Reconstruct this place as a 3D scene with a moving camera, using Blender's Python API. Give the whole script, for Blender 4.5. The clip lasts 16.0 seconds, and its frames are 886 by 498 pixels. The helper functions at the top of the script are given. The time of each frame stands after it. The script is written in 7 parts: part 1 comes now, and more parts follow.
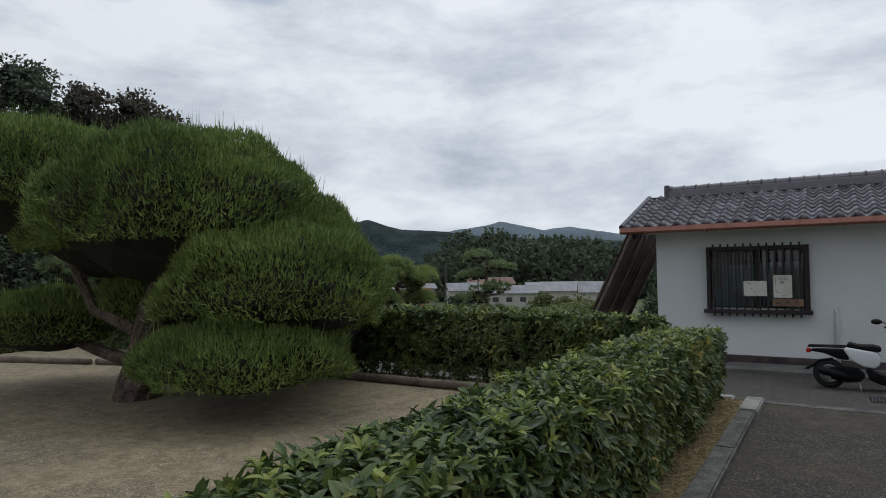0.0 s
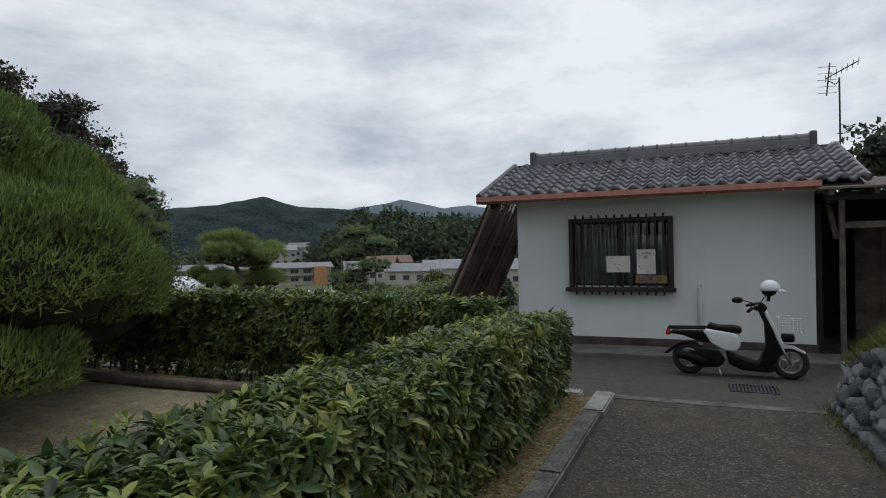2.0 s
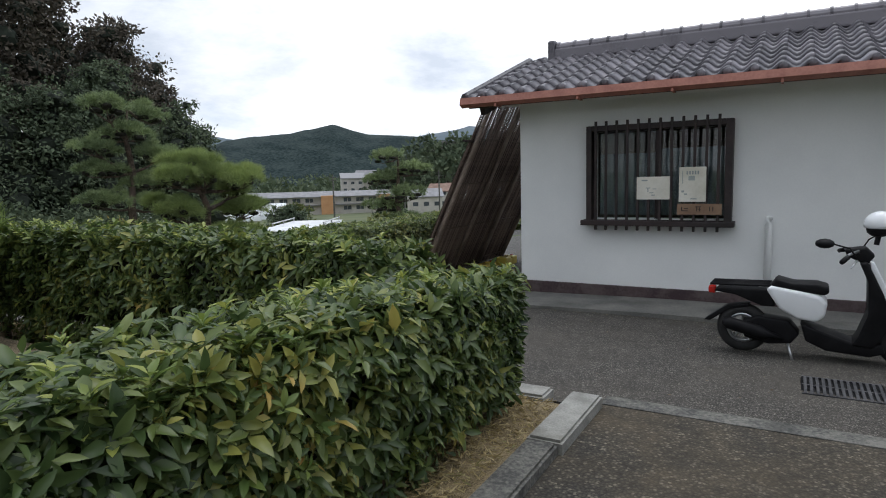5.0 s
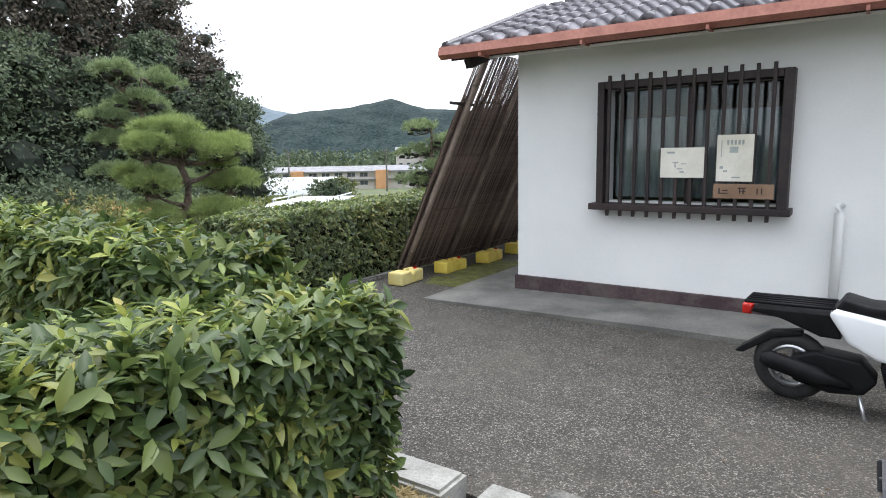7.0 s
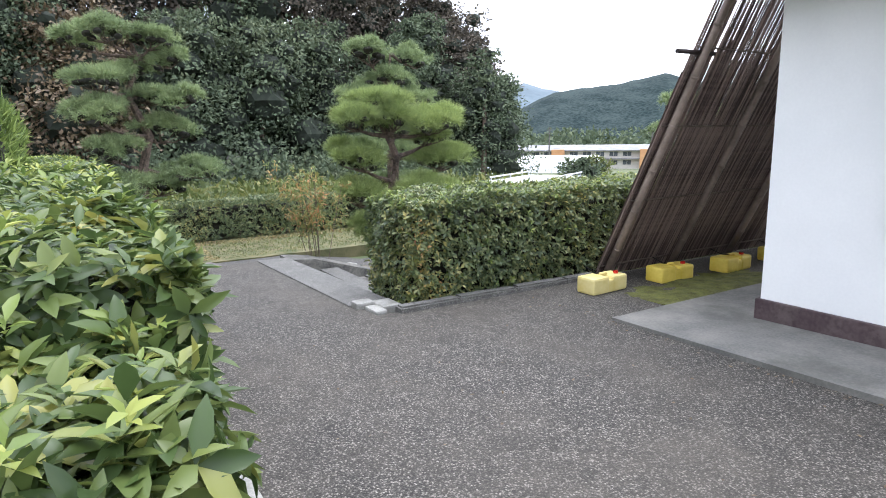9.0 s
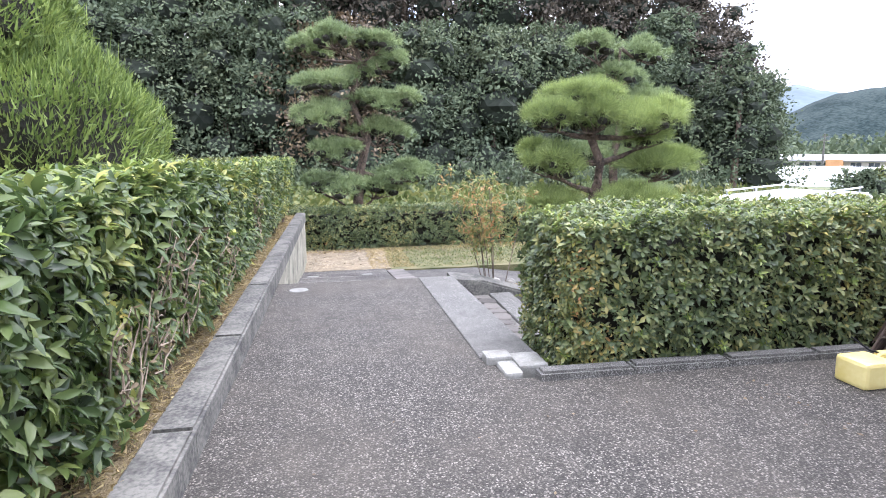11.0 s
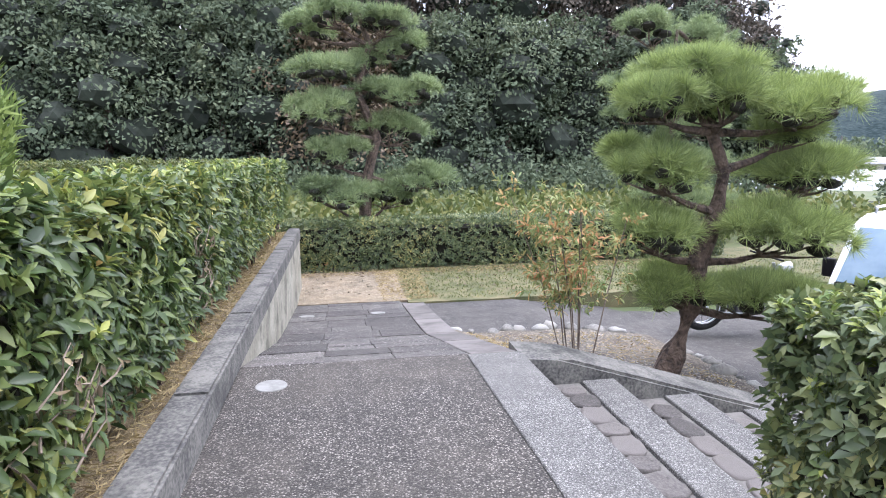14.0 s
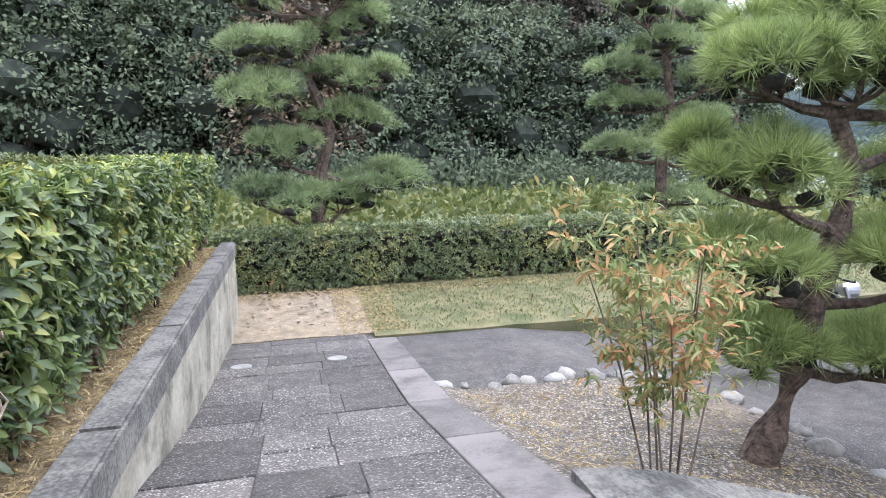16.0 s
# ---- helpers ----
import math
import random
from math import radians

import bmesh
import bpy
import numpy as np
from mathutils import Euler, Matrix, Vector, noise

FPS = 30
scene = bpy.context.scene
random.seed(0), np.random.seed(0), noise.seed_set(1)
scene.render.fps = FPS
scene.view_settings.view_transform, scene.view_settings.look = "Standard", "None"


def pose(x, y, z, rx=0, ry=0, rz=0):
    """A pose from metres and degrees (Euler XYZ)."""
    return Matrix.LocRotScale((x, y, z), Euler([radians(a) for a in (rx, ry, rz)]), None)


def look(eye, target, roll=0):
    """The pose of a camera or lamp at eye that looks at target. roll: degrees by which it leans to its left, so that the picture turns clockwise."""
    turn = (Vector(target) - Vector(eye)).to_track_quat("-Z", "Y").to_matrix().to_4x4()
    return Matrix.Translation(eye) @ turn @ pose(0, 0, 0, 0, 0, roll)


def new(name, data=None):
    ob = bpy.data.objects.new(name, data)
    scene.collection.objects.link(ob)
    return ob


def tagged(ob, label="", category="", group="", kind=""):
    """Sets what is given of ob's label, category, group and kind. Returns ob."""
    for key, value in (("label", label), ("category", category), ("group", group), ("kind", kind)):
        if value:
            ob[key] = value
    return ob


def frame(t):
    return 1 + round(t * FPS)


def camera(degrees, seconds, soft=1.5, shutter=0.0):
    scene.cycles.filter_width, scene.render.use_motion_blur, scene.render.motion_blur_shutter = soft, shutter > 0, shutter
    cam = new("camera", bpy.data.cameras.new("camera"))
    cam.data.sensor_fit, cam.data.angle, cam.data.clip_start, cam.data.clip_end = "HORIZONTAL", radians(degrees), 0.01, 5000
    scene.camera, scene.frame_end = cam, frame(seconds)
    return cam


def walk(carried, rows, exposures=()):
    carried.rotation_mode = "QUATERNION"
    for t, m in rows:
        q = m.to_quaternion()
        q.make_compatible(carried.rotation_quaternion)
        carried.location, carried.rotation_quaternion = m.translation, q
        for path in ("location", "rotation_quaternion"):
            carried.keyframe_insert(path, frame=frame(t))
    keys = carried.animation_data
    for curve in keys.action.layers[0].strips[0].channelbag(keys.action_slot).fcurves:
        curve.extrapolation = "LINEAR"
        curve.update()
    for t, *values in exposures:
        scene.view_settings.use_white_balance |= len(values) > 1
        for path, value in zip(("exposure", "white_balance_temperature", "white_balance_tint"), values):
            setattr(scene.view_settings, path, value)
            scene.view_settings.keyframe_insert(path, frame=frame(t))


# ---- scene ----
cam = camera(71.1, 16.0, soft=1.0)
METRES, EYE, TILT, LEAN, TURN = 13.0, 1.6, 0.0, 0.0, 32.0
ROWS = [
    (0.0, 0.0, 0.0, 0.0, 0.03, 1.93, 0.93),
    (0.5, 0.0215, 0.0232, 0.0002, -3.8, 1.64, 0.94),
    (1.0, 0.0384, 0.0538, -0.0013, -6.59, 1.23, 0.99),
    (1.5, 0.0612, 0.0755, -0.0019, -8.07, 0.93, 1.06),
    (2.0, 0.0781, 0.1061, -0.005, -9.1, -0.26, 1.11),
    (2.5, 0.1002, 0.1288, -0.0062, -9.67, -2.31, 1.21),
    (3.0, 0.1165, 0.1542, -0.0076, -10.15, -2.93, 1.17),
    (3.5, 0.1373, 0.1797, -0.0093, -10.62, -3.12, 1.36),
    (4.0, 0.1535, 0.2086, -0.0112, -10.59, -3.38, 1.2),
    (4.5, 0.1706, 0.2376, -0.0129, -6.5, -5.16, 1.45),
    (7.0, 0.2505, 0.3676, -0.019, 2.58, -8.98, 1.05),
    (7.5, 0.257, 0.3981, -0.0214, 5.75, -9.24, 1.04),
    (8.0, 0.2673, 0.4237, -0.0227, 12.65, -10.47, 1.16),
    (8.5, 0.2731, 0.4494, -0.0242, 21.15, -10.63, 0.81),
    (9.0, 0.2768, 0.4768, -0.0255, 26.4, -10.53, 0.87),
    (9.5, 0.2835, 0.5024, -0.0267, 34.07, -10.22, 0.87),
    (10.0, 0.2782, 0.5313, -0.0292, 38.1, -10.08, 0.87),
    (12.5, 0.1907, 0.6416, -0.0322, 59.34, -9.04, 0.23),
    (13.0, 0.1605, 0.656, -0.0324, 56.84, -8.99, 0.18),
    (13.5, 0.1279, 0.6687, -0.0335, 50.6, -9.32, 0.44),
    (14.0, 0.0998, 0.6824, -0.0336, 48.48, -9.48, 0.49),
    (14.5, 0.0697, 0.6972, -0.0339, 46.92, -9.63, 0.57),
    (15.0, 0.0431, 0.7184, -0.034, 45.73, -9.8, 0.6),
    (15.5, 0.0107, 0.7379, -0.0348, 44.84, -9.92, 0.59),
    (16.0, -0.0144, 0.7608, -0.0358, 44.22, -10.0, 0.54),
]
EXPOSURES = [(0.0, -0.48, 6050, 8), (1.5, -0.51, 6050, 8), (3.0, -0.26, 6150, 9), (4.7, 0.07, 6150, 10), (6.8, 1.3, 6200, 11), (9.0, 1.74, 5980, 14), (12.5, 2.4, 5880, 22), (14.5, 1.91, 5820, 20), (16.0, 2.04, 5820, 19)]
walk(cam, [(t, pose(0, 0, EYE, TILT, LEAN, TURN) @ pose(METRES * x, METRES * y, METRES * z, 90 + pitch, roll, yaw)) for t, x, y, z, yaw, pitch, roll in ROWS],
     exposures=EXPOSURES)

# ---- world and light ----
world = bpy.data.worlds.new("sky")
scene.world = world
world.use_nodes = True
wt = world.node_tree
for n in list(wt.nodes):
    wt.nodes.remove(n)
w_out = wt.nodes.new("ShaderNodeOutputWorld")
w_bg = wt.nodes.new("ShaderNodeBackground")
w_sky = wt.nodes.new("ShaderNodeTexSky")
w_sky.sky_type, w_sky.sun_disc = "NISHITA", False
w_sky.sun_elevation, w_sky.sun_rotation = radians(72), radians(8)
w_co = wt.nodes.new("ShaderNodeTexCoord")
w_map = wt.nodes.new("ShaderNodeMapping")
w_map.inputs["Scale"].default_value = (1.0, 1.0, 2.7)
w_n = wt.nodes.new("ShaderNodeTexNoise")
w_n.inputs["Scale"].default_value, w_n.inputs["Detail"].default_value, w_n.inputs["Roughness"].default_value = 3.4, 11, 0.6
w_n.inputs["Distortion"].default_value = 0.15
w_r = wt.nodes.new("ShaderNodeValToRGB")
w_r.color_ramp.elements[0].position, w_r.color_ramp.elements[0].color = 0.34, (0.56, 0.60, 0.66, 1)
w_r.color_ramp.elements[1].position, w_r.color_ramp.elements[1].color = 0.60, (0.99, 0.99, 1.0, 1)
w_m = wt.nodes.new("ShaderNodeTexNoise")
w_m.inputs["Scale"].default_value, w_m.inputs["Detail"].default_value = 1.7, 5
w_mr = wt.nodes.new("ShaderNodeValToRGB")
w_mr.color_ramp.elements[0].position, w_mr.color_ramp.elements[0].color = 0.37, (0.25, 0.25, 0.25, 1)
w_mr.color_ramp.elements[1].position, w_mr.color_ramp.elements[1].color = 0.47, (1, 1, 1, 1)
w_mul = wt.nodes.new("ShaderNodeMixRGB")
w_mul.blend_type = "MULTIPLY"
w_mul.inputs["Fac"].default_value = 1.0
w_mul.inputs["Color2"].default_value = (0.11, 0.11, 0.11, 1)
w_mix = wt.nodes.new("ShaderNodeMixRGB")
wt.links.new(w_co.outputs["Generated"], w_map.inputs["Vector"])
wt.links.new(w_map.outputs["Vector"], w_n.inputs["Vector"])
wt.links.new(w_map.outputs["Vector"], w_m.inputs["Vector"])
wt.links.new(w_n.outputs["Fac"], w_r.inputs["Fac"])
wt.links.new(w_m.outputs["Fac"], w_mr.inputs["Fac"])
wt.links.new(w_sky.outputs["Color"], w_mul.inputs["Color1"])
wt.links.new(w_mr.outputs["Color"], w_mix.inputs["Fac"])
wt.links.new(w_mul.outputs["Color"], w_mix.inputs["Color1"])
wt.links.new(w_r.outputs["Color"], w_mix.inputs["Color2"])
w_sep = wt.nodes.new("ShaderNodeSeparateXYZ")
wt.links.new(w_co.outputs["Generated"], w_sep.inputs["Vector"])
w_mr2 = wt.nodes.new("ShaderNodeMapRange")
w_mr2.inputs["From Min"].default_value, w_mr2.inputs["From Max"].default_value = -1.0, 1.0
w_mr2.inputs["To Min"].default_value, w_mr2.inputs["To Max"].default_value = 0.80, 1.18
wt.links.new(w_sep.outputs["Y"], w_mr2.inputs["Value"])
w_glow = wt.nodes.new("ShaderNodeMixRGB")
w_glow.blend_type = "MULTIPLY"
w_glow.inputs["Fac"].default_value = 1.0
# an overcast sky grows brighter towards the zenith
w_zen = wt.nodes.new("ShaderNodeMapRange")
w_zen.inputs["From Min"].default_value, w_zen.inputs["From Max"].default_value = 0.25, 1.0
w_zen.inputs["To Min"].default_value, w_zen.inputs["To Max"].default_value = 1.0, 1.22
wt.links.new(w_sep.outputs["Z"], w_zen.inputs["Value"])
w_both = wt.nodes.new("ShaderNodeMath")
w_both.operation = "MULTIPLY"
wt.links.new(w_mr2.outputs["Result"], w_both.inputs[0])
wt.links.new(w_zen.outputs["Result"], w_both.inputs[1])
wt.links.new(w_mix.outputs["Color"], w_glow.inputs["Color1"])
wt.links.new(w_both.outputs[0], w_glow.inputs["Color2"])
wt.links.new(w_glow.outputs["Color"], w_bg.inputs["Color"])
wt.links.new(w_bg.outputs["Background"], w_out.inputs["Surface"])
w_bg.inputs["Strength"].default_value = 1.0
sun = new("sun", bpy.data.lights.new("sun", "SUN"))
sun.data.energy, sun.data.angle, sun.data.color = 0.9, radians(40), (1.0, 0.97, 0.92)
sun.matrix_world = look((-7, 10, 34), (-8, 2, 0))


# ---- materials ----
def pm(name, c1, c2, scale=6.0, rough=0.8, fine=60.0, fine_amt=0.35, bump=0.2, dist=0.004, metal=0.0, isl=0.0, obr=0.0, spec=0.5, stain=None, stain_scale=1.2):
    """Colour between c1 and c2 by noise at two scales, with fine relief."""
    m = bpy.data.materials.new(name)
    m.use_nodes = True
    t = m.node_tree
    b = t.nodes["Principled BSDF"]
    b.inputs["Roughness"].default_value, b.inputs["Metallic"].default_value = rough, metal
    b.inputs["Specular IOR Level"].default_value = spec
    co = t.nodes.new("ShaderNodeTexCoord")
    n1 = t.nodes.new("ShaderNodeTexNoise")
    n1.inputs["Scale"].default_value, n1.inputs["Detail"].default_value = scale, 6
    n2 = t.nodes.new("ShaderNodeTexNoise")
    n2.inputs["Scale"].default_value, n2.inputs["Detail"].default_value = fine, 3
    t.links.new(co.outputs["Object"], n1.inputs["Vector"])
    t.links.new(co.outputs["Object"], n2.inputs["Vector"])
    mix = t.nodes.new("ShaderNodeMath")
    mix.operation = "MULTIPLY_ADD"
    mix.inputs[1].default_value = fine_amt
    sub = t.nodes.new("ShaderNodeMath")
    sub.operation = "MULTIPLY_ADD"
    sub.inputs[1].default_value, sub.inputs[2].default_value = 1.0, -fine_amt / 2
    t.links.new(n1.outputs["Fac"], sub.inputs[0])
    t.links.new(n2.outputs["Fac"], mix.inputs[0])
    t.links.new(sub.outputs[0], mix.inputs[2])
    last = mix.outputs[0]
    for amt, node, out in ((isl, "ShaderNodeNewGeometry", "Random Per Island"), (obr, "ShaderNodeObjectInfo", "Random")):
        if amt:
            g = t.nodes.new(node)
            a = t.nodes.new("ShaderNodeMath")
            a.operation = "MULTIPLY_ADD"
            a.inputs[1].default_value = amt
            s2 = t.nodes.new("ShaderNodeMath")
            s2.inputs[1].default_value = -amt / 2
            t.links.new(g.outputs[out], a.inputs[0])
            t.links.new(last, s2.inputs[0])
            t.links.new(s2.outputs[0], a.inputs[2])
            last = a.outputs[0]
    r = t.nodes.new("ShaderNodeValToRGB")
    r.color_ramp.elements[0].position, r.color_ramp.elements[0].color = 0.3, (*c1, 1)
    r.color_ramp.elements[1].position, r.color_ramp.elements[1].color = 0.7, (*c2, 1)
    t.links.new(last, r.inputs["Fac"])
    col = r.outputs["Color"]
    if stain:
        n3 = t.nodes.new("ShaderNodeTexNoise")
        n3.inputs["Scale"].default_value, n3.inputs["Detail"].default_value, n3.inputs["Roughness"].default_value = stain_scale, 7, 0.65
        t.links.new(co.outputs["Object"], n3.inputs["Vector"])
        r3 = t.nodes.new("ShaderNodeValToRGB")
        r3.color_ramp.elements[0].position, r3.color_ramp.elements[0].color = 0.5, (0, 0, 0, 1)
        r3.color_ramp.elements[1].position, r3.color_ramp.elements[1].color = 0.68, (0.75, 0.75, 0.75, 1)
        t.links.new(n3.outputs["Fac"], r3.inputs["Fac"])
        mx = t.nodes.new("ShaderNodeMixRGB")
        mx.inputs["Color2"].default_value = (*stain, 1)
        t.links.new(r3.outputs["Color"], mx.inputs["Fac"])
        t.links.new(col, mx.inputs["Color1"])
        col = mx.outputs["Color"]
    t.links.new(col, b.inputs["Base Color"])
    if bump:
        bp = t.nodes.new("ShaderNodeBump")
        bp.inputs["Strength"].default_value, bp.inputs["Distance"].default_value = bump, dist
        t.links.new(n2.outputs["Fac"], bp.inputs["Height"])
        t.links.new(bp.outputs["Normal"], b.inputs["Normal"])
    return m


def leaf_mat(name, stops, rough=0.4, trans=0.25, clump=1.5):
    """Leaf colours by island, drifting with a slow noise over the plant."""
    m = bpy.data.materials.new(name)
    m.use_nodes = True
    t = m.node_tree
    b = t.nodes["Principled BSDF"]
    b.inputs["Roughness"].default_value = rough
    b.inputs["Specular IOR Level"].default_value = 0.4
    g = t.nodes.new("ShaderNodeNewGeometry")
    co = t.nodes.new("ShaderNodeTexCoord")
    n = t.nodes.new("ShaderNodeTexNoise")
    n.inputs["Scale"].default_value, n.inputs["Detail"].default_value = clump, 3
    t.links.new(co.outputs["Object"], n.inputs["Vector"])
    a = t.nodes.new("ShaderNodeMath")
    a.operation = "MULTIPLY_ADD"
    a.inputs[1].default_value = 0.62
    sub = t.nodes.new("ShaderNodeMath")
    sub.operation = "MULTIPLY_ADD"
    sub.inputs[1].default_value, sub.inputs[2].default_value = 0.9, -0.27
    t.links.new(n.outputs["Fac"], sub.inputs[0])
    t.links.new(g.outputs["Random Per Island"], a.inputs[0])
    t.links.new(sub.outputs[0], a.inputs[2])
    r = t.nodes.new("ShaderNodeValToRGB")
    while len(r.color_ramp.elements) < len(stops):
        r.color_ramp.elements.new(0.5)
    for e, (p, c) in zip(r.color_ramp.elements, stops):
        e.position, e.color = p, (*c, 1)
    t.links.new(a.outputs[0], r.inputs["Fac"])
    t.links.new(r.outputs["Color"], b.inputs["Base Color"])
    tr = t.nodes.new("ShaderNodeBsdfTranslucent")
    t.links.new(r.outputs["Color"], tr.inputs["Color"])
    mx = t.nodes.new("ShaderNodeMixShader")
    mx.inputs["Fac"].default_value = trans
    t.links.new(b.outputs["BSDF"], mx.inputs[1])
    t.links.new(tr.outputs["BSDF"], mx.inputs[2])
    t.links.new(mx.outputs["Shader"], t.nodes["Material Output"].inputs["Surface"])
    return m


def aggregate_mat(name, dark, light, scale=75.0, amount=0.5, stain=(0.05, 0.045, 0.04), mottle=0.5, obr=0.0):
    """Worn asphalt: pale pebbles in a dark binder, with broad stains."""
    m = bpy.data.materials.new(name)
    m.use_nodes = True
    t = m.node_tree
    b = t.nodes["Principled BSDF"]
    b.inputs["Roughness"].default_value = 0.85
    co = t.nodes.new("ShaderNodeTexCoord")
    v = t.nodes.new("ShaderNodeTexVoronoi")
    v.inputs["Scale"].default_value = scale
    t.links.new(co.outputs["Object"], v.inputs["Vector"])
    sep = t.nodes.new("ShaderNodeSeparateColor")
    t.links.new(v.outputs["Color"], sep.inputs["Color"])
    r = t.nodes.new("ShaderNodeValToRGB")
    els = r.color_ramp.elements
    els[0].position, els[0].color = 0.25, (*dark, 1)
    els[1].position, els[1].color = 1.0, (*light, 1)
    e = els.new(1.0 - amount * 0.5)
    e.color = tuple(d * 0.55 + l * 0.25 for d, l in zip(dark, light)) + (1,)
    t.links.new(sep.outputs["Red"], r.inputs["Fac"])
    edge = t.nodes.new("ShaderNodeMapRange")
    edge.inputs["From Min"].default_value, edge.inputs["From Max"].default_value = 0.25, 0.7
    edge.inputs["To Min"].default_value, edge.inputs["To Max"].default_value = 1.0, 0.35
    t.links.new(v.outputs["Distance"], edge.inputs["Value"])
    m1 = t.nodes.new("ShaderNodeMixRGB")
    m1.blend_type = "MULTIPLY"
    m1.inputs["Fac"].default_value = 1
    t.links.new(r.outputs["Color"], m1.inputs["Color1"])
    t.links.new(edge.outputs["Result"], m1.inputs["Color2"])
    n = t.nodes.new("ShaderNodeTexNoise")
    n.inputs["Scale"].default_value, n.inputs["Detail"].default_value, n.inputs["Roughness"].default_value = 0.9, 7, 0.65
    t.links.new(co.outputs["Object"], n.inputs["Vector"])
    r2 = t.nodes.new("ShaderNodeValToRGB")
    r2.color_ramp.elements[0].position, r2.color_ramp.elements[0].color = 0.42, (0, 0, 0, 1)
    r2.color_ramp.elements[1].position, r2.color_ramp.elements[1].color = 0.72, (0.7, 0.7, 0.7, 1)
    t.links.new(n.outputs["Fac"], r2.inputs["Fac"])
    m2 = t.nodes.new("ShaderNodeMixRGB")
    m2.inputs["Color2"].default_value = (*stain, 1)
    t.links.new(r2.outputs["Color"], m2.inputs["Fac"])
    t.links.new(m1.outputs["Color"], m2.inputs["Color1"])
    n4 = t.nodes.new("ShaderNodeTexNoise")
    n4.inputs["Scale"].default_value, n4.inputs["Detail"].default_value, n4.inputs["Roughness"].default_value = 5.5, 9, 0.78
    t.links.new(co.outputs["Object"], n4.inputs["Vector"])
    tone = t.nodes.new("ShaderNodeMapRange")
    tone.inputs["From Min"].default_value, tone.inputs["From Max"].default_value = 0.3, 0.7
    tone.inputs["To Min"].default_value, tone.inputs["To Max"].default_value = 1 - mottle, 1 + mottle
    t.links.new(n4.outputs["Fac"], tone.inputs["Value"])
    factor = tone.outputs["Result"]
    if obr:
        info = t.nodes.new("ShaderNodeObjectInfo")
        own = t.nodes.new("ShaderNodeMapRange")
        own.inputs["To Min"].default_value, own.inputs["To Max"].default_value = 1 - obr, 1 + obr
        t.links.new(info.outputs["Random"], own.inputs["Value"])
        both = t.nodes.new("ShaderNodeMath")
        both.operation = "MULTIPLY"
        t.links.new(factor, both.inputs[0])
        t.links.new(own.outputs["Result"], both.inputs[1])
        factor = both.outputs[0]
    m4 = t.nodes.new("ShaderNodeMixRGB")
    m4.blend_type = "MULTIPLY"
    m4.inputs["Fac"].default_value = 1
    t.links.new(m2.outputs["Color"], m4.inputs["Color1"])
    t.links.new(factor, m4.inputs["Color2"])
    t.links.new(m4.outputs["Color"], b.inputs["Base Color"])
    bp = t.nodes.new("ShaderNodeBump")
    bp.inputs["Strength"].default_value, bp.inputs["Distance"].default_value = 0.5, 0.004
    bp.invert = True
    t.links.new(v.outputs["Distance"], bp.inputs["Height"])
    t.links.new(bp.outputs["Normal"], b.inputs["Normal"])
    return m


def glass_mat(name, tint=(0.9, 0.95, 0.95)):
    m = bpy.data.materials.new(name)
    m.use_nodes = True
    b = m.node_tree.nodes["Principled BSDF"]
    b.inputs["Base Color"].default_value = (*tint, 1)
    b.inputs["Roughness"].default_value = 0.02
    b.inputs["Transmission Weight"].default_value = 1.0
    b.inputs["IOR"].default_value = 1.45
    return m


M_asphalt = aggregate_mat("asphalt", (0.038, 0.034, 0.028), (0.330, 0.305, 0.265), 140, 0.5, (0.072, 0.063, 0.050), 0.32)
M_lane = aggregate_mat("worn_lane_asphalt", (0.040, 0.035, 0.026), (0.20, 0.178, 0.135), 70, 0.5, (0.075, 0.056, 0.030), 0.6)
M_road = aggregate_mat("road_asphalt", (0.066, 0.062, 0.056), (0.215, 0.205, 0.188), 105, 0.4, (0.10, 0.092, 0.08))
M_gravel = aggregate_mat("pale_gravel", (0.280, 0.221, 0.131), (0.643, 0.541, 0.370), 120, 0.8, (0.341, 0.270, 0.158))
M_sand = aggregate_mat("sandy_gravel", (0.245, 0.195, 0.125), (0.52, 0.445, 0.325), 130, 0.9, (0.22, 0.17, 0.105))
M_soil = pm("dry_litter_soil", (0.11, 0.082, 0.042), (0.33, 0.26, 0.145), 14, 0.95, 120, 0.9, 0.9, 0.015)
M_grassy = pm("grassy_ground", (0.06, 0.075, 0.026), (0.17, 0.15, 0.075), 3, 0.95, 70, 0.8, 0.6, 0.02)
M_field = pm("field_green", (0.05, 0.075, 0.025), (0.11, 0.12, 0.045), 0.15, 0.95, 2, 0.5, 0.0)
M_concrete = pm("weathered_concrete", (0.060, 0.060, 0.056), (0.185, 0.180, 0.158), 5, 0.9, 55, 1.0, 0.6, 0.006, stain=(0.030, 0.031, 0.028), stain_scale=4.5)
M_wallface = pm("mossy_concrete", (0.194, 0.185, 0.141), (0.370, 0.352, 0.282), 3, 0.92, 40, 0.5, 0.4, 0.005, stain=(0.045, 0.052, 0.034), stain_scale=3.5)
M_apron = pm("pale_apron_concrete", (0.108, 0.108, 0.101), (0.216, 0.209, 0.187), 2.5, 0.9, 60, 0.5, 0.3, 0.003, stain=(0.072, 0.072, 0.061), stain_scale=1.6)
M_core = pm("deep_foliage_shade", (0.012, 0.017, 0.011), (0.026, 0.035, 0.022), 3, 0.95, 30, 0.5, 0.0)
M_granite = aggregate_mat("speckled_granite", (0.132, 0.130, 0.120), (0.330, 0.325, 0.300), 170, 0.9, (0.130, 0.125, 0.114), 0.3)
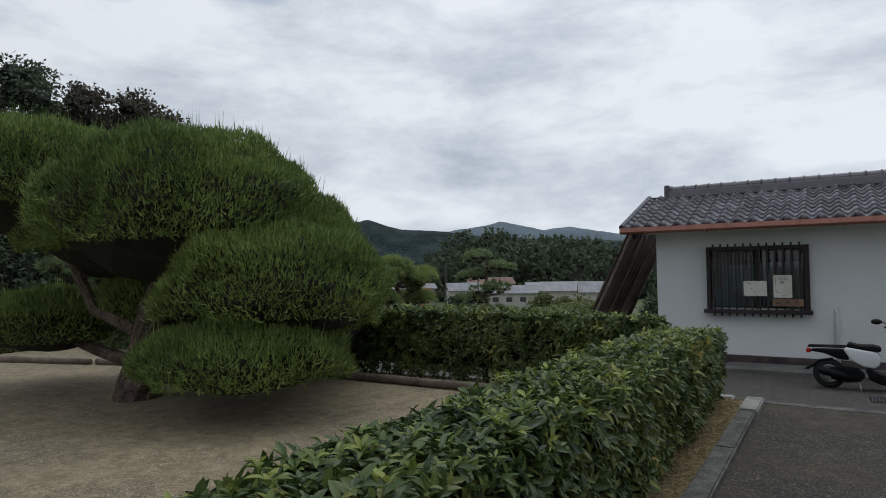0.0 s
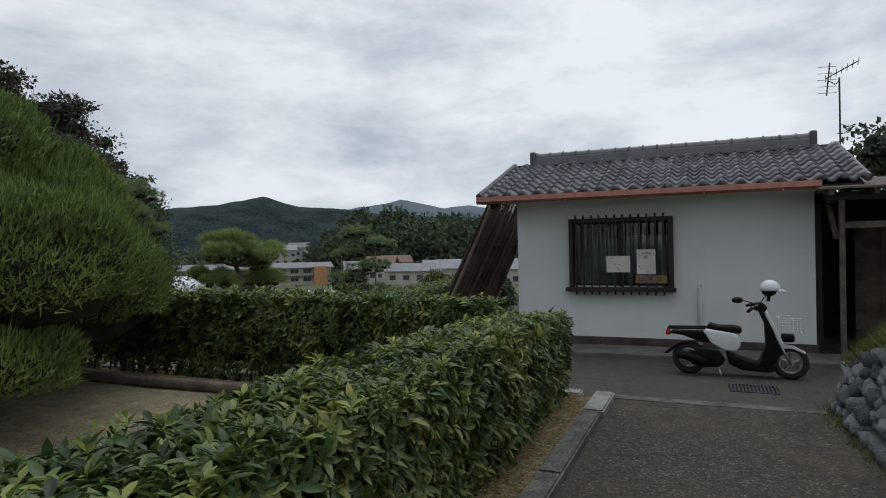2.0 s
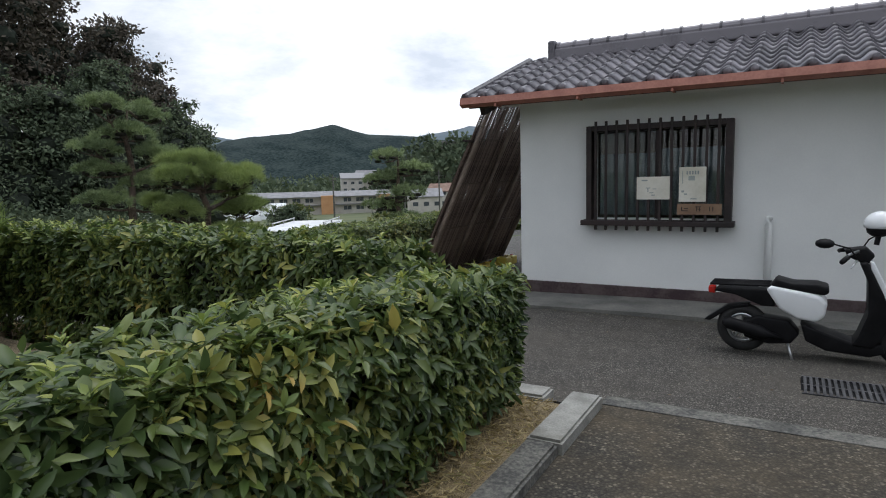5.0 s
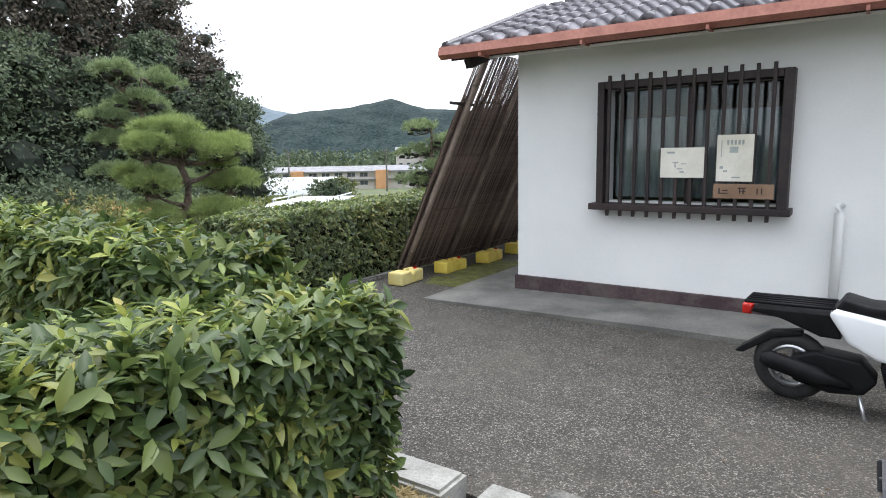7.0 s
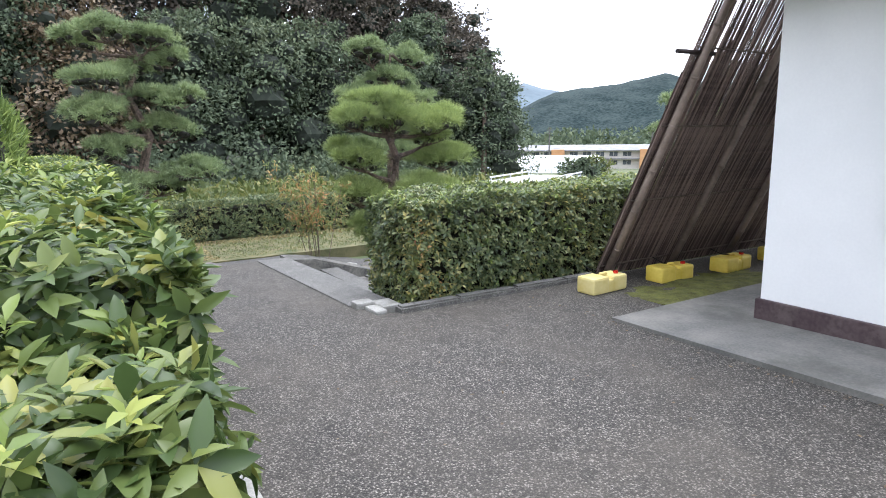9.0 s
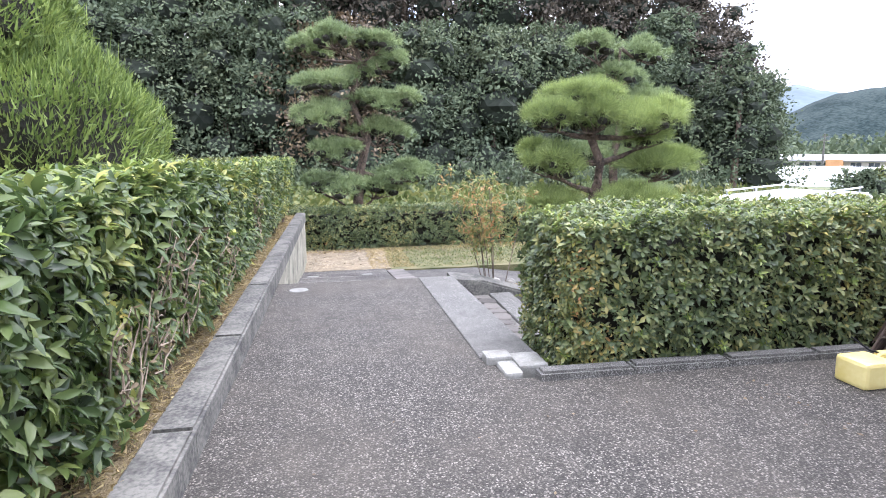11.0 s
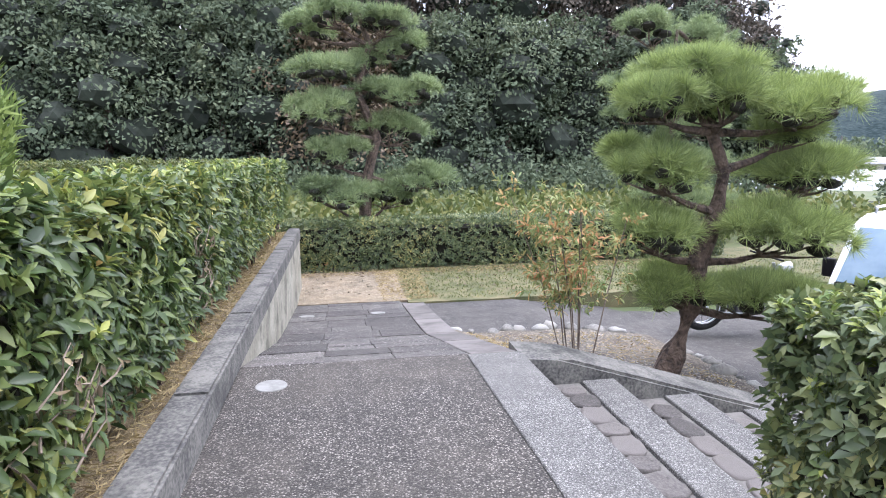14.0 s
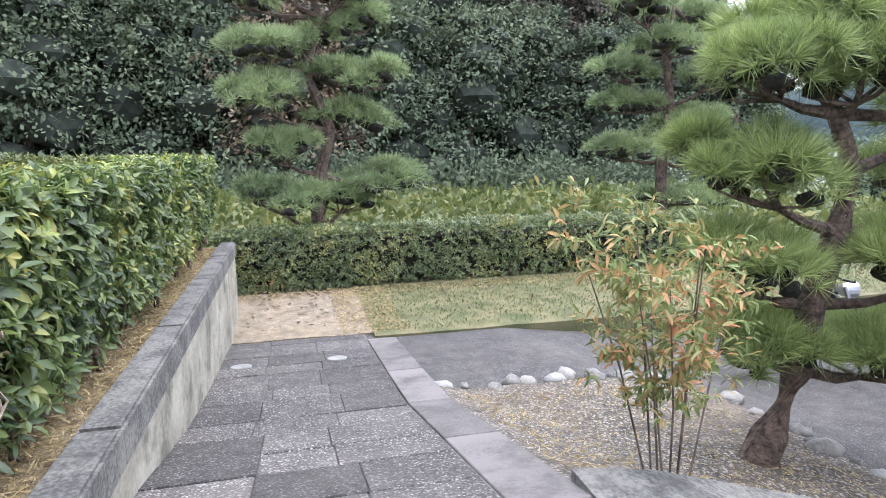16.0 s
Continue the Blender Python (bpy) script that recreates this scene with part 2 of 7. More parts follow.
M_whitestone = pm("pale_kerb_stone", (0.20, 0.20, 0.18), (0.37, 0.365, 0.335), 7, 0.85, 90, 0.6, 0.4, 0.004, stain=(0.160, 0.153, 0.128), stain_scale=4)
M_paving = aggregate_mat("worn_paving", (0.060, 0.055, 0.050), (0.36, 0.34, 0.315), 95, 0.5, (0.105, 0.095, 0.082), 0.45, 0.4)
M_edge = pm("worn_edge_concrete", (0.085, 0.078, 0.072), (0.165, 0.152, 0.140), 3, 0.9, 55, 0.6, 0.35, 0.004, stain=(0.05, 0.045, 0.04), stain_scale=3.5, obr=0.3)
M_plaster = pm("white_plaster", (0.74, 0.755, 0.748), (0.835, 0.845, 0.835), 1.2, 0.85, 60, 0.25, 0.12, 0.002)
M_plinth = pm("dark_plum_plinth", (0.049, 0.030, 0.034), (0.098, 0.071, 0.071), 4, 0.85, 40, 0.5, 0.3, stain=(0.120, 0.098, 0.090), stain_scale=5)
M_tile = pm("glazed_grey_tile", (0.060, 0.056, 0.066), (0.185, 0.172, 0.192), 3, 0.42, 30, 0.4, 0.08, 0.002, obr=0.5)
M_copper = pm("brown_red_gutter", (0.27, 0.10, 0.07), (0.42, 0.18, 0.13), 5, 0.5, 40, 0.4, 0.1)
M_dark = pm("dark_stained_wood", (0.012, 0.008, 0.008), (0.034, 0.021, 0.020), 5, 0.6, 50, 0.5, 0.25)
M_wood = pm("weathered_wood", (0.075, 0.055, 0.042), (0.19, 0.15, 0.115), 6, 0.85, 60, 0.6, 0.4)
M_reed = pm("brown_reed", (0.065, 0.046, 0.040), (0.24, 0.178, 0.146), 2, 0.75, 30, 0.5, 0.2, isl=0.6, obr=0.6)
M_bamboo = pm("grey_bamboo", (0.15, 0.115, 0.09), (0.31, 0.245, 0.20), 4, 0.6, 30, 0.4, 0.15)
M_bark = pm("rough_bark", (0.045, 0.033, 0.026), (0.16, 0.115, 0.085), 9, 0.95, 30, 0.9, 1.0, 0.03)
# near-black paint for the shade inside foliage and under trees
M_leaf_shade = pm("twig_shadow", (0.007, 0.008, 0.004), (0.020, 0.018, 0.010), 8, 0.95, 60, 0.6, 0.6, 0.02)
M_drytwig = pm("pale_dry_twig", (0.17, 0.13, 0.095), (0.34, 0.28, 0.21), 9, 0.9, 60, 0.5, 0.0)
M_log = pm("old_log", (0.09, 0.065, 0.05), (0.20, 0.155, 0.12), 5, 0.9, 40, 0.6, 0.5)
M_cobble = pm("dark_cobble", (0.045, 0.041, 0.036), (0.118, 0.107, 0.096), 6, 0.75, 50, 0.5, 0.4, 0.004, obr=0.8)
M_bed = aggregate_mat("needle_strewn_gravel", (0.09, 0.075, 0.052), (0.42, 0.385, 0.32), 62, 0.7, (0.13, 0.10, 0.065), 0.6)
M_mortar = pm("pale_mortar", (0.096, 0.090, 0.081), (0.162, 0.153, 0.138), 8, 0.95, 80, 0.6, 0.5)
M_fieldstone = pm("blue_grey_fieldstone", (0.10, 0.112, 0.118), (0.34, 0.36, 0.365), 9, 0.9, 40, 0.8, 0.9, 0.02, obr=0.5)
M_yellow = pm("yellow_plastic", (0.62, 0.46, 0.05), (0.80, 0.64, 0.14), 5, 0.4, 30, 0.3, 0.0)
M_paleyellow = pm("faded_yellow_plastic", (0.66, 0.54, 0.17), (0.78, 0.68, 0.32), 5, 0.4, 30, 0.3, 0.0)
M_black = pm("black_plastic", (0.006, 0.006, 0.007), (0.013, 0.013, 0.014), 10, 0.5, 60, 0.3, 0.05, spec=0.12)
M_rubber = pm("tyre_rubber", (0.012, 0.012, 0.012), (0.03, 0.03, 0.03), 10, 0.8, 60, 0.3, 0.2)
M_white = pm("white_paint", (0.76, 0.78, 0.80), (0.84, 0.86, 0.87), 2, 0.2, 20, 0.2, 0.0)
M_chrome = pm("brushed_alloy", (0.42, 0.43, 0.44), (0.62, 0.63, 0.64), 6, 0.3, 40, 0.3, 0.0, metal=0.9)
M_red = pm("red_lens", (0.42, 0.01, 0.008), (0.55, 0.02, 0.012), 6, 0.2, 40, 0.3, 0.0)
M_paper = pm("aged_paper", (0.62, 0.60, 0.50), (0.78, 0.76, 0.68), 4, 0.8, 40, 0.3, 0.0)
M_ink = pm("grey_ink", (0.16, 0.16, 0.16), (0.28, 0.28, 0.27), 8, 0.8, 40, 0.3, 0.0)
M_sketch = pm("faded_grey_print", (0.26, 0.30, 0.29), (0.40, 0.43, 0.40), 8, 0.8, 40, 0.3, 0.0)
M_card = pm("brown_card", (0.20, 0.125, 0.08), (0.30, 0.20, 0.13), 4, 0.85, 40, 0.3, 0.0)
M_curtain = pm("grey_curtain", (0.12, 0.14, 0.15), (0.23, 0.26, 0.27), 3, 0.9, 60, 0.3, 0.1)
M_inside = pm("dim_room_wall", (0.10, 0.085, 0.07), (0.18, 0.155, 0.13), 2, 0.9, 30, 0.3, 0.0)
M_glass = glass_mat("window_glass")
M_grate = pm("iron_grate", (0.05, 0.05, 0.055), (0.12, 0.12, 0.125), 9, 0.55, 60, 0.5, 0.2, metal=0.5)
M_manhole = pm("grey_cover", (0.17, 0.17, 0.155), (0.26, 0.26, 0.24), 9, 0.8, 60, 0.5, 0.2)
M_moss = pm("dark_moss", (0.055, 0.06, 0.014), (0.15, 0.155, 0.035), 9, 0.95, 80, 0.7, 0.6, 0.01)
L_hedge = leaf_mat("glossy_hedge_leaf", [(0.05, (0.020, 0.038, 0.014)), (0.42, (0.076, 0.120, 0.036)), (0.72, (0.162, 0.204, 0.058)), (0.91, (0.35, 0.33, 0.078)), (0.99, (0.50, 0.31, 0.095))], 0.34, 0.3)
L_hedge_b = leaf_mat("box_hedge_leaf", [(0.05, (0.045, 0.068, 0.035)), (0.45, (0.118, 0.160, 0.068)), (0.75, (0.231, 0.257, 0.102)), (0.92, (0.47, 0.40, 0.125)), (0.995, (0.60, 0.24, 0.15))], 0.36, 0.28)
L_tip = leaf_mat("young_leaf", [(0.1, (0.106, 0.169, 0.044)), (0.5, (0.206, 0.269, 0.062)), (0.85, (0.375, 0.400, 0.094)), (0.97, (0.425, 0.263, 0.106))], 0.42, 0.35, 1.0)
L_juniper = leaf_mat("juniper_green", [(0.1, (0.061, 0.097, 0.027)), (0.5, (0.155, 0.223, 0.054)), (0.9, (0.317, 0.398, 0.105))], 0.6, 0.25, 0.9)
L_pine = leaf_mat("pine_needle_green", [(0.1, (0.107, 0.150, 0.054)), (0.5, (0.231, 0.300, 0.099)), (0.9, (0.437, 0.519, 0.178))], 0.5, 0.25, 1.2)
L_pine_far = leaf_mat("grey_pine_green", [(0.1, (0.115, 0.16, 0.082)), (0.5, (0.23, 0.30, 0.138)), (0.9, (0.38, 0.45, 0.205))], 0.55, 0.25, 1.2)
L_forest = leaf_mat("broadleaf_green", [(0.05, (0.060, 0.084, 0.052)), (0.45, (0.085, 0.114, 0.066)), (0.75, (0.112, 0.140, 0.080)), (0.95, (0.150, 0.172, 0.095))], 0.9, 0.2, 0.22)
L_forest_red = leaf_mat("bronze_leaf", [(0.05, (0.050, 0.039, 0.024)), (0.5, (0.118, 0.083, 0.048)), (0.95, (0.196, 0.147, 0.078))], 0.5, 0.2, 0.4)
L_weed = leaf_mat("weed_green", [(0.05, (0.052, 0.075, 0.021)), (0.5, (0.115, 0.145, 0.042)), (0.95, (0.253, 0.240, 0.078))], 0.5, 0.3, 1.0)
L_nandina = leaf_mat("nandina_leaf", [(0.1, (0.12, 0.18, 0.06)), (0.5, (0.22, 0.27, 0.09)), (0.7, (0.42, 0.30, 0.12)), (0.9, (0.52, 0.24, 0.12))], 0.45, 0.35, 1.4)
L_straw = leaf_mat("dry_straw", [(0.1, (0.20, 0.15, 0.07)), (0.5, (0.36, 0.28, 0.13)), (0.8, (0.48, 0.39, 0.20)), (0.97, (0.16, 0.20, 0.06))], 0.7, 0.2, 2.0)
L_withered = leaf_mat("withered_leaf_brown", [(0.1, (0.10, 0.075, 0.045)), (0.5, (0.19, 0.145, 0.085)), (0.9, (0.33, 0.27, 0.15))], 0.7, 0.2, 2.0)
# the blue in this dark green is distance haze put into the colour
M_mount = pm("wooded_mountain", (0.012, 0.022, 0.023), (0.042, 0.058, 0.056), 0.03, 0.95, 0.3, 1.2, 0.0, spec=0.05)
L_forest_bronze = leaf_mat("dull_bronze_green", [(0.05, (0.050, 0.044, 0.036)), (0.45, (0.078, 0.068, 0.052)), (0.75, (0.105, 0.088, 0.066)), (0.95, (0.14, 0.125, 0.085))], 0.9, 0.2, 0.22)
# distance haze is put into this pale blue colour
M_mount_far = pm("haze_tinted_mountain", (0.075, 0.105, 0.128), (0.112, 0.150, 0.176), 0.01, 0.95, 0.05, 0.6, 0.0)


# ---- building helpers ----
def mesh_of(bm, name, material, smooth=False):
    me = bpy.data.meshes.new(name)
    bm.normal_update()
    bm.to_mesh(me)
    bm.free()
    if material:
        me.materials.append(material)
    if smooth:
        for p in me.polygons:
            p.use_smooth = True
    return me


def part(name, bm, material, parent=None, label="", smooth=False):
    ob = new(name, mesh_of(bm, name, material, smooth))
    if parent is not None:
        ob.parent = parent
    if label:
        ob["label"] = label
    return ob


def empty(name, at=(0, 0, 0), label="", category="", group="", kind=""):
    ob = new(name)
    ob.location = at
    ob.empty_display_size = 0.1
    return tagged(ob, label, category, group, kind)


def box(bm, x0, y0, z0, x1, y1, z1, bev=0.0):
    r = bmesh.ops.create_cube(bm, size=1.0)
    for v in r["verts"]:
        v.co = Vector(((x0 + x1) / 2 + v.co.x * (x1 - x0), (y0 + y1) / 2 + v.co.y * (y1 - y0), (z0 + z1) / 2 + v.co.z * (z1 - z0)))
    if bev:
        es = list({e for v in r["verts"] for e in v.link_edges})
        bmesh.ops.bevel(bm, geom=es, offset=bev, segments=2, affect="EDGES", profile=0.6)
    return bm


def bx(*a, bev=0.0):
    return box(bmesh.new(), *a, bev=bev)


def tube(bm, pts, radii, n=8, cap=True):
    """A tapered tube along points."""
    pts = [Vector(p) for p in pts]
    if not isinstance(radii, (list, tuple)):
        radii = [radii] * len(pts)
    rings = []
    up = Vector((0.13, 0.2, 1)).normalized()
    for i, p in enumerate(pts):
        d = (pts[min(i + 1, len(pts) - 1)] - pts[max(i - 1, 0)]).normalized()
        a = d.cross(up)
        if a.length < 0.05:
            a = d.cross(Vector((1, 0, 0)))
        a.normalize()
        b = d.cross(a)
        rings.append([bm.verts.new(p + (a * math.cos(2 * math.pi * k / n) + b * math.sin(2 * math.pi * k / n)) * radii[i]) for k in range(n)])
    for r0, r1 in zip(rings, rings[1:]):
        for k in range(n):
            bm.faces.new((r0[k], r0[(k + 1) % n], r1[(k + 1) % n], r1[k]))
    if cap:
        bm.faces.new(rings[0][::-1])
        bm.faces.new(rings[-1])
    return bm


def prism(bm, poly, z0, z1):
    """A polygon (x, y) pulled from z0 up to z1."""
    lo = [bm.verts.new((x, y, z0)) for x, y in poly]
    hi = [bm.verts.new((x, y, z1)) for x, y in poly]
    n = len(poly)
    bm.faces.new(lo[::-1])
    bm.faces.new(hi)
    for i in range(n):
        bm.faces.new((lo[i], lo[(i + 1) % n], hi[(i + 1) % n], hi[i]))
    return bm


def extrude_xz(bm, poly, y0, y1):
    """A profile (x, z) pulled along y."""
    a = [bm.verts.new((x, y0, z)) for x, z in poly]
    b = [bm.verts.new((x, y1, z)) for x, z in poly]
    n = len(poly)
    bm.faces.new(a)
    bm.faces.new(b[::-1])
    for i in range(n):
        bm.faces.new((a[(i + 1) % n], a[i], b[i], b[(i + 1) % n]))
    return bm


def extrude_yz(bm, poly, x0, x1):
    """A profile (y, z) pulled along x."""
    a = [bm.verts.new((x0, y, z)) for y, z in poly]
    b = [bm.verts.new((x1, y, z)) for y, z in poly]
    n = len(poly)
    bm.faces.new(a[::-1])
    bm.faces.new(b)
    for i in range(n):
        bm.faces.new((a[i], a[(i + 1) % n], b[(i + 1) % n], b[i]))
    return bm


def sheet(bm, x0, y0, x1, y1, step, height, depth):
    """A solid patch whose top follows height(x, y), with skirts down by depth."""
    nx, ny = max(1, round((x1 - x0) / step)), max(1, round((y1 - y0) / step))
    g = [[bm.verts.new((x0 + (x1 - x0) * i / nx, y0 + (y1 - y0) * j / ny, height(x0 + (x1 - x0) * i / nx, y0 + (y1 - y0) * j / ny))) for j in range(ny + 1)] for i in range(nx + 1)]
    for i in range(nx):
        for j in range(ny):
            bm.faces.new((g[i][j], g[i + 1][j], g[i + 1][j + 1], g[i][j + 1]))
    rim = [g[i][0] for i in range(nx + 1)] + [g[nx][j] for j in range(1, ny + 1)] + [g[i][ny] for i in range(nx - 1, -1, -1)] + [g[0][j] for j in range(ny - 1, 0, -1)]
    low = [bm.verts.new(v.co - Vector((0, 0, depth))) for v in rim]
    for i in range(len(rim)):
        k = (i + 1) % len(rim)
        bm.faces.new((rim[k], rim[i], low[i], low[k]))
    return bm


def from_arrays(name, verts, faces, material, parent=None, smooth=False, label=""):
    me = bpy.data.meshes.new(name)
    k = faces.shape[1]
    me.vertices.add(len(verts))
    me.vertices.foreach_set("co", np.asarray(verts, dtype=np.float32).ravel())
    me.loops.add(faces.size)
    me.loops.foreach_set("vertex_index", faces.astype(np.int32).ravel())
    me.polygons.add(len(faces))
    me.polygons.foreach_set("loop_start", np.arange(0, faces.size, k, dtype=np.int32))
    if smooth:
        me.polygons.foreach_set("use_smooth", np.ones(len(faces), dtype=bool))
    me.update(calc_edges=True)
    me.materials.append(material)
    ob = new(name, me)
    if parent is not None:
        ob.parent = parent
    if label:
        ob["label"] = label
    return ob


def unit(v):
    return v / np.maximum(np.linalg.norm(v, axis=1, keepdims=True), 1e-9)


def leaves(p, d, nrm, length, width, droop=0.15, fold=0.25):
    """Folded leaves with a midrib: base p, direction d, face normal nrm. Returns vertices and triangles."""
    n = len(p)
    s = unit(np.cross(d, nrm))
    up = unit(np.cross(s, d))
    L, W = length[:, None], width[:, None]
    b = p
    m = p + d * L * 0.5 - up * 0.0
    t = p + d * L - up * L * droop
    l1 = p + d * L * 0.42 + s * W * 0.5 + up * W * fold
    r1 = p + d * L * 0.42 - s * W * 0.5 + up * W * fold
    l2 = p + d * L * 0.75 + s * W * 0.36 + up * W * (fold * 0.6) - up * L * droop * 0.4
    r2 = p + d * L * 0.75 - s * W * 0.36 + up * W * (fold * 0.6) - up * L * droop * 0.4
    v = np.stack([b, m, t, l1, r1, l2, r2], 1).reshape(-1, 3)
    f = np.array([[0, 1, 3], [1, 5, 3], [1, 2, 5], [0, 4, 1], [1, 4, 6], [1, 6, 2]])
    return v, (np.arange(n)[:, None, None] * 7 + f[None]).reshape(-1, 3)


def oval_leaves(p, d, nrm, length, width):
    """Short rounded leaves folded along the midrib."""
    n = len(p)
    s = unit(np.cross(d, nrm))
    up = unit(np.cross(s, d))
    L, W = length[:, None], width[:, None] * 1.25
    m = p + d * L * 0.55
    side = d * L * 0.58 + up * W * 0.2
    v = np.stack([p, m, p + d * L - up * L * 0.1, p + side + s * W * 0.5, p + side - s * W * 0.5], 1).reshape(-1, 3)
    f = np.array([[0, 1, 3], [1, 2, 3], [0, 4, 1], [1, 4, 2]])
    return v, (np.arange(n)[:, None, None] * 5 + f[None]).reshape(-1, 3)


def blades(p, d, length, width, rng):
    """Thin single-triangle blades."""
    n = len(p)
    s = unit(np.cross(d, unit(rng.normal(size=(n, 3)))))
    v = np.stack([p - s * width[:, None] / 2, p + s * width[:, None] / 2, p + d * length[:, None]], 1).reshape(-1, 3)
    return v, np.arange(3 * n).reshape(-1, 3)


def rhombs(p, d, nrm, length, width):
    """Plain two-triangle leaves for far foliage."""
    n = len(p)
    s = unit(np.cross(d, nrm))
    L, W = length[:, None], width[:, None]
    v = np.stack([p, p + d * L * 0.5 + s * W / 2, p + d * L, p + d * L * 0.5 - s * W / 2], 1).reshape(-1, 3)
    f = np.array([[0, 1, 2], [0, 2, 3]])
    return v, (np.arange(n)[:, None, None] * 4 + f[None]).reshape(-1, 3)


# ---- ground and paving ----
def gz(x, y):
    """Height of the upper paving."""
    a = 0.0 if x > -1 else (x + 1) * 0.007 if x > -4 else -0.021 + (x + 4) * 0.033
    near = min(1.0, max(0.0, (9.5 - y) / 2)) * min(1.0, max(0.0, (x + 3) / 2))
    return a + max(0.0, 7.7 - y) * 0.006 + 0.085 * near


def wall_top(x):
    return 0.16 if x > -1.2 else 0.16 + (x + 1.2) * 0.0176


def lowz(x, y):
    """Height of the lower ground by the car park, falling away to the valley."""
    z = -0.80 + (x + 9.0) * 0.07
    z = min(-0.74, max(z, -1.02))
    far = max(0.0, math.hypot(x + 8, y - 10) - 14)
    return z - min(max(0.0, y - 10.6) * 0.14, 0.26) * (1 if x > -12 else 0.4) - min(far * 0.05, 7.2)


def ramp_z(x, y):
    if x > -7.25:
        return gz(x, y)
    if x > -9.45:
        return -0.125 + (x + 7.25) * 0.243
    if x > -12.1:
        return -0.66 + (x + 9.45) * 0.122
    return -0.985


def ground_sheet():
    """One sheet to the horizon, finer near the walk."""
    bm = bmesh.new()
    ax = sorted({round(s * v, 2) for v in (0, 1.5, 3, 4.5, 6, 8, 10, 13, 16, 20, 26, 34, 45, 60, 90, 140, 220, 400, 800, 1600, 3200) for s in (-1, 1)})
    g = [[bm.verts.new((x - 8, y + 10, lowz(x - 8, y + 10) - 0.08)) for y in ax] for x in ax]
    for i in range(len(ax) - 1):
        for j in range(len(ax) - 1):
            bm.faces.new((g[i][j], g[i + 1][j], g[i + 1][j + 1], g[i][j + 1]))
    return tagged(part("ground", bm, M_field), "green valley floor of fields and rough grass", "ground", kind="structure")


ground_sheet()
tagged(part("pavement_lane", sheet(bmesh.new(), -0.68, -9, 2.2, 7.72, 0.5, gz, 1.2), M_lane), "narrow worn brown-grey asphalt lane", "lane", kind="structure")
yard = tagged(part("pavement_yard", sheet(bmesh.new(), -4.2, 7.72, 9.0, 22, 0.4, gz, 1.2), M_asphalt), "asphalt yard with pale exposed pebbles", "pavement", kind="structure")
tagged(part("pavement_path", sheet(bmesh.new(), -7.25, 7.59, -4.2, 9.02, 0.25, lambda x, y: gz(x, 7.7), 1.0), M_asphalt), "asphalt path with pale exposed pebbles", "pavement", kind="structure")
part("patch", sheet(bmesh.new(), -4.2, 7.60, -0.66, 7.72, 0.25, lambda x, y: gz(x, 7.7), 1.0), M_asphalt, yard)
# concrete joint across the lane
tagged(part("trim_joint", sheet(bmesh.new(), -0.68, 7.66, 1.05, 7.80, 0.2, lambda x, y: gz(x, 7.7) + 0.006, 0.1), M_concrete), "pale concrete strip across the lane", "joint", kind="structure")
# garden terrace
tagged(part("ground_garden", sheet(bmesh.new(), -13.0, -12, -2.0, 6.75, 0.5, lambda x, y: 0.19 + 0.012 * noise.noise((x * 0.6, y * 0.6, 0)), 1.4), M_gravel), "raked pale gravel garden ground", "gravel", kind="structure")
tagged(part("soil_bed", sheet(bmesh.new(), -2.0, -9, -0.835, 7.44, 0.25, lambda x, y: 0.13 + 0.02 * noise.noise((x * 3, y * 3, 1)), 1.2), M_soil), "dry brown soil bed under the hedge", "soil", kind="structure")
tagged(part("soil_bed", sheet(bmesh.new(), -13.0, 6.75, -2.0, 7.44, 0.25, lambda x, y: wall_top(x) - 0.035 + 0.02 * noise.noise((x * 3, y * 3, 1)), 1.4), M_soil), "dry brown soil strip above the path", "soil", kind="structure")
# lower ground
tagged(part("road", sheet(bmesh.new(), -13.4, 9.0, 0.0, 60, 0.8, lambda x, y: lowz(x, y), 0.5), M_road), "grey asphalt car park road", "road", kind="structure")


def kerb_piece(name, m, a, b, w, top0, top1, depth=0.35):
    """One kerb stone between two plan points a and b, w wide to the left of a-b."""
    a, b = Vector(a), Vector(b)
    d = (b - a).normalized()
    s = Vector((-d.y, d.x)) * w
    g = 0.003
    a2, b2 = a + d * g, b - d * g
    bm = bmesh.new()
    lo = [bm.verts.new((p.x, p.y, t - depth)) for p, t in ((a2, top0), (b2, top1), (b2 + s, top1), (a2 + s, top0))]
    hi = [bm.verts.new((p.x, p.y, t)) for p, t in ((a2, top0), (b2, top1), (b2 + s, top1), (a2 + s, top0))]
    bm.faces.new(lo[::-1])
    bm.faces.new(hi)
    for i in range(4):
        bm.faces.new((lo[i], lo[(i + 1) % 4], hi[(i + 1) % 4], hi[i]))
    es = [e for e in bm.edges if all(v in hi for v in e.verts)]
    bmesh.ops.bevel(bm, geom=es, offset=0.014, segments=2, affect="EDGES")
    return part(name, bm, m)


kerb = empty("kerb", (-0.8, 0, 0), "weathered concrete kerb stones edging the lane", "kerb", kind="structure")
ys = [-9 + 1.8 * i for i in range(9)] + [6.9]
for y0, y1 in zip(ys, ys[1:]):
    k = kerb_piece("kerb_stone", M_concrete, (-0.68, y0), (-0.68, y1), 0.16, gz(-0.7, y0) + 0.06, gz(-0.7, y1) + 0.06)
    k.parent, k.matrix_parent_inverse = kerb, Matrix.Translation((0.8, 0, 0))
k = kerb_piece("kerb_stone", M_whitestone, (-0.66, 6.9), (-0.66, 7.61), 0.18, 0.158, 0.155)
k.parent, k.matrix_parent_inverse = kerb, Matrix.Translation((0.8, 0, 0))
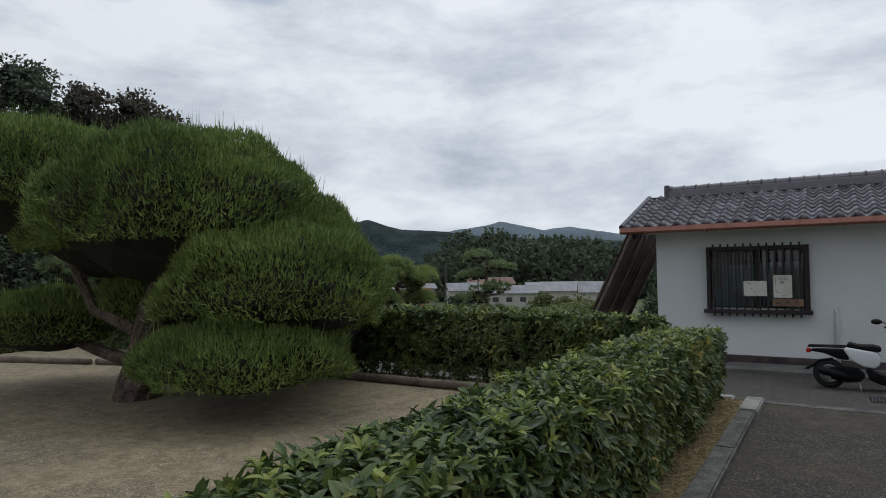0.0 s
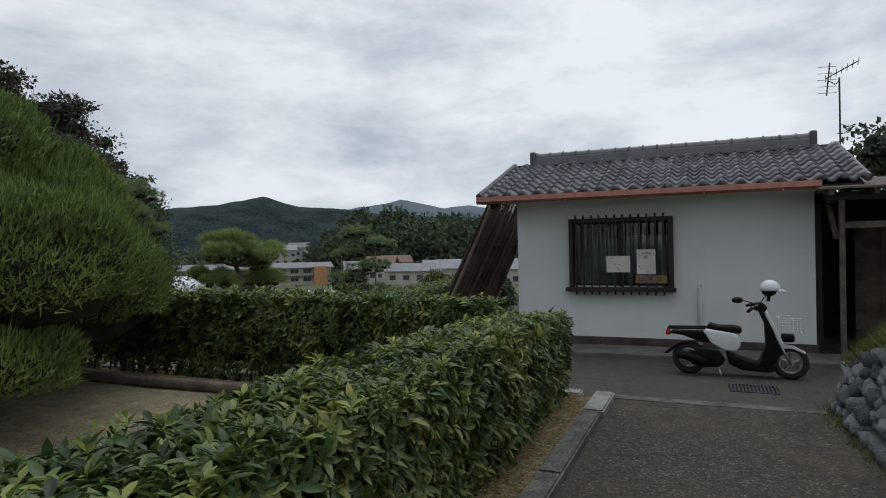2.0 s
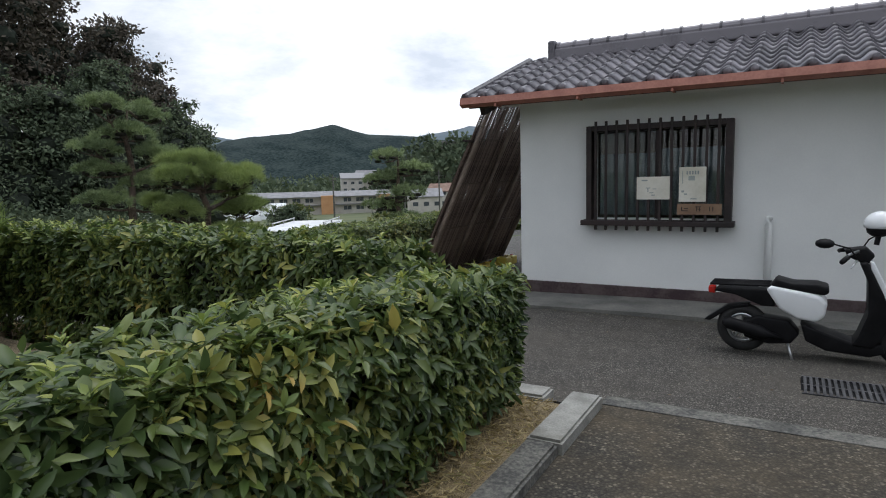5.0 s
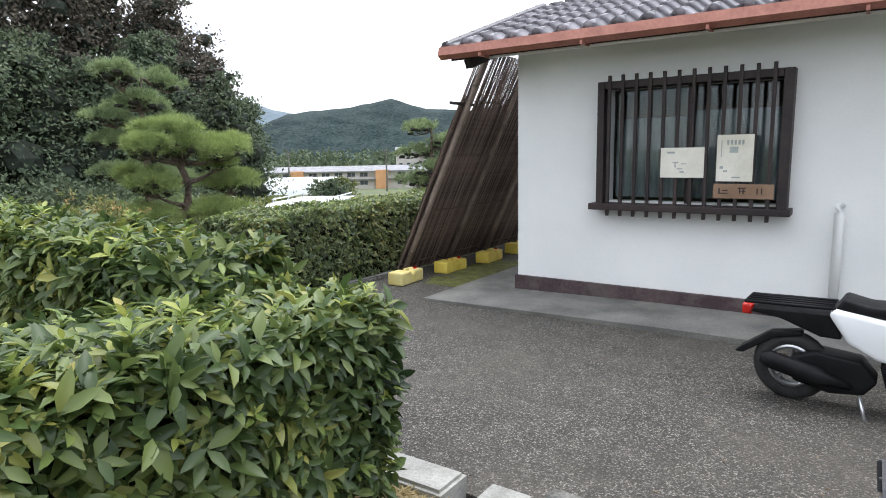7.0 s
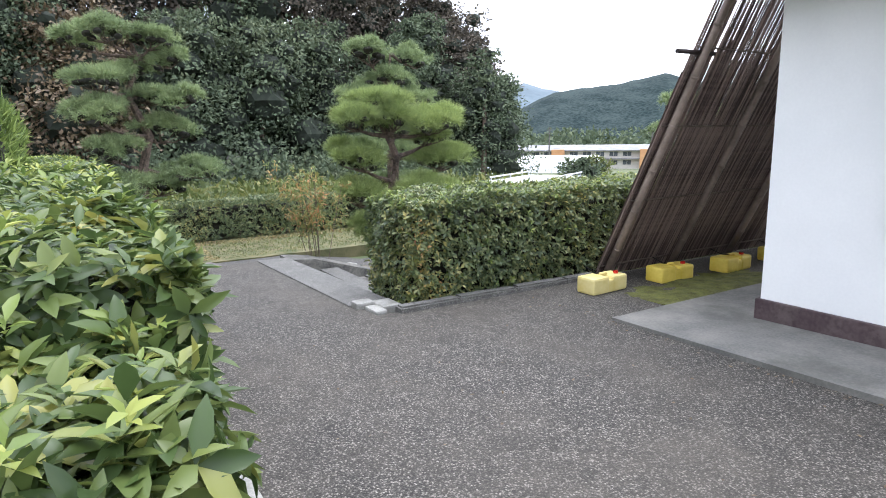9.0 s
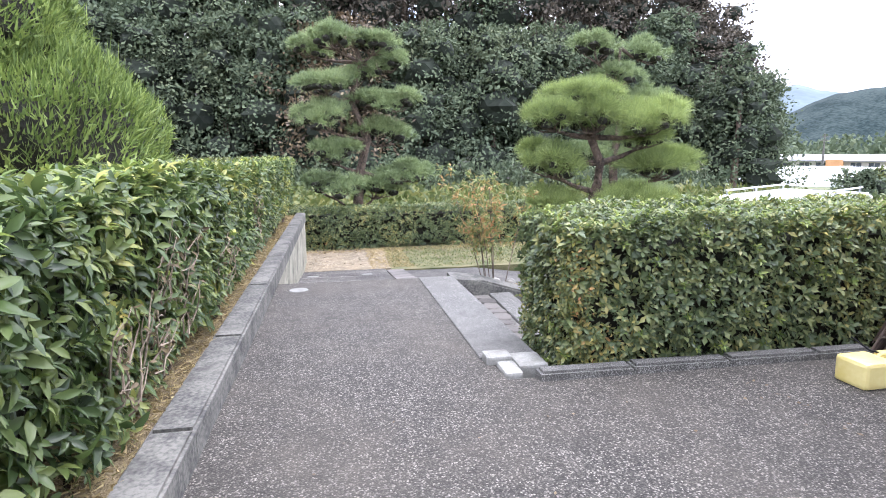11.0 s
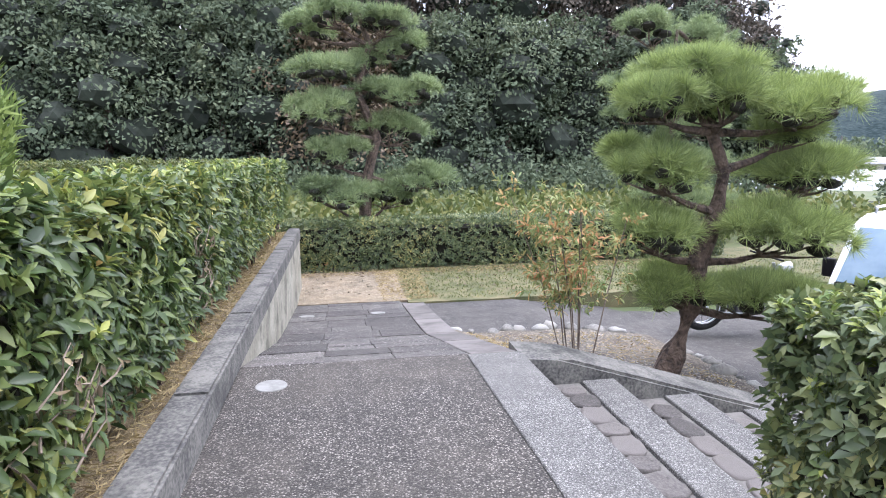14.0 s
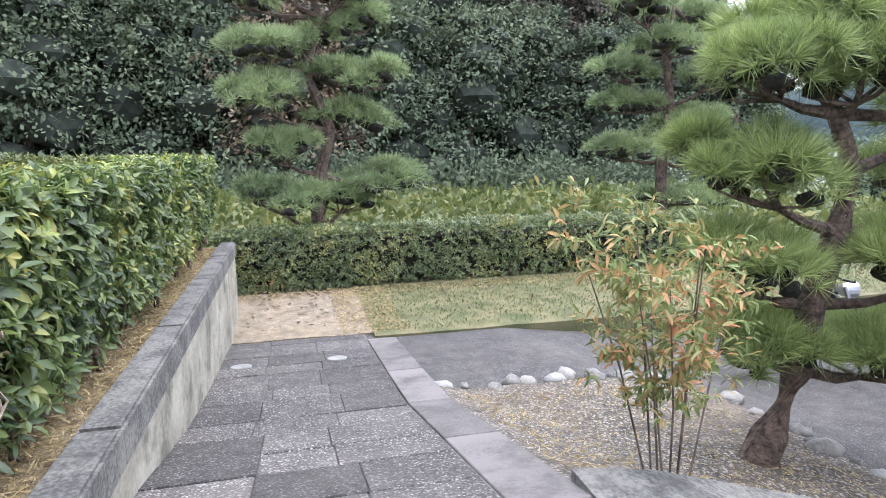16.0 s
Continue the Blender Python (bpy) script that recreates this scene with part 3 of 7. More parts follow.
k["label"] = "pale corner kerb stone"

wall_low = empty("wall_low", (-6, 7.5, 0), "low weathered concrete retaining wall with dark coping", "retaining wall", kind="structure")


xs = [-0.945, -1.5, -2.35, -3.6, -4.9, -6.4, -7.9, -9.4, -10.9, -12.1, -13.15]
for i, (x0, x1) in enumerate(zip(xs, xs[1:])):
    k = kerb_piece("coping", M_whitestone if i < 2 else M_concrete, (x0, 7.43), (x1, 7.43), -0.175, wall_top(x0), wall_top(x1), 0.16)
    k.parent, k.matrix_parent_inverse = wall_low, Matrix.Translation((6, -7.5, 0))
bm = bmesh.new()
extrude_xz(bm, [(-1.6, -0.4), (-1.6, wall_top(-1.6) - 0.14), (-13.1, wall_top(-13.1) - 0.14), (-13.1, -1.3)], 7.40, 7.592)
k = part("wall_body", bm, M_wallface, wall_low)
k.matrix_parent_inverse = Matrix.Translation((6, -7.5, 0))

# ramp of worn paving slabs
ramp = empty("pavement_ramp", (-9.5, 8.2, 0), "sloping path of worn grey paving slabs with dark joints", "paving", kind="structure")
bm = sheet(bmesh.new(), -12.05, 7.58, -7.25, 9.0, 0.3, lambda x, y: ramp_z(x, y) - 0.012, 0.6)
k = part("bedding", bm, M_mortar, ramp)
k.matrix_parent_inverse = Matrix.Translation((9.5, -8.2, 0))


def slab(name, m, x0, y0, x1, y1, f, lift=0.0, thick=0.08, gap=0.008, parent=None, off=(0, 0, 0)):
    bm = bmesh.new()
    c = [(x0 + gap, y0 + gap), (x1 - gap, y0 + gap), (x1 - gap, y1 - gap), (x0 + gap, y1 - gap)]
    lo = [bm.verts.new((x, y, f(x, y) - thick)) for x, y in c]
    hi = [bm.verts.new((x, y, f(x, y) + lift)) for x, y in c]
    bm.faces.new(hi)
    for i in range(4):
        bm.faces.new((lo[i], lo[(i + 1) % 4], hi[(i + 1) % 4], hi[i]))
    bmesh.ops.bevel(bm, geom=[e for e in bm.edges if all(v in hi for v in e.verts)], offset=0.005, segments=1, affect="EDGES")
    ob = part(name, bm, m, parent)
    ob.matrix_parent_inverse = Matrix.Translation(off)
    return ob


rng0 = random.Random(4)
x = -7.27
while x > -11.95:
    step = rng0.choice((0.30, 0.36, 0.42, 0.5))
    x1 = max(x - step, -12.0)
    cuts = [7.59, 7.59 + rng0.uniform(0.40, 0.50), 7.59 + rng0.uniform(0.80, 0.98), 8.98]
    for y0, y1 in zip(cuts, cuts[1:]):
        slab("paving_slab", M_paving, x1, y0, x, y1, ramp_z, rng0.uniform(-0.003, 0.006), parent=ramp, gap=0.002, off=(9.5, -8.2, 0))
    x = x1
# smooth concrete edge strip along the ramp
x = -7.24
while x > -11.6:
    x1 = max(x - rng0.uniform(0.95, 1.35), -11.68)
    slab("edge_slab", M_edge, x1, 8.985, x, 9.29, ramp_z, rng0.uniform(0.0, 0.008), thick=0.3, gap=0.004, parent=ramp, off=(9.5, -8.2, 0))
    x = x1
tagged(part("ground_sand", sheet(bmesh.new(), -14.2, 7.2, -12.05, 9.1, 0.3, lambda x, y: -0.975 + 0.01 * noise.noise((x * 2, y * 2, 3)), 0.4), M_sand), "patch of pale sandy gravel below the path", "gravel", kind="structure")
tagged(part("ground_grass", sheet(bmesh.new(), -15.2, 9.1, -11.9, 22, 0.4, lambda x, y: -0.975 + 0.015 * noise.noise((x * 2, y * 2, 3)), 0.4), M_grassy), "thin mossy grass verge by the hedge", "verge", kind="structure")
def bed_z(x, y):
    return max(lowz(x, y) + 0.03, -0.31 - (y - 9.6) * 0.31 - (-7.45 - x) * 0.22) + 0.02 * noise.noise((x * 3, y * 3, 8))


tagged(part("ground_bed", sheet(bmesh.new(), -9.9, 9.28, -7.45, 11.6, 0.15, bed_z, 0.5), M_bed), "planting bed of gravel and fallen needles", "planting bed", kind="structure")

# ---- steps down to the car park ----
stairs = empty("stairs", (-5.8, 9.3, 0), "stone steps with granite edges and cobbled treads", "steps", kind="structure")
SI = Matrix.Translation((5.8, -9.3, 0))


def under_stairs(part_ob):
    part_ob.parent, part_ob.matrix_parent_inverse = stairs, SI
    return part_ob


under_stairs(slab("edge_stone", M_granite, -7.22, 8.95, -4.55, 9.31, lambda x, y: gz(x, 7.7) + 0.012, thick=0.3))
treads = [(9.31, 9.86, -0.27), (9.86, 10.42, -0.41), (10.42, 10.98, -0.55), (10.98, 11.54, -0.69)]
for y0, y1, z in treads:
    under_stairs(slab("edge_stone", M_granite, -7.05, y1 - 0.23, -3.4, y1, lambda x, y, z=z: z, thick=0.3))
    under_stairs(part("tread_bed", bx(-7.05, y0 - 0.02, z - 0.3, -3.4, y1 - 0.23, z - 0.02), M_mortar))
bm = bmesh.new()
extrude_yz(bm, [(9.28, -1.0), (9.28, -0.115), (9.6, -0.15), (11.7, -0.80), (11.7, -1.2)], -7.42, -7.06)
bmesh.ops.bevel(bm, geom=[e for e in bm.edges if e.calc_length() > 0.5 and max(v.co.z for v in e.verts) > -0.9 and min(v.co.z for v in e.verts) > -0.95], offset=0.02, segments=2, affect="EDGES")
under_stairs(part("side_wall", bm, M_concrete))


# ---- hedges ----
def hedge(label, x0, y0, x1, y1, zb, zt, mat, n_shoot, leaf, seed, bare=0.22, group="clipped hedges", ztop=None, core=M_leaf_shade, ragged=0.05, tips=0, simple=False, oval=False):
    """A clipped hedge: solid near-black core painted as inner shade, upright stems, and a shell of leafy shoots."""
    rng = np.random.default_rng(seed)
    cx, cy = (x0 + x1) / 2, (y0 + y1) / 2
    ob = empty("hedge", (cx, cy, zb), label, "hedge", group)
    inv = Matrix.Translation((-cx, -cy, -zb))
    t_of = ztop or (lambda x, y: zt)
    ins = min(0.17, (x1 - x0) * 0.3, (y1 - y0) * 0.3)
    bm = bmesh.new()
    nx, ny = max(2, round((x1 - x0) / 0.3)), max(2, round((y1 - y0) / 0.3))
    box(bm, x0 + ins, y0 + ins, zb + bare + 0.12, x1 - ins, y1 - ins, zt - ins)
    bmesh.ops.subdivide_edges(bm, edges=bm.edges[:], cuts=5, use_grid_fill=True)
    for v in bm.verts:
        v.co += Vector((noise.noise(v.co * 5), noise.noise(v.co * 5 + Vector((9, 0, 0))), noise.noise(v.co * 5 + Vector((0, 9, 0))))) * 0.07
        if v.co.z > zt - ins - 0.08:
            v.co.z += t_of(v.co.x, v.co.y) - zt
    k = part("inner_shade", bm, core, ob, "solid dark core painted as the shade inside the hedge")
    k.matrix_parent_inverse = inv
    bm = bmesh.new()
    long_x = (x1 - x0) > (y1 - y0)
    L = max(x1 - x0, y1 - y0)
    r = random.Random(seed)
    for i in range(int(L / 0.28)):
        for side in (0.3, 0.7):
            a = (i + r.random()) * 0.28
            px, py = (x0 + a, y0 + (y1 - y0) * side + r.uniform(-0.08, 0.08)) if long_x else (x0 + (x1 - x0) * side + r.uniform(-0.08, 0.08), y0 + a)
            px, py = min(max(px, x0 + 0.08), x1 - 0.08), min(max(py, y0 + 0.08), y1 - 0.08)
            q = Vector((px, py, zb - 0.12))
            pts = [q]
            for s in range(3):
                q = q + Vector((r.uniform(-0.07, 0.07), r.uniform(-0.07, 0.07), (bare + 0.36) / 3))
                pts.append(q)
            tube(bm, pts, [0.022, 0.017, 0.013, 0.008], 5, False)
    k = part("stem", bm, M_bark, ob)
    k["kind"] = "stuff"
    k.matrix_parent_inverse = inv
    # shoots on the faces, weighted by area
    H = zt - zb - bare
    areas = np.array([(x1 - x0) * (y1 - y0) * 1.15, (y1 - y0) * H, (y1 - y0) * H, (x1 - x0) * H, (x1 - x0) * H])
    pick = rng.choice(5, n_shoot, p=areas / areas.sum())
    u, v = rng.random(n_shoot), rng.random(n_shoot)
    zlow = zb + bare + 0.10 * rng.normal(size=n_shoot)
    P = np.zeros((n_shoot, 3))
    N = np.zeros((n_shoot, 3))
    P[:, 0], P[:, 1] = x0 + (x1 - x0) * u, y0 + (y1 - y0) * v
    P[:, 2] = zt
    N[:, 2] = 1
    for f, (ax, val, sgn) in enumerate(((0, x0, -1), (0, x1, 1), (1, y0, -1), (1, y1, 1)), 1):
        s = pick == f
        oth = 1 - ax
        P[s, ax] = val
        P[s, oth] = (y0 + (y1 - y0) * u[s]) if ax == 0 else (x0 + (x1 - x0) * u[s])
        P[s, 2] = zlow[s] + (zt - zlow[s]) * v[s]
        N[s] = 0
        N[s, ax] = sgn
    P[:, 2] += np.array([t_of(a, b) - zt for a, b in P[:, :2]]) * np.clip((P[:, 2] - zb) / (zt - zb), 0, 1)
    wob = np.array([noise.noise((a * 2.2, b * 2.2, c * 2.2)) for a, b, c in P])
    # rounded edges and an uneven face, some leaves deeper in
    P -= N * (np.abs(rng.normal(0, 0.05, n_shoot)) - wob * ragged)[:, None]
    cen = np.array([cx, cy, (zb + zt) / 2])
    half = np.array([(x1 - x0) / 2, (y1 - y0) / 2, (zt - zb) / 2])
    rel = np.abs(P - cen) / half
    corner = np.sort(rel, 1)[:, 1]
    P[:, :3] -= np.sign(P - cen) * np.clip((corner[:, None] - 0.8) / 0.2, 0, 1) * np.where(rel > 0.8, 0.045, 0)
    # the faces lean in towards the foot
    foot = 1 - 0.2 * np.clip(1 - (P[:, 2] - zb) / (zt - zb), 0, 1) ** 1.5
    short = 1 if long_x else 0
    P[:, short] = cen[short] + (P[:, short] - cen[short]) * foot
    k_leaf = 6
    ax = unit(N + np.array([0, 0, 0.55]) + rng.normal(0, 0.35, (n_shoot, 3)))
    t1 = unit(np.cross(ax, rng.normal(size=(n_shoot, 3))))
    t2 = np.cross(ax, t1)
    ang = (np.arange(k_leaf)[None] * 2.4 + rng.random((n_shoot, 1)) * 6.28)
    lift = rng.uniform(0.05, 0.75, (n_shoot, k_leaf))
    D = (t1[:, None] * np.cos(ang)[..., None] + t2[:, None] * np.sin(ang)[..., None]) * np.cos(lift)[..., None] + ax[:, None] * np.sin(lift)[..., None]
    size = leaf * rng.uniform(0.7, 1.25, (n_shoot, 1)) * rng.uniform(0.7, 1.15, (n_shoot, k_leaf))
    base = P[:, None] + ax[:, None] * (rng.uniform(-0.4, 0.4, (n_shoot, k_leaf)) * leaf)[..., None]
    make = rhombs if simple else oval_leaves if oval else leaves
    V, F = make(base.reshape(-1, 3), unit(D.reshape(-1, 3)), np.repeat(ax, k_leaf, 0) + rng.normal(0, 0.12, (n_shoot * k_leaf, 3)), size.ravel(), size.ravel() * rng.uniform(0.30, 0.42, n_shoot * k_leaf))
    k = from_arrays("foliage", V, F, mat, ob, label="dense small leaves")
    k.matrix_parent_inverse = inv
    if tips:
        # pale new shoots standing out of the clipped top and faces
        sel = rng.choice(n_shoot, tips, replace=False, p=np.where(pick == 0, 6.0, 1.0) / np.where(pick == 0, 6.0, 1.0).sum())
        kk = 7
        out = rng.uniform(0.0, 1.0, tips) ** 3 * leaf * 1.1 + leaf * 0.15
        axt = unit(N[sel] * 0.6 + np.array([0, 0, 0.8]) + rng.normal(0, 0.25, (tips, 3)))
        tip = P[sel] + axt * out[:, None]
        a1 = unit(np.cross(axt, rng.normal(size=(tips, 3))))
        a2 = np.cross(axt, a1)
        an = np.arange(kk)[None] * 2.4 + rng.random((tips, 1)) * 6.28
        li = rng.uniform(0.2, 0.9, (tips, kk))
        D = (a1[:, None] * np.cos(an)[..., None] + a2[:, None] * np.sin(an)[..., None]) * np.cos(li)[..., None] + axt[:, None] * np.sin(li)[..., None]
        sz = (leaf * rng.uniform(0.55, 1.0, (tips, 1)) * rng.uniform(0.7, 1.1, (tips, kk))).ravel()
        bs = tip[:, None] - axt[:, None] * (np.arange(kk) * leaf * 0.07)[None, :, None]
        V, F = leaves(bs.reshape(-1, 3), unit(D.reshape(-1, 3)), np.repeat(axt, kk, 0), sz, sz * 0.36)
        k = from_arrays("new_growth", V, F, L_tip, ob, label="pale yellow-green young leaves")
        k.matrix_parent_inverse = inv
    return ob


hedge("knee-deep clipped glossy green hedge beside the lane", -1.64, -1.2, -0.98, 7.30, 0.12, 0.95, L_hedge, 12000, 0.078, 1, 0.12, tips=1300, ztop=lambda x, y: 0.95 - 0.08 * min(1, max(0, (y - 5.4) / 1.6)))
wall_hedge = hedge("clipped green hedge above the retaining wall", -13.2, 6.80, -1.6, 7.44, 0.10, 1.0, L_hedge, 12500, 0.074, 2, 0.12, tips=1100, ztop=lambda x, y: 1.04 if x > -5 else 1.04 - min(0.09, (-5 - x) * 0.02))
hedge("clipped small-leaved hedge beside the bamboo screen", -5.15, 9.34, -4.18, 14.2, -0.28, 0.79, L_hedge_b, 15500, 0.046, 3, 0.0, tips=3200, oval=True)
hedge("low clipped hedge along the sandy verge", -15.0, 7.2, -14.25, 15.5, -1.0, -0.1, L_hedge_b, 11000, 0.062, 4, -0.02, simple=True)
hedge("yellow-green clipped hedge at the end of the garden", -13.9, -3.0, -13.15, 7.14, -0.1, 0.97, L_weed, 6000, 0.075, 5, 0.1, simple=True)


def bare_patch(owner, inv, x0, x1, y, z0, z1, n, seed):
    """Bare twigs and withered leaves where the hedge has died back."""
    r = random.Random(seed)
    rng = np.random.default_rng(seed)
    bm = bmesh.new()
    P = []
    for i in range(n):
        q = Vector((r.uniform(x0, x1), y - r.uniform(0.0, 0.05), r.uniform(z0, z1)))
        pts = [q]
        for k in range(3):
            q = q + Vector((r.uniform(-0.07, 0.07), r.uniform(-0.01, 0.03), r.uniform(0.0, 0.09)))
            pts.append(q)
        tube(bm, pts, [0.005, 0.004, 0.003, 0.0015], 4, False)
        P += [tuple(a) for a in pts[2:]]
    k = part("dead_twig", bm, M_drytwig, owner, "bare pale twigs")
    k["kind"] = "stuff"
    k.matrix_parent_inverse = inv
    P = np.array(P)
    m = len(P)
    size = rng.uniform(0.025, 0.05, m)
    V, F = leaves(P, unit(rng.normal(0, 0.7, (m, 3)) + np.array([0, 0.3, -0.4])), unit(rng.normal(0, 0.6, (m, 3)) + np.array([0, 1, 0.2])), size, size * 0.38)
    k = from_arrays("withered_leaf", V, F, L_withered, owner, label="withered straw-coloured leaves")
    k["kind"] = "stuff"
    k.matrix_parent_inverse = inv


wall_inv = Matrix.Translation((7.4, -7.12, -0.10))
for px0, px1, pz0, pz1, pn, ps in ((-4.5, -3.9, 0.28, 0.72, 34, 91), (-3.9, -3.3, 0.2, 0.5, 26, 92), (-5.6, -5.2, 0.25, 0.5, 14, 93), (-7.4, -7.0, 0.25, 0.6, 14, 94)):
    bare_patch(wall_hedge, wall_inv, px0, px1, 7.455, pz0, pz1, pn, ps)


# ---- guard house ----
WX0, WX1, WY, WB = -2.56, 1.46, 11.08, 15.2
EZ = 2.24
house = empty("guard_house", (0, WY, 0), "small white plastered guard house with grey tiled roof", "house")
HI = Matrix.Translation((0, -WY, 0))


def of_house(ob, parent=None):
    ob.parent = parent or house
    ob.matrix_parent_inverse = HI if parent is None else Matrix.Identity(4)
    return ob


WLX, WRX, WLZ, WTZ = -1.68, -0.33, 0.90, 1.84
bm = bmesh.new()
loops = []
for yy in (WY, WY + 0.14):
    outer = [bm.verts.new(q) for q in ((WX0, yy, 0.14), (WX1, yy, 0.14), (WX1, yy, EZ + 0.1), (WX0, yy, EZ + 0.1))]
    inner = [bm.verts.new(q) for q in ((WLX, yy, WLZ), (WRX, yy, WLZ), (WRX, yy, WTZ), (WLX, yy, WTZ))]
    loops.append((outer, inner))
    for i in range(4):
        j = (i + 1) % 4
        f = (outer[i], outer[j], inner[j], inner[i])
        bm.faces.new(f if yy == WY else f[::-1])
(oa, ia), (ob_, ib) = loops
for i in range(4):
    j = (i + 1) % 4
    bm.faces.new((oa[j], oa[i], ob_[i], ob_[j]))
    bm.faces.new((ia[i], ia[j], ib[j], ib[i]))
of_house(part("wall", bm, M_plaster, label="white plaster front wall"))
bm = bmesh.new()
extrude_yz(bm, [(WY + 0.143, 0.14), (WB, 0.14), (WB, EZ + 0.1), (12.5, 2.80), (WY + 0.143, EZ + 0.1)], WX0, WX0 + 0.14)
of_house(part("wall", bm, M_plaster, label="white plaster gable wall"))
bm = bmesh.new()
extrude_yz(bm, [(WY + 0.143, 0.14), (WB, 0.14), (WB, EZ + 0.1), (12.5, 2.80), (WY + 0.143, EZ + 0.1)], WX1 - 0.14, WX1)
of_house(part("wall", bm, M_plaster, label="white plaster gable wall"))
of_house(part("wall", bx(WX0 + 0.143, WB - 0.14, 0.14, WX1 - 0.143, WB - 0.002, EZ), M_plaster))
of_house(part("plinth", bx(WX0 - 0.025, WY - 0.025, -0.3, WX1 + 0.02, WB, 0.15, bev=0.008), M_plinth, label="dark plum painted plinth"))
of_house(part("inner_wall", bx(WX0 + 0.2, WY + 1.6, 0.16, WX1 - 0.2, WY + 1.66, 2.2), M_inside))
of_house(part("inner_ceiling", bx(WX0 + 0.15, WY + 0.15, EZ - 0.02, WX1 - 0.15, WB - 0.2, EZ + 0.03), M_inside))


# roof: bed, tiles, ridge, gutter
RX0, RX1, RY0, RYM, RZ0, RZM = -2.98, 1.93, 10.52, 12.5, 2.265, 2.94
bm = bmesh.new()
extrude_yz(bm, [(RY0 + 0.04, RZ0 - 0.06), (RYM, RZM - 0.05), (14.6, RZ0 - 0.06), (14.6, RZ0 - 0.12), (RYM, RZM - 0.12), (RY0 + 0.04, RZ0 - 0.12)], RX0 + 0.02, RX1 - 0.02)
roof = of_house(part("roof", bm, M_dark, label="grey glazed pantile roof"))
roof.matrix_parent_inverse = HI


def tile_mesh(w, l):
    """A wavy clay pantile with a thick front lip."""
    bm = bmesh.new()
    n = 8
    top, low = [], []
    for j, y in enumerate((0.0, l * 0.5, l)):
        top.append([])
        low.append([])
        for i in range(n + 1):
            u = i / n
            z = 0.036 * math.cos(2 * math.pi * u + 0.6) + (0.018 if j == 0 else 0.0) * 0 + (1 - y / l) * 0.022
            top[-1].append(bm.verts.new((u * w, y, z)))
            low[-1].append(bm.verts.new((u * w, y, z - 0.03)))
    for j in range(2):
        for i in range(n):
            bm.faces.new((top[j][i], top[j][i + 1], top[j + 1][i + 1], top[j + 1][i]))
    for i in range(n):
        bm.faces.new((low[0][i], low[0][i + 1], top[0][i + 1], top[0][i]))
    for s in (0, n):
        for j in range(2):
            q = (low[j][s], low[j + 1][s], top[j + 1][s], top[j][s])
            bm.faces.new(q if s == 0 else q[::-1])
    me = mesh_of(bm, "roof_tile", M_tile, True)
    return me


NC, NR = 22, 9
tw, slope = (RX1 - RX0) / NC, math.hypot(RYM - RY0, RZM - RZ0)
tl = slope / NR
tilt = math.atan2(RZM - RZ0, RYM - RY0)
me = tile_mesh(tw * 1.0, tl * 1.12)
for r in range(NR):
    for c in range(NC):
        ob = new("roof_tile", me)
        ob.parent, ob.matrix_parent_inverse = roof, Matrix.Identity(4)
        d = r * tl
        ob.matrix_basis = HI.inverted() @ HI @ Matrix.Translation((RX0 + c * tw, RY0 + d * math.cos(tilt), RZ0 + d * math.sin(tilt))) @ Matrix.Rotation(tilt + random.uniform(-0.008, 0.008), 4, "X")
bm = bmesh.new()
extrude_yz(bm, [(RYM, RZM + 0.01), (14.65, RZ0 + 0.01), (14.65, RZ0 - 0.05), (RYM, RZM - 0.05)], RX0, RX1)
k = part("back_slope", bm, M_tile, roof)
# round lips along the eave
lip = bmesh.new()
tube(lip, [(0, -0.012, 0.012), (0, 0.10, 0.035)], [0.036, 0.036], 10)
lme = mesh_of(lip, "eave_lip", M_tile, True)
for c in range(NC):
    ob = new("eave_lip", lme)
    ob.parent = roof
    ob.matrix_basis = Matrix.Translation((RX0 + (c + 0.95) * tw, RY0 - 0.005, RZ0 + 0.005))
bm = bmesh.new()
box(bm, RX0 + 0.36, RYM - 0.10, RZM - 0.04, RX1 - 0.30, RYM + 0.10, RZM + 0.11, bev=0.02)
tube(bm, [(RX0 + 0.34, RYM, RZM + 0.12), (RX1 - 0.28, RYM, RZM + 0.12)], 0.075, 12)
k = part("ridge", bm, M_tile, roof)
for c in range(19):
    bm = tube(bmesh.new(), [(RX0 + 0.40 + c * 0.222, RYM, RZM + 0.12), (RX0 + 0.43 + c * 0.222, RYM, RZM + 0.12)], 0.087, 12)
    part("ridge_cap", bm, M_tile, roof)
for xx in (RX0 + 0.34, RX1 - 0.28):
    bm = bmesh.new()
    box(bm, xx - 0.05, RYM - 0.12, RZM - 0.08, xx + 0.05, RYM + 0.12, RZM + 0.22, bev=0.03)
    part("ridge_end", bm, M_tile, roof, "upturned ridge end tile")
# verge tiles
for xx in (RX0 - 0.01, RX1 + 0.01):
    bm = tube(bmesh.new(), [(xx, RY0, RZ0 - 0.0), (xx, RYM, RZM + 0.0)], 0.05, 8)
    part("verge", bm, M_tile, roof)
bm = bmesh.new()
extrude_yz(bm, [(RY0 - 0.10, RZ0 - 0.075), (RY0 - 0.085, RZ0 - 0.012), (RY0 - 0.095, RZ0 - 0.012), (RY0 - 0.115, RZ0 - 0.085), (RY0 - 0.06, RZ0 - 0.12), (RY0 + 0.0, RZ0 - 0.085), (RY0 - 0.01, RZ0 - 0.012), (RY0 - 0.02, RZ0 - 0.012), (RY0 - 0.012, RZ0 - 0.075), (RY0 - 0.06, RZ0 - 0.105)], RX0 - 0.02, 1.45)
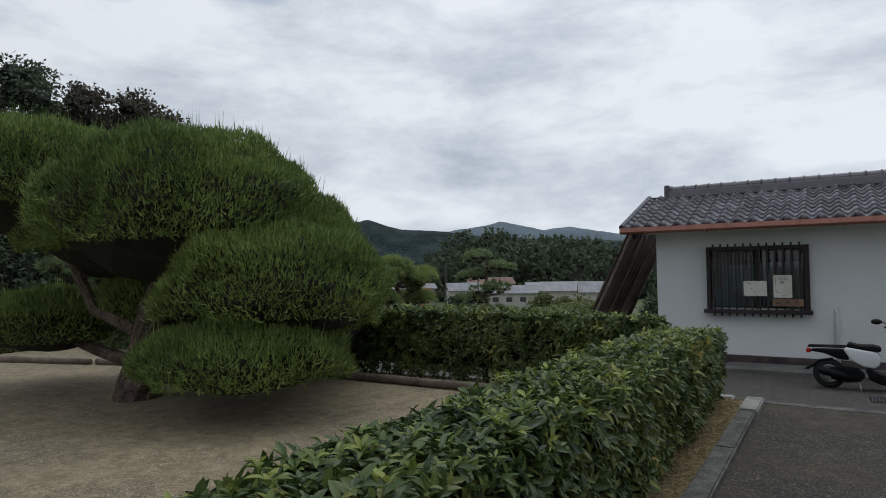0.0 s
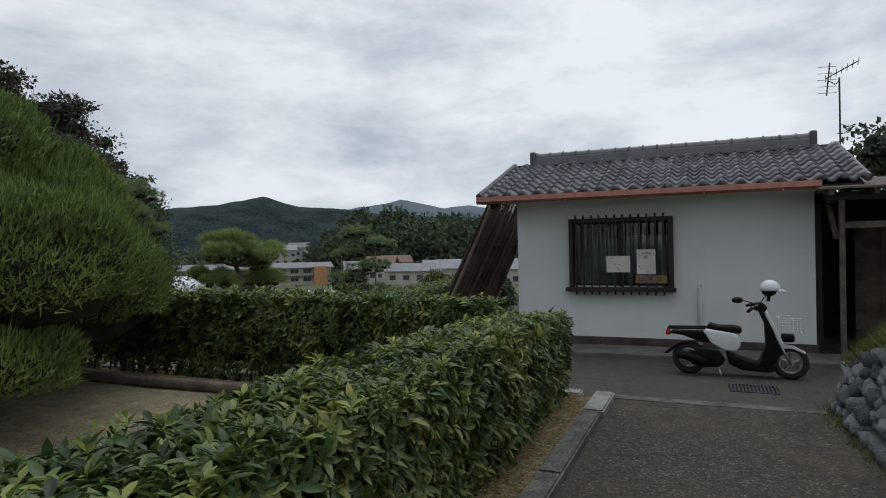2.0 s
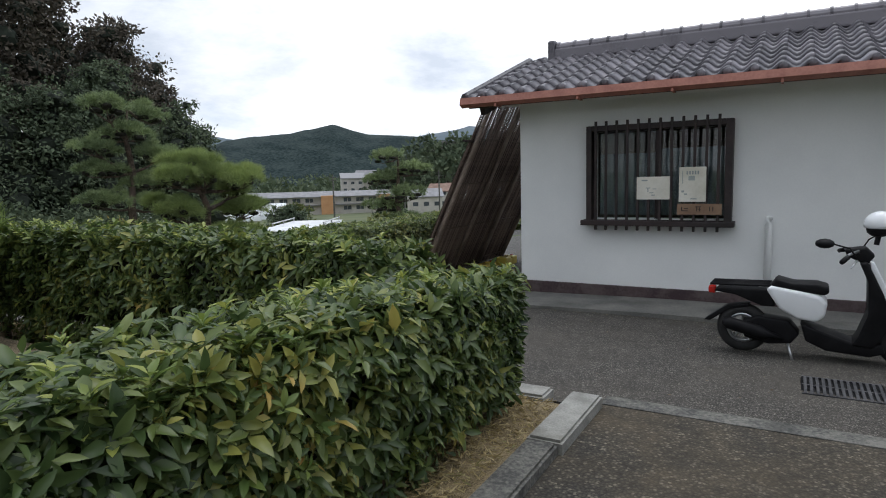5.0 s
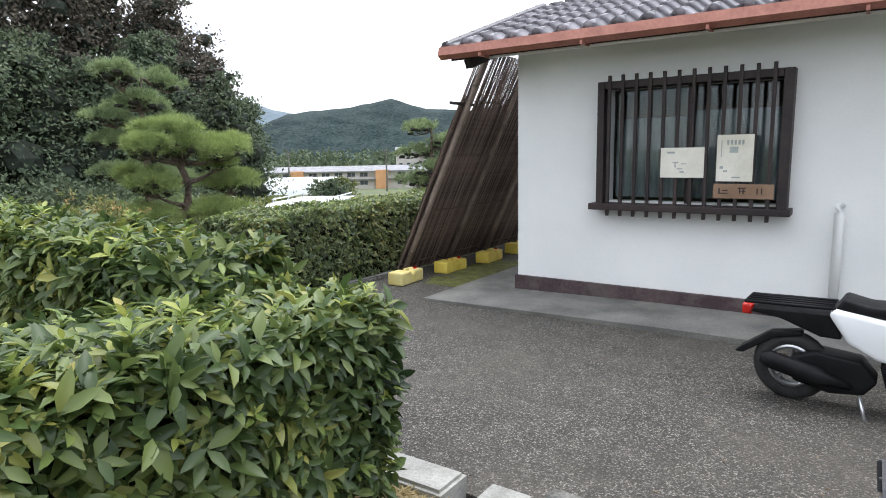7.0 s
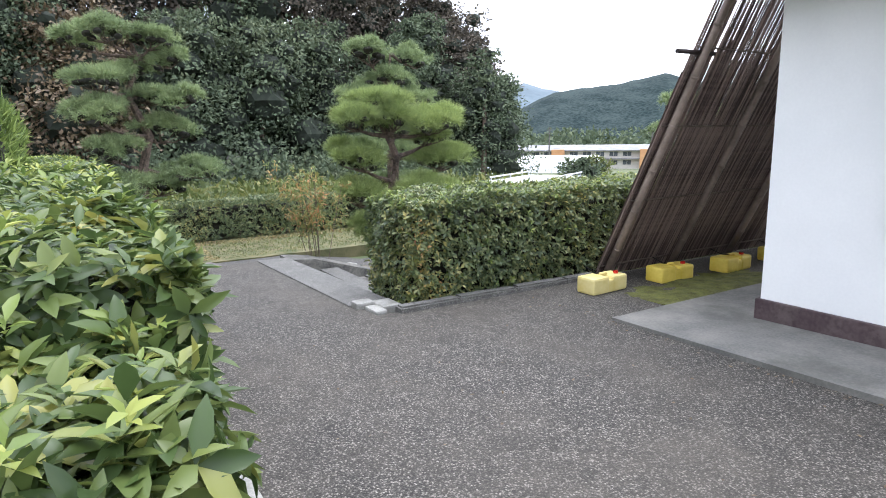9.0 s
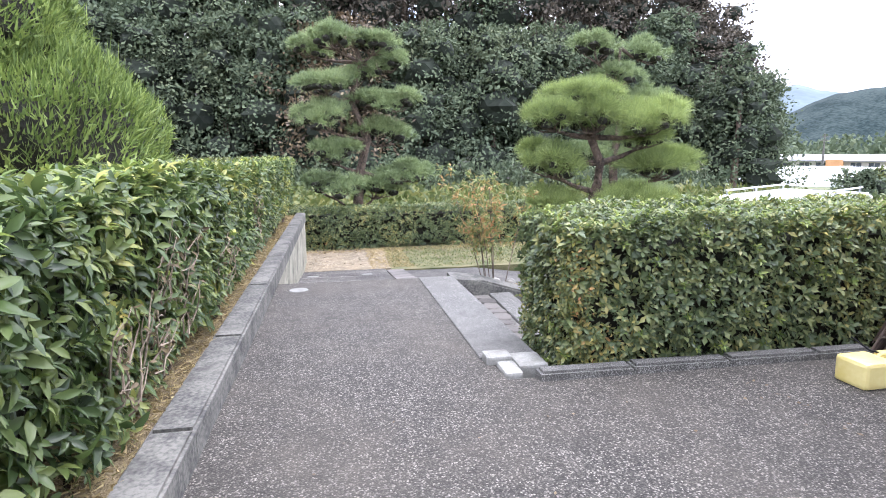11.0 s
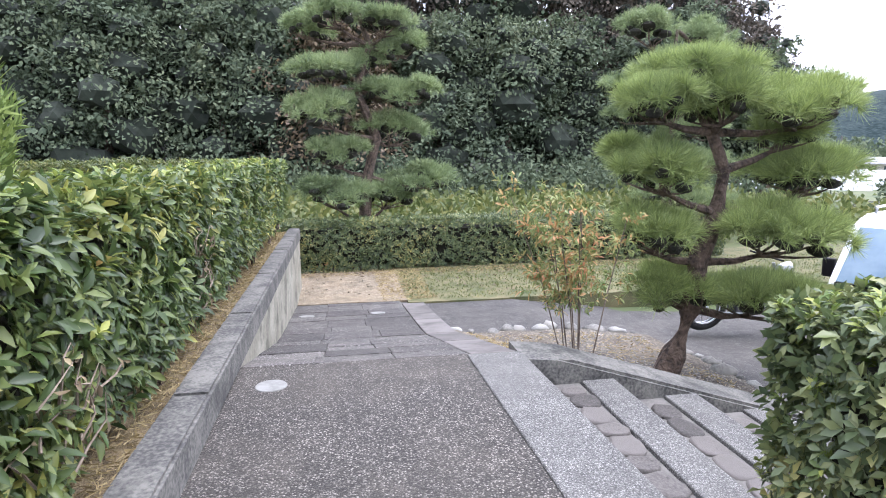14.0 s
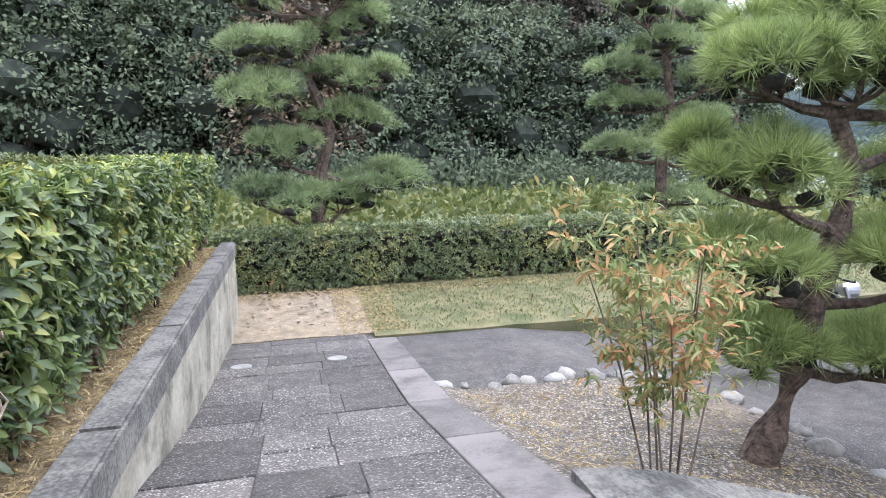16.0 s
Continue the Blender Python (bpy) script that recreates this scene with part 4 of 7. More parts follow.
k = of_house(part("gutter", bm, M_copper, label="brown-red half-round eave gutter"))
for xx in np.arange(RX0 + 0.4, 1.4, 0.9):
    bm = bx(xx, RY0 - 0.12, RZ0 - 0.13, xx + 0.02, RY0 + 0.05, RZ0 - 0.10)
    part("gutter_hook", bm, M_copper, k).matrix_parent_inverse = Matrix.Identity(4)
for xx in (RX0 + 0.14, RX1 - 0.2):
    bm = bmesh.new()
    extrude_yz(bm, [(RY0 + 0.06, RZ0 - 0.12), (RY0 + 0.5, RZ0 + 0.03), (RY0 + 0.5, RZ0 - 0.06), (RY0 + 0.10, RZ0 - 0.19)], xx, xx + 0.06)
    of_house(part("rafter", bm, M_dark))
bm = extrude_yz(bmesh.new(), [(RY0 + 0.03, RZ0 - 0.115), (WY - 0.002, RZ0 - 0.02), (WY - 0.002, RZ0 - 0.05), (RY0 + 0.03, RZ0 - 0.135)], WX0, WX1)
of_house(part("soffit", bm, M_plaster, label="white plastered eave soffit"))
# window with lattice
win = of_house(empty("window"))
win["label"] = "dark wooden lattice window with curtain and notices"


def of_win(ob):
    ob.parent = win
    return ob


FX0, FX1, FZ0, FZ1, FY = -1.74, -0.28, 0.83, 1.90, WY - 0.13
for b in ((FX0, FY, FZ0, FX0 + 0.06, WY + 0.05, FZ1), (FX1 - 0.07, FY, FZ0, FX1, WY + 0.05, FZ1)):
    of_win(part("window_jamb", bx(*b, bev=0.006), M_dark))
of_win(part("window_head", bx(FX0 + 0.062, FY, FZ1 - 0.06, FX1 - 0.072, WY + 0.05, FZ1, bev=0.006), M_dark))
of_win(part("window_sill", bx(FX0 - 0.05, FY - 0.05, FZ0 + 0.0, FX1 + 0.03, WY + 0.03, FZ0 + 0.055, bev=0.008), M_dark, label="dark wooden sill"))
for i in range(12):
    xx = FX0 + 0.11 + i * (FX1 - FX0 - 0.235) / 11
    of_win(part("lattice_bar", bx(xx - 0.0135, FY - 0.025, FZ0 - 0.05, xx + 0.0135, FY - 0.003, FZ1 + 0.045, bev=0.004), M_dark))
of_win(part("window_stile", bx(-1.035, WY + 0.0, WLZ - 0.01, -0.985, WY + 0.045, FZ1 - 0.062), M_dark))
gl = of_win(part("pane", bx(FX0 + 0.087, WY + 0.06, FZ0 + 0.06, FX1 - 0.087, WY + 0.066, FZ1 - 0.08), M_glass))
gl.visible_shadow = False
bm = bmesh.new()
pts = []
for i in range(61):
    u = i / 60
    pts.append((FX0 + 0.09 + u * 1.28, WY + 0.12 + 0.022 * math.sin(u * 75) + 0.01 * math.sin(u * 31)))
prev = None
for xq, yq in pts:
    a, b = bm.verts.new((xq, yq, 0.93)), bm.verts.new((xq, yq, 1.60 if xq < -1.0 else 1.64))
    if prev:
        bm.faces.new((prev[0], a, b, prev[1]))
    prev = (a, b)
k = of_win(part("curtain", bm, M_curtain, label="grey pleated curtain", smooth=True))


def notice(x0, z0, x1, z1, material, y=WY - 0.162):
    return part("notice", bx(x0, y, z0, x1, y + 0.006, z1), material)


n1 = tagged(notice(-1.19, 1.11, -0.86, 1.345, M_paper), "white paper map notice tied to the window lattice", "notice")
n2 = tagged(notice(-0.77, 1.085, -0.515, 1.435, M_paper), "cream paper notice tied to the window lattice", "notice")
n3 = tagged(notice(-0.785, 0.955, -0.365, 1.065, M_card), "brown card with faded lettering on the window lattice", "notice")


def bars(nt, rects, mat=M_ink, y=WY - 0.1655):
    for x0, z0, x1, z1 in rects:
        part("print", bx(x0, y, z0, x1, y + 0.003, z1), mat, nt)


bars(n1, [(-1.14, 1.30, -1.08, 1.315), (-1.10, 1.225, -1.05, 1.233), (-1.08, 1.19, -1.07, 1.225), (-1.06, 1.175, -1.02, 1.183), (-1.04, 1.15, -1.005, 1.16), (-1.03, 1.215, -0.99, 1.222)], M_sketch)
bars(n2, [(-0.70 + i * 0.026, 1.36, -0.685 + i * 0.026, 1.395) for i in range(5)] + [(-0.74, 1.27, -0.734, 1.40), (-0.745, 1.18, -0.72, 1.20), (-0.72, 1.155, -0.69, 1.17), (-0.66, 1.11, -0.60, 1.12), (-0.68, 1.30, -0.62, 1.345)], M_sketch)
bars(n3, [(-0.745, 0.99, -0.735, 1.035), (-0.735, 0.99, -0.68, 0.998), (-0.72, 1.012, -0.68, 1.02), (-0.60, 0.99, -0.592, 1.04), (-0.61, 1.03, -0.555, 1.038), (-0.575, 0.99, -0.567, 1.028), (-0.59, 1.008, -0.555, 1.014), (-0.48, 0.99, -0.472, 1.035), (-0.45, 0.99, -0.442, 1.035)], M_dark)
# apron slab, drain pipe
tagged(part("pavement_apron", sheet(bmesh.new(), -3.14, 10.30, 1.9, 11.055, 0.3, lambda x, y: gz(x, 9) + 0.02, 0.2), M_apron), "grey concrete apron slab in front of the house", "apron", kind="structure")
tagged(part("pavement_apron", sheet(bmesh.new(), -3.14, 11.055, -2.585, 15, 0.3, lambda x, y: gz(x, 9) + 0.02, 0.2), M_apron), "grey concrete apron slab beside the house", "apron", kind="structure")
bm = bmesh.new()
tube(bm, [(0.05, WY - 0.05, 0.1), (0.05, WY - 0.05, 0.86), (0.05, WY - 0.035, 0.90), (0.05, WY + 0.02, 0.915)], 0.032, 12)
of_house(part("wall_pipe", bm, M_plaster, label="white painted pipe rising up the wall", smooth=True))


# ---- trees ----
def lump(bm, c, r, rz, seed, sub=3, rough=0.16):
    """A lumpy solid; inside foliage it is a dark core painted as inner shade."""
    res = bmesh.ops.create_icosphere(bm, subdivisions=sub, radius=1.0)
    for v in res["verts"]:
        k = 1 + rough * noise.noise(v.co * 2.2 + Vector((seed, 0, 0)))
        v.co = Vector((c[0] + v.co.x * r * k, c[1] + v.co.y * r * k, c[2] + v.co.z * rz * k))
    return bm


def sphere_dirs(n, rng):
    return unit(rng.normal(size=(n, 3)))


def juniper():
    """A cloud-pruned juniper: domed pads of upright sprigs on a short twisted trunk."""
    base = (-6.8, 4.2, 0.17)
    ob = empty("juniper_tree", base, "large cloud-pruned green juniper in the gravel garden", "tree")
    inv = Matrix.Translation(tuple(-c for c in base))
    pads = [(-6.2, 4.4, 2.25, 1.42, 0.98), (-5.95, 5.3, 1.85, 1.22, 0.78), (-5.1, 4.75, 1.42, 1.2, 0.74), (-5.05, 4.3, 0.72, 1.05, 0.44), (-8.1, 3.8, 2.65, 1.25, 0.85), (-8.5, 4.1, 0.98, 0.95, 0.46), (-5.9, 6.0, 1.15, 0.98, 0.85), (-7.4, 4.5, 2.15, 1.2, 0.8), (-7.1, 5.0, 1.25, 0.95, 0.55)]
    bm = bmesh.new()
    tube(bm, [(-6.8, 4.2, 0.1), (-6.78, 4.2, 0.35), (-6.72, 4.25, 0.7), (-6.6, 4.3, 1.2), (-6.4, 4.4, 1.8)], [0.30, 0.24, 0.21, 0.18, 0.12], 12)
    for v in bm.verts:
        v.co += Vector((noise.noise(v.co * 6), noise.noise(v.co * 6 + Vector((5, 0, 0))), 0)) * 0.05
    k = part("trunk", bm, M_bark, ob, "thick fissured trunk")
    k.matrix_parent_inverse = inv
    for px, py, pz, r, rz in pads:
        mid = ((px - 6.7) / 2, (py + 4.3) / 2, min(pz * 0.6, 1.1) + 0.1)
        bm = tube(bmesh.new(), [(-6.7, 4.27, min(0.9, pz * 0.55)), mid, (px, py, pz - 0.1)], [0.10, 0.07, 0.03], 8)
        part("limb", bm, M_bark, ob).matrix_parent_inverse = inv
    rng = np.random.default_rng(21)
    for i, (px, py, pz, r, rz) in enumerate(pads):
        # solid dark core gives the pad its painted inner shade
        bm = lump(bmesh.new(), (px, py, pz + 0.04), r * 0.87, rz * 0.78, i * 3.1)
        k = part("inner_shade", bm, M_leaf_shade, ob, "solid dark core painted as the shade between sprigs")
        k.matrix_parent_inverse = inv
        n = int(12000 * r * (r + rz))
        d = sphere_dirs(n, rng)
        d[:, 2] = np.where(d[:, 2] < -0.35, -d[:, 2] * 0.9, d[:, 2])
        d = unit(d)
        rr = 1 + 0.16 * np.array([noise.noise(Vector(q) * 2.2 + Vector((i * 3.1, 0, 0))) for q in d]) + 0.05 * np.array([noise.noise(Vector(q) * 9) for q in d])
        P = np.array([px, py, pz]) + d * np.array([r, r, rz]) * (rr * rng.uniform(0.93, 1.0, n))[:, None]
        g = unit(unit(d / np.array([r, r, rz])) * 0.55 + np.array([0, 0, 0.75]) + rng.normal(0, 0.4, (n, 3)))
        ln = rng.uniform(0.04, 0.10, n)
        spike = (rng.random(n) < 0.02) & (d[:, 2] > 0.25)
        ln[spike] *= rng.uniform(1.8, 3.4, spike.sum())
        g[spike] = unit(g[spike] * 0.5 + np.array([0, 0, 1.0]))
        V, F = blades(P, g, ln, np.where(spike, 0.012, rng.uniform(0.010, 0.021, n)), rng)
        k = from_arrays("foliage_pad", V, F, L_juniper, ob, label="pad of upright juniper sprigs")
        k.matrix_parent_inverse = inv


juniper()


def pine(label, base, trunk, pads, mat, tufts, needle, width, seed, r0=0.12):
    """A garden pine: bent trunk, a limb to each pad, pads of needle tufts."""
    ob = empty("pine_tree", base, label, "tree", "garden pines")
    inv = Matrix.Translation(tuple(-c for c in base))
    bm = bmesh.new()
    n = len(trunk)
    tube(bm, trunk, [r0 * (1 - 0.72 * i / (n - 1)) for i in range(n)], 10)
    bmesh.ops.subdivide_edges(bm, edges=bm.edges[:], cuts=1, use_grid_fill=True)
    for v in bm.verts:
        v.co += Vector((noise.noise(v.co * 14), noise.noise(v.co * 14 + Vector((5, 0, 0))), 0)) * r0 * 0.13
    part("trunk", bm, M_bark, ob, "dark scaly bark").matrix_parent_inverse = inv
    rng = np.random.default_rng(seed)
    tr = [Vector(p) for p in trunk]
    for i, (px, py, pz, r, rz) in enumerate(pads):
        root = min(tr, key=lambda q: abs(q.z - (pz - rz * 0.8)) + 0.3 * (Vector((px, py, q.z)) - q).length)
        end = Vector((px, py, pz - rz * 0.55))
        mid = root.lerp(end, 0.5) + Vector((0, 0, -0.06 * r))
        bm = bmesh.new()
        tube(bm, [root, mid, end], [r0 * 0.34, r0 * 0.24, r0 * 0.10], 7)
        # small rounded heads of needles, each on a twig of its own
        heads = []
        for j in range(8):
            a = j * 2.4 + i
            q = 0.0 if j == 0 else 0.45 + 0.55 * rng.random()
            s = r * (0.36 + 0.14 * rng.random())
            c = Vector((px + math.cos(a) * (r - s * 0.8) * q, py + math.sin(a) * (r - s * 0.8) * q, pz + rz * (0.3 - 0.55 * q * q + 0.6 * (rng.random() - 0.5))))
            heads.append((c, s))
            tube(bm, [mid.lerp(end, 0.6), end.lerp(c, 0.5) - Vector((0, 0, rz * 0.25)), c - Vector((0, 0, rz * 0.3))], [r0 * 0.14, r0 * 0.09, r0 * 0.05], 5, False)
        part("limb", bm, M_bark, ob).matrix_parent_inverse = inv
        # dark lumps paint the shaded underside of each head of needles
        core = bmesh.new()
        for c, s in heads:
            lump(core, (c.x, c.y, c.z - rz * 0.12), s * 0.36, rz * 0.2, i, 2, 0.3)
        k = part("inner_shade", core, M_leaf_shade, ob, "dark lumps painted as the shade under the needles")
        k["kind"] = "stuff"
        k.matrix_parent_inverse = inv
        nt = int(min(tufts * (0.5 + r * r / 0.25), tufts * 2.6))
        which = rng.integers(0, len(heads), nt)
        hc = np.array([tuple(c) for c, s in heads])[which]
        hs = np.array([s for c, s in heads])[which]
        q = rng.random(nt) ** 0.5
        a = rng.random(nt) * 6.283
        out = np.stack([np.cos(a) * q, np.sin(a) * q, np.sqrt(1 - q * q) * 0.8 - 0.1], 1)
        C = hc + out * np.stack([hs, hs, np.full(nt, rz * 0.85)], 1) * rng.uniform(0.75, 1.0, nt)[:, None]
        m = 34
        ax = unit(out * np.array([1.0, 1.0, 0.7]) + np.array([0, 0, 0.3]) + rng.normal(0, 0.15, (nt, 3)))
        d = unit((ax[:, None] * rng.uniform(0.1, 1.0, (nt, m, 1)) + rng.normal(0, 0.36, (nt, m, 3))).reshape(-1, 3))
        ln = needle * rng.uniform(0.7, 1.1, nt * m)
        V, F = blades(np.repeat(C, m, 0), d.reshape(-1, 3), ln, np.full(nt * m, width), rng)
        part_ob = from_arrays("needle_pad", V, F, mat, ob, label="rounded pad of pine needles")
        part_ob.matrix_parent_inverse = inv
    return ob


P2 = [(-8.29, 11.06, 1.73, 0.48, 0.18), (-8.11, 10.61, 1.46, 0.37, 0.21), (-8.07, 11.16, 1.44, 0.37, 0.22), (-8.06, 11.83, 1.41, 0.5, 0.24), (-8.26, 11.83, 1.22, 0.32, 0.16), (-8.15, 10.69, 0.92, 0.38, 0.21), (-8.57, 10.62, 1.05, 0.23, 0.13), (-8.27, 12.11, 0.87, 0.61, 0.22), (-8.25, 10.72, 0.41, 0.39, 0.24), (-8.0, 11.62, 0.44, 0.59, 0.26), (-8.32, 10.9, -0.04, 0.35, 0.2), (-8.24, 11.65, -0.15, 0.7, 0.27)]
pine("leaning pruned black pine with bright needle pads", (-8.3, 10.88, -0.8), [(-8.32, 10.86, -0.95), (-8.28, 10.98, -0.6), (-8.25, 11.1, -0.2), (-8.2, 11.1, 0.2), (-8.2, 11.24, 0.6), (-8.18, 11.27, 0.95), (-8.2, 11.15, 1.25), (-8.25, 11.0, 1.5)], P2, L_pine, 250, 0.15, 0.0055, 31, 0.115)
P1 = [(-15.25, 8.24, 3.47, 0.52, 0.34), (-15.9, 7.76, 3.3, 0.57, 0.29), (-15.5, 9.13, 3.36, 0.67, 0.31), (-15.75, 9.5, 2.97, 0.54, 0.31), (-15.25, 8.05, 2.46, 0.85, 0.33), (-15.9, 8.75, 2.72, 0.6, 0.29), (-15.5, 9.63, 2.1, 0.64, 0.35), (-15.75, 9.07, 2.17, 0.59, 0.34), (-15.25, 7.99, 1.74, 0.87, 0.38), (-15.9, 9.22, 1.37, 0.88, 0.4), (-15.5, 8.17, 1.0, 0.75, 0.35), (-15.75, 9.86, 0.49, 0.88, 0.28), (-15.25, 8.1, 0.26, 0.85, 0.34), (-15.9, 9.14, 0.2, 0.74, 0.34)]
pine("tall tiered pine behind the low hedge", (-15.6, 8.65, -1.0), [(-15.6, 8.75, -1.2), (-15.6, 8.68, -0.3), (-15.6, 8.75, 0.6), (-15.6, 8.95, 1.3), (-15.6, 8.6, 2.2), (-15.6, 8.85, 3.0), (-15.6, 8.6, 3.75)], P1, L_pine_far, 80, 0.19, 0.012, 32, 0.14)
P3 = [(-15.35, 14.27, 3.3, 0.81, 0.39), (-16.0, 15.78, 3.34, 0.72, 0.36), (-15.6, 14.9, 2.71, 0.89, 0.29), (-15.85, 14.17, 2.33, 0.68, 0.27), (-15.35, 15.57, 2.16, 0.62, 0.32), (-16.0, 14.34, 1.75, 0.69, 0.31), (-15.6, 15.45, 1.42, 0.74, 0.3), (-15.85, 14.35, 0.92, 0.79, 0.33), (-15.35, 15.43, 0.76, 0.67, 0.31), (-16.0, 15.45, 0.04, 1.23, 0.23)]
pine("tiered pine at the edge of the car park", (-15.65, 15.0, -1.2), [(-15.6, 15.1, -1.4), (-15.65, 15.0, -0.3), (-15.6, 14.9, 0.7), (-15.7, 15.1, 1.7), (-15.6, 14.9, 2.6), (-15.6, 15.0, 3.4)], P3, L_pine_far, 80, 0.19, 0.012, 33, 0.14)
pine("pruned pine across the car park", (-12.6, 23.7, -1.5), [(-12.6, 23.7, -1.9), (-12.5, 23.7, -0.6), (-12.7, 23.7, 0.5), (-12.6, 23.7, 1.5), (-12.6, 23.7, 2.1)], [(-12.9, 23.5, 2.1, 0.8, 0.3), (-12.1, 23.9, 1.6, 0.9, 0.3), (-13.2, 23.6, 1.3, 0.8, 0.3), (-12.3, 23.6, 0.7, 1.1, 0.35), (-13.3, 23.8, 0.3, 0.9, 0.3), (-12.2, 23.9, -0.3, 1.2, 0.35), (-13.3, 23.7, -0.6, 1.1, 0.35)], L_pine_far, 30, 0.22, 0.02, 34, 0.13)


def broad_tree(base, h, r, mat, seed, n_leaf, leaf, label="dark evergreen broadleaf tree on the wooded slope", group="woodland trees", lumps=9, low=0.12):
    """A broadleaf tree: trunk, limbs and a crown of many lumps with gaps."""
    rng = np.random.default_rng(seed)
    ob = empty("tree", base, label, "tree", group)
    inv = Matrix.Translation(tuple(-c for c in base))
    bx_, by_, bz_ = base
    bm = bmesh.new()
    tube(bm, [(bx_, by_, bz_ - 0.3), (bx_ + 0.2, by_, bz_ + h * 0.3), (bx_, by_ + 0.2, bz_ + h * 0.7)], [h * 0.025, h * 0.018, h * 0.008], 7)
    part("trunk", bm, M_bark, ob).matrix_parent_inverse = inv
    VV, FF, off = [], [], 0
    core = bmesh.new()
    for i in range(lumps):
        t = i / max(1, lumps - 1)
        zc = bz_ + h * (low + 0.12 + (0.78 - low) * t)
        rad = r * (0.95 - 0.42 * t * t) * rng.uniform(0.42, 0.62)
        a = i * 2.4 + rng.uniform(-0.5, 0.5)
        off_r = r * (1 - 0.55 * t) * rng.uniform(0.35, 0.65)
        c = np.array([bx_ + math.cos(a) * off_r, by_ + math.sin(a) * off_r, zc])
        # dark core painted as the shade seen between the leaf sprays
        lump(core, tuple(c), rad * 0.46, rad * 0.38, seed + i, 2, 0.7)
        n = n_leaf // lumps
        # sprays of leaves gathered on twig ends, with gaps between them
        tw = sphere_dirs(30, rng)
        tw = tw * rng.uniform(0.45, 1.12, (30, 1))
        off_t = rng.normal(0, 0.2, (n, 3)) * np.array([1, 1, 0.6])
        d = tw[rng.integers(0, 30, n)] + off_t
        P = c + d * np.array([rad, rad, rad * 0.8])
        d = unit(d)
        g = unit(d * 0.6 + rng.normal(0, 0.6, (n, 3)) + np.array([0, 0, -0.1]))
        V, F = rhombs(P, g, unit(d + rng.normal(0, 0.28, (n, 3)) + np.array([0, 0, 0.7])), leaf * rng.uniform(0.6, 1.3, n), leaf * 0.62 * rng.uniform(0.6, 1.3, n))
        VV.append(V)
        FF.append(F + off)
        off += len(V)
    part("crown_shade", core, M_core, ob).matrix_parent_inverse = inv
    k = from_arrays("crown", np.concatenate(VV), np.concatenate(FF), mat, ob)
    k.matrix_parent_inverse = inv
    return ob


# wooded slope to the west
def hill_z(x, y):
    d = -x - 36 - max(0, y - 12) * 1.6
    return lowz(x, y) - 0.2 + max(0.0, min(d, 40)) * 0.42


# slope takes the near-black colour that stands for shade under the trees
tagged(part("ground_slope", sheet(bmesh.new(), -110, -70, -33, 60, 3.5, lambda x, y: hill_z(x, y) + 0.5 * noise.noise((x * 0.2, y * 0.2, 0)), 2), M_leaf_shade), "dark wooded hillside", "hillside", kind="structure")
rt = random.Random(77)


def wood_top(y):
    """Height of the wood's skyline along the slope."""
    return float(np.interp(y, [-30, 12, 18, 25, 28, 30.5, 32, 34, 36, 39], [15.5, 15.0, 14.6, 14.6, 13.2, 12.6, 11.6, 9.2, 7.0, 4.5]))


for row, (dx, n, n_leaf, leaf) in enumerate(((0, 17, 12500, 0.24), (4.5, 18, 9000, 0.28), (10, 15, 3000, 0.36))):
    for i in range(n):
        yy = -24 + i * (3.7 if row < 2 else 4.4) + rt.uniform(-0.8, 0.8)
        xx = -36.5 - dx + rt.uniform(-1, 1)
        k = -40 / xx
        if yy * k > 37.5:
            continue
        zb = hill_z(xx, yy)
        hh = (1.3 + (wood_top(yy * k) - 1.3) / k - zb) / 0.98 * rt.uniform(0.93, 1.03)
        if row == 0:
            hh *= 0.66 if yy < 27 else 0.85
        rr = rt.uniform(3.6, 4.5)
        m = L_forest_bronze if row and yy > 8 and rt.random() < 0.75 else L_forest if rt.random() < 0.88 else L_forest_red
        broad_tree((round(xx, 2), round(yy, 2), round(zb, 2)), hh, rr, m, 100 + row * 40 + i, n_leaf, leaf, lumps=20)
# thin open tree that stands out of the wood's edge
broad_tree((-33.5, 30.6, hill_z(-33.5, 30.6)), 9.4, 1.9, L_forest, 300, 1700, 0.24, "thin dark tree rising above the wood's edge", lumps=12, low=0.3)
broad_tree((-40, 36.6, hill_z(-40, 36.6)), 8.2, 3.2, L_forest, 301, 5200, 0.26)
broad_tree((-36, 32.3, hill_z(-36, 32.3)), 7.6, 3.0, L_forest, 302, 5200, 0.25)
# trees behind the guard house
for i, (xx, yy, hh, rr) in enumerate(((5.2, 24, 5.2, 2.4), (8.5, 22, 5.6, 2.8), (3.2, 28, 5.0, 2.4), (11, 17, 5.0, 2.6))):
    broad_tree((xx, yy, 0.0), hh, rr, L_forest, 320 + i, 3000, 0.22, "dark tree behind the guard house", "trees behind the house")
# shrubs across the valley floor
for i, (xx, yy, hh, rr) in enumerate(((-20, 34, 2.6, 2.0), (-14, 38, 2.4, 2.2), (-27, 33, 2.4, 2.2), (-33, 40, 3.0, 2.6), (-10, 44, 2.4, 2.4), (-22, 52, 3.0, 2.8), (-9, 30, 1.7, 1.6), (-17, 29, 1.6, 1.5))):
    broad_tree((xx, yy, round(lowz(xx, yy), 2)), hh * 0.6, rr * 0.8, L_weed if i % 2 else L_forest, 340 + i, 1800, 0.24, "rounded green shrub on the valley floor", "valley shrubs", lumps=6, low=0.0)


